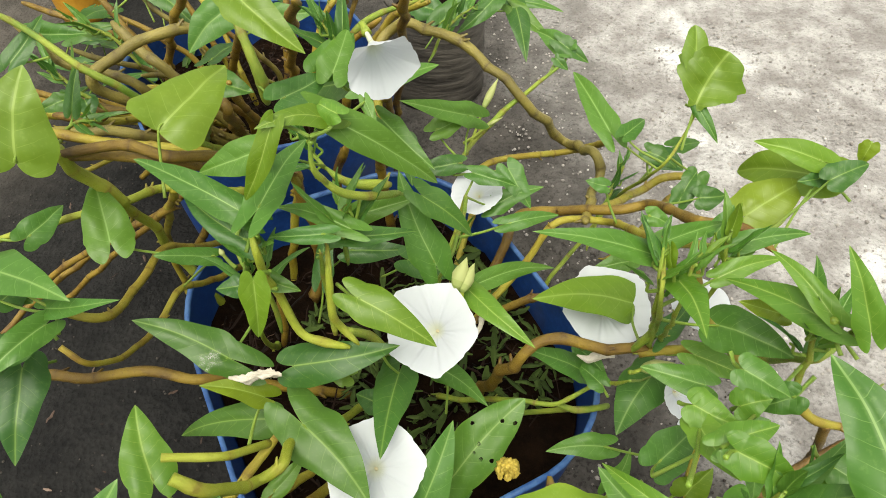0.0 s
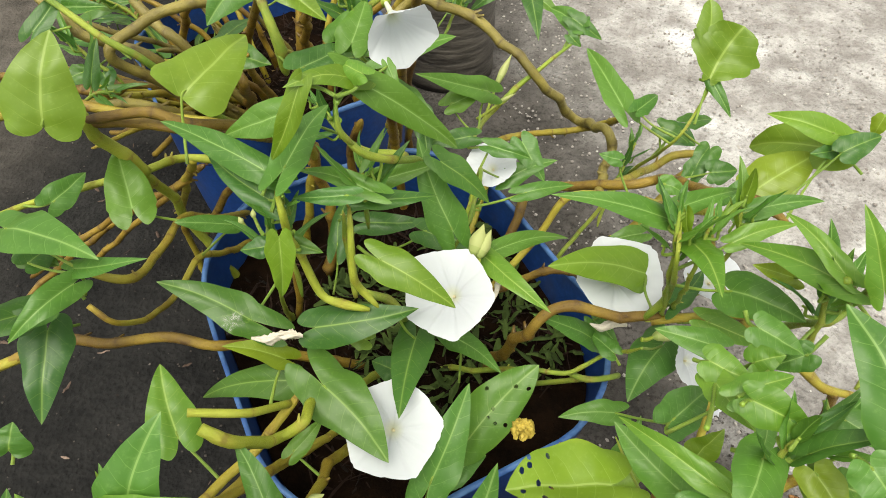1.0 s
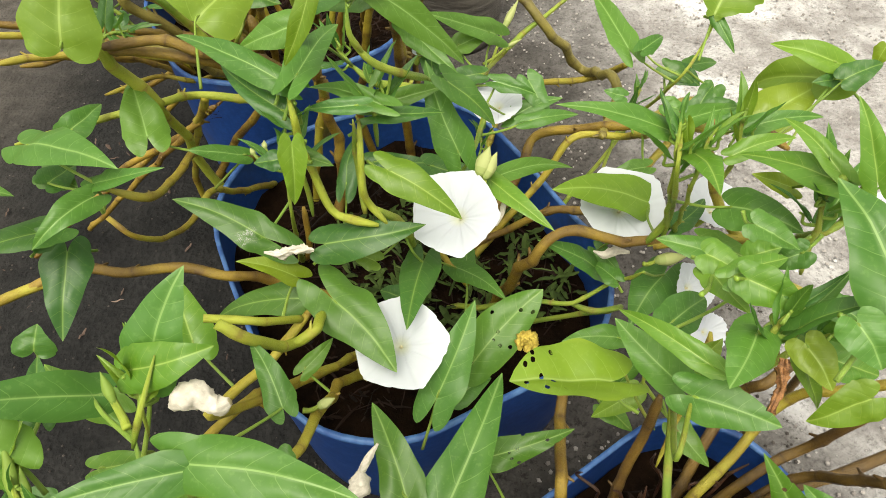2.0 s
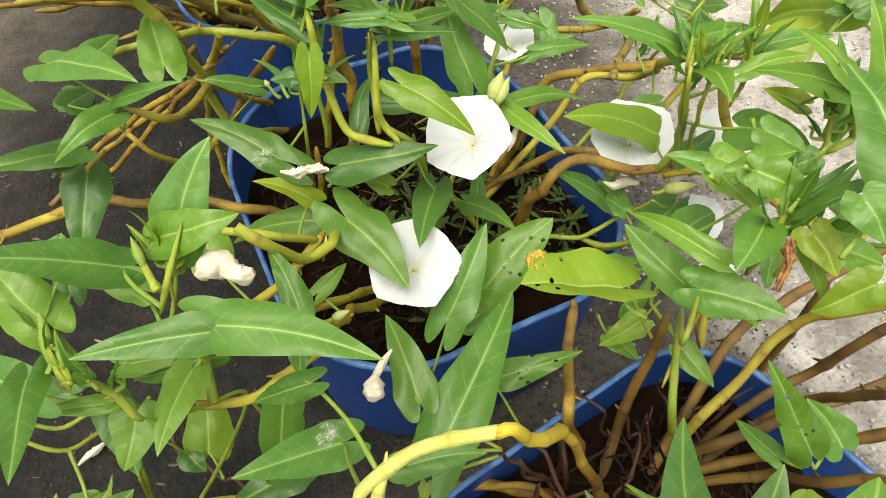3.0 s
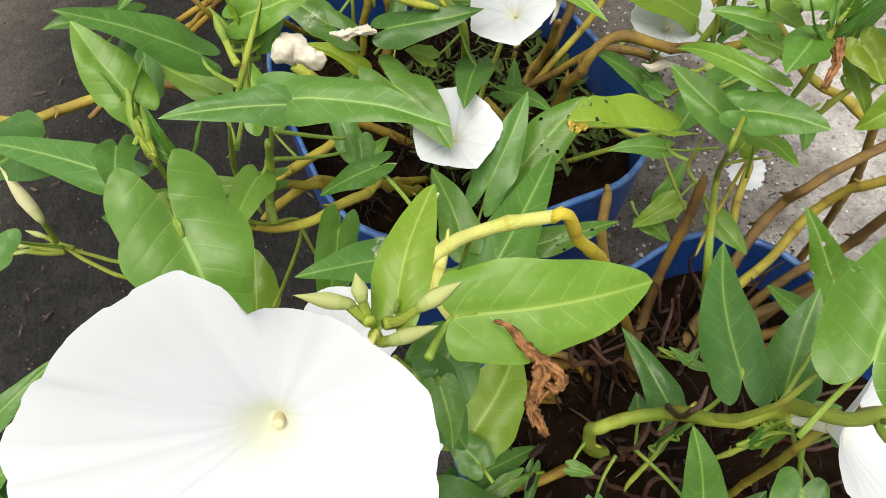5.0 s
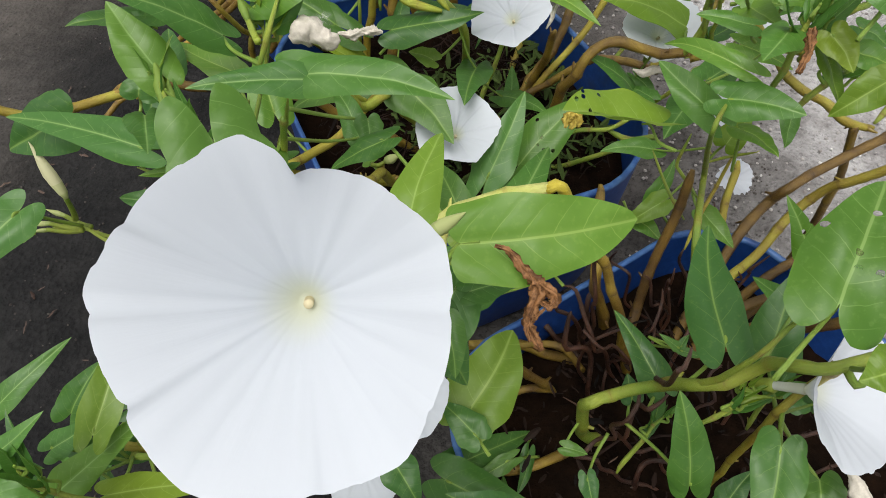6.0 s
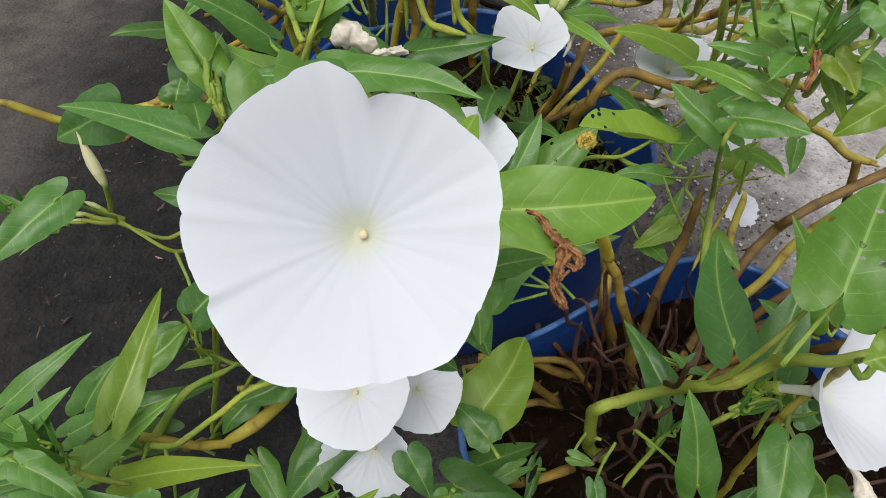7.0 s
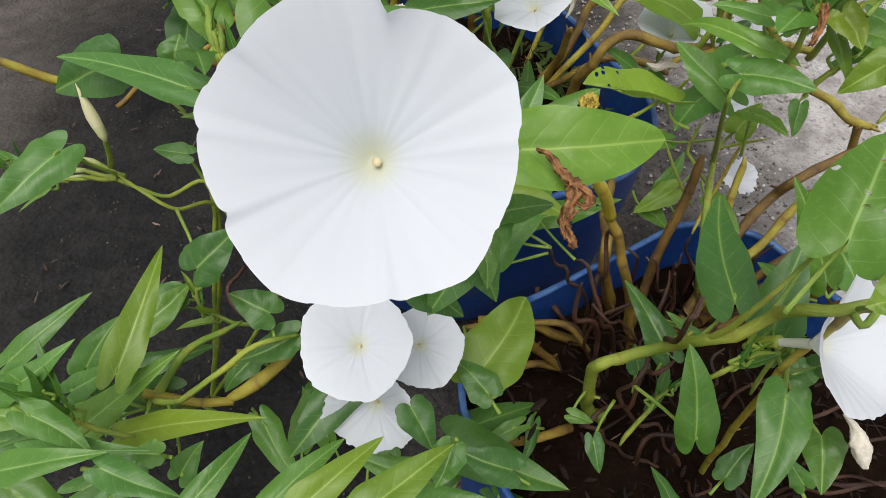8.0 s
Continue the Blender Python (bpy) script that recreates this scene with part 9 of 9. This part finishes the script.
FALLEN = scrap_material("fallen_bits", (0.040, 0.024, 0.018), (0.120, 0.085, 0.068), (0.30, 0.22, 0.18))
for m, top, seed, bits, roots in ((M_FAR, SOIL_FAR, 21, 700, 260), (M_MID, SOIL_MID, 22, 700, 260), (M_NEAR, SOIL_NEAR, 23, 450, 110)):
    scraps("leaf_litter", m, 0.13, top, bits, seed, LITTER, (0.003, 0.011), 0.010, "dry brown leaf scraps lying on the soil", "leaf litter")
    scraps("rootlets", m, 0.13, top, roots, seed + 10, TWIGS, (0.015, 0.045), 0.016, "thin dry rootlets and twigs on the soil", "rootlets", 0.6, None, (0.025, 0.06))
scraps("weed_seedlings", M_MID @ Matrix.Translation((0.04, -0.02, 0)), 0.100, SOIL_MID + 0.006, 420, 41, SEEDLING, (0.010, 0.024), 0.014, "small dull green weeds sprouting from the soil", "weeds", 0.9)
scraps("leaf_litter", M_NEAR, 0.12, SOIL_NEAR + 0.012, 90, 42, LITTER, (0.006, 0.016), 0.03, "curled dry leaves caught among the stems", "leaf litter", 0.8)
scraps("fallen_bits", None, 0, 0.0, 110, 43, FALLEN, (0.004, 0.014), 0, "small fallen scraps on the dark ground", "debris", 0.2, ((-0.60, -0.12), (-0.2, 0.7)))


def grit(name, box, count, seed, size, mat, label):
    rng = random.Random(seed)
    verts, faces = [], []
    for _ in range(count):
        p = Vector((rng.uniform(*box[0]), rng.uniform(*box[1]), -0.003))
        r = rng.uniform(*size)
        base = len(verts)
        a0 = rng.uniform(0, 6)
        for z, s in ((0.0, 0.9), (0.5, 1.0), (0.9, 0.5)):
            for k in range(5):
                a = a0 + math.tau * k / 5
                q = r * s * rng.uniform(0.7, 1.2)
                verts.append((p.x + q * math.cos(a), p.y + q * math.sin(a), p.z + r * z * 1.2))
        for j in range(2):
            for k in range(5):
                faces.append((base + 5 * j + k, base + 5 * j + (k + 1) % 5, base + 5 * j + 5 + (k + 1) % 5, base + 5 * j + 5 + k))
        faces.append(tuple(base + 10 + k for k in range(5)))
    me = bpy.data.meshes.new(name)
    me.from_pydata(verts, [], faces)
    me.materials.append(mat)
    return tagged(new(name, me), label, "gravel", kind="stuff")


STONE = scrap_material("grit_stone", (0.20, 0.18, 0.17), (0.38, 0.355, 0.335), (0.66, 0.64, 0.62))
STONE_DARK = scrap_material("grit_dark", (0.035, 0.030, 0.027), (0.085, 0.074, 0.066), (0.20, 0.18, 0.165))
grit("gravel", ((0.08, 0.75), (0.05, 1.1)), 2600, 51, (0.0007, 0.0028), STONE, "pale grit loose on the concrete")
grit("gravel", ((0.05, 0.35), (0.05, 0.55)), 1300, 52, (0.0007, 0.0020), STONE_DARK, "dark grit loose on the concrete")
grit("gravel", ((-0.75, 0.0), (-0.3, 0.8)), 1600, 53, (0.0006, 0.0016), STONE_DARK, "dark grit on the darker ground")


# ---- behind: a dark plastic grow bag and an orange pot ----
def round_pot(name, place, r0, r1, height, mat, label, category, crumple=0.0, seed=1):
    ob = thing(name, place, label, category)
    rng = random.Random(seed)
    bm = bmesh.new()
    n = 40
    rings = []
    prof = [(r0 * 0.97, 0.0), (r0, 0.01)] + [(r0 + (r1 - r0) * k / 8, height * k / 8) for k in range(1, 9)] + [(r1 - 0.003, height), (r0 + (r1 - r0) * 0.7 - 0.004, height * 0.7)]
    for r, z in prof:
        ring = []
        for k in range(n):
            a = math.tau * k / n
            q = r * (1 + crumple * (0.6 * noise.noise(Vector((math.cos(a) * 2, math.sin(a) * 2, z * 30 + seed))) + 0.4 * math.sin(z * 160 + 3 * math.sin(a * 2 + seed))))
            ring.append(bm.verts.new(Vector(place) + Vector((q * math.cos(a), q * math.sin(a), z))))
        rings.append(ring)
    for j in range(len(rings) - 1):
        for k in range(n):
            bm.faces.new((rings[j][k], rings[j][(k + 1) % n], rings[j + 1][(k + 1) % n], rings[j + 1][k]))
    bm.faces.new(rings[0][::-1])
    part("wall", bm, mat, ob)
    bm = bmesh.new()
    ring = [bm.verts.new(Vector(place) + Vector(((r0 + (r1 - r0) * 0.78 - 0.004) * math.cos(math.tau * k / n), (r0 + (r1 - r0) * 0.78 - 0.004) * math.sin(math.tau * k / n), height * 0.78))) for k in range(n)]
    bm.faces.new(ring)
    tagged(part("soil", bm, SOIL, None), "dark soil filling a pot", "soil", kind="stuff")
    return ob


def plain_plastic(name, a, b2, rough):
    m, t, b = material(name, rough, 0.5)
    col = blend(t, smooth(t, grain(t, coords(t), 40.0, 5.0), 0.35, 0.7), a, b2)
    t.links.new(col, b.inputs["Base Color"])
    bump(t, b, grain(t, coords(t), 60.0, 4.0), 0.4, 0.004)
    return m


def bag_material():
    m, t, b = material("grey_plastic_film", 0.45, 0.4)
    squash = node(t, "ShaderNodeMapping")
    squash.inputs["Scale"].default_value = (1.0, 1.0, 6.0)
    t.links.new(coords(t), squash.inputs[0])
    crease = grain(t, squash.outputs[0], 14.0, 6.0, 0.7)
    col = blend(t, smooth(t, crease, 0.35, 0.62), (0.030, 0.026, 0.022), (0.095, 0.084, 0.072))
    t.links.new(col, b.inputs["Base Color"])
    bump(t, b, crease, 0.8, 0.006)
    return m


BAG = bag_material()
ORANGE = plain_plastic("orange_plastic", (0.42, 0.20, 0.02), (0.52, 0.27, 0.03), 0.4)
grow_bag = round_pot("grow_bag", (-0.012, 0.885, 0.0), 0.078, 0.072, 0.16, BAG, "dark grey crumpled plastic grow bag on concrete", "grow bag", 0.05, 3)
part("rolled_edge", tube([(-0.012 + 0.0745 * math.cos(a), 0.885 + 0.0745 * math.sin(a), 0.160 + 0.003 * math.sin(5 * a)) for a in (math.tau * k / 24 for k in range(25))], 0.0045, 0.0045, 6, 2), BAG, grow_bag)
plant_pot = round_pot("plant_pot", (-0.67, 1.09, 0.0), 0.042, 0.052, 0.17, ORANGE, "orange plastic plant pot behind the blue tub", "pot", 0.0, 5)
part("rim", tube([(-0.67 + 0.053 * math.cos(a), 1.09 + 0.053 * math.sin(a), 0.166) for a in (math.tau * k / 24 for k in range(25))], 0.004, 0.004, 6, 2), ORANGE, plant_pot)
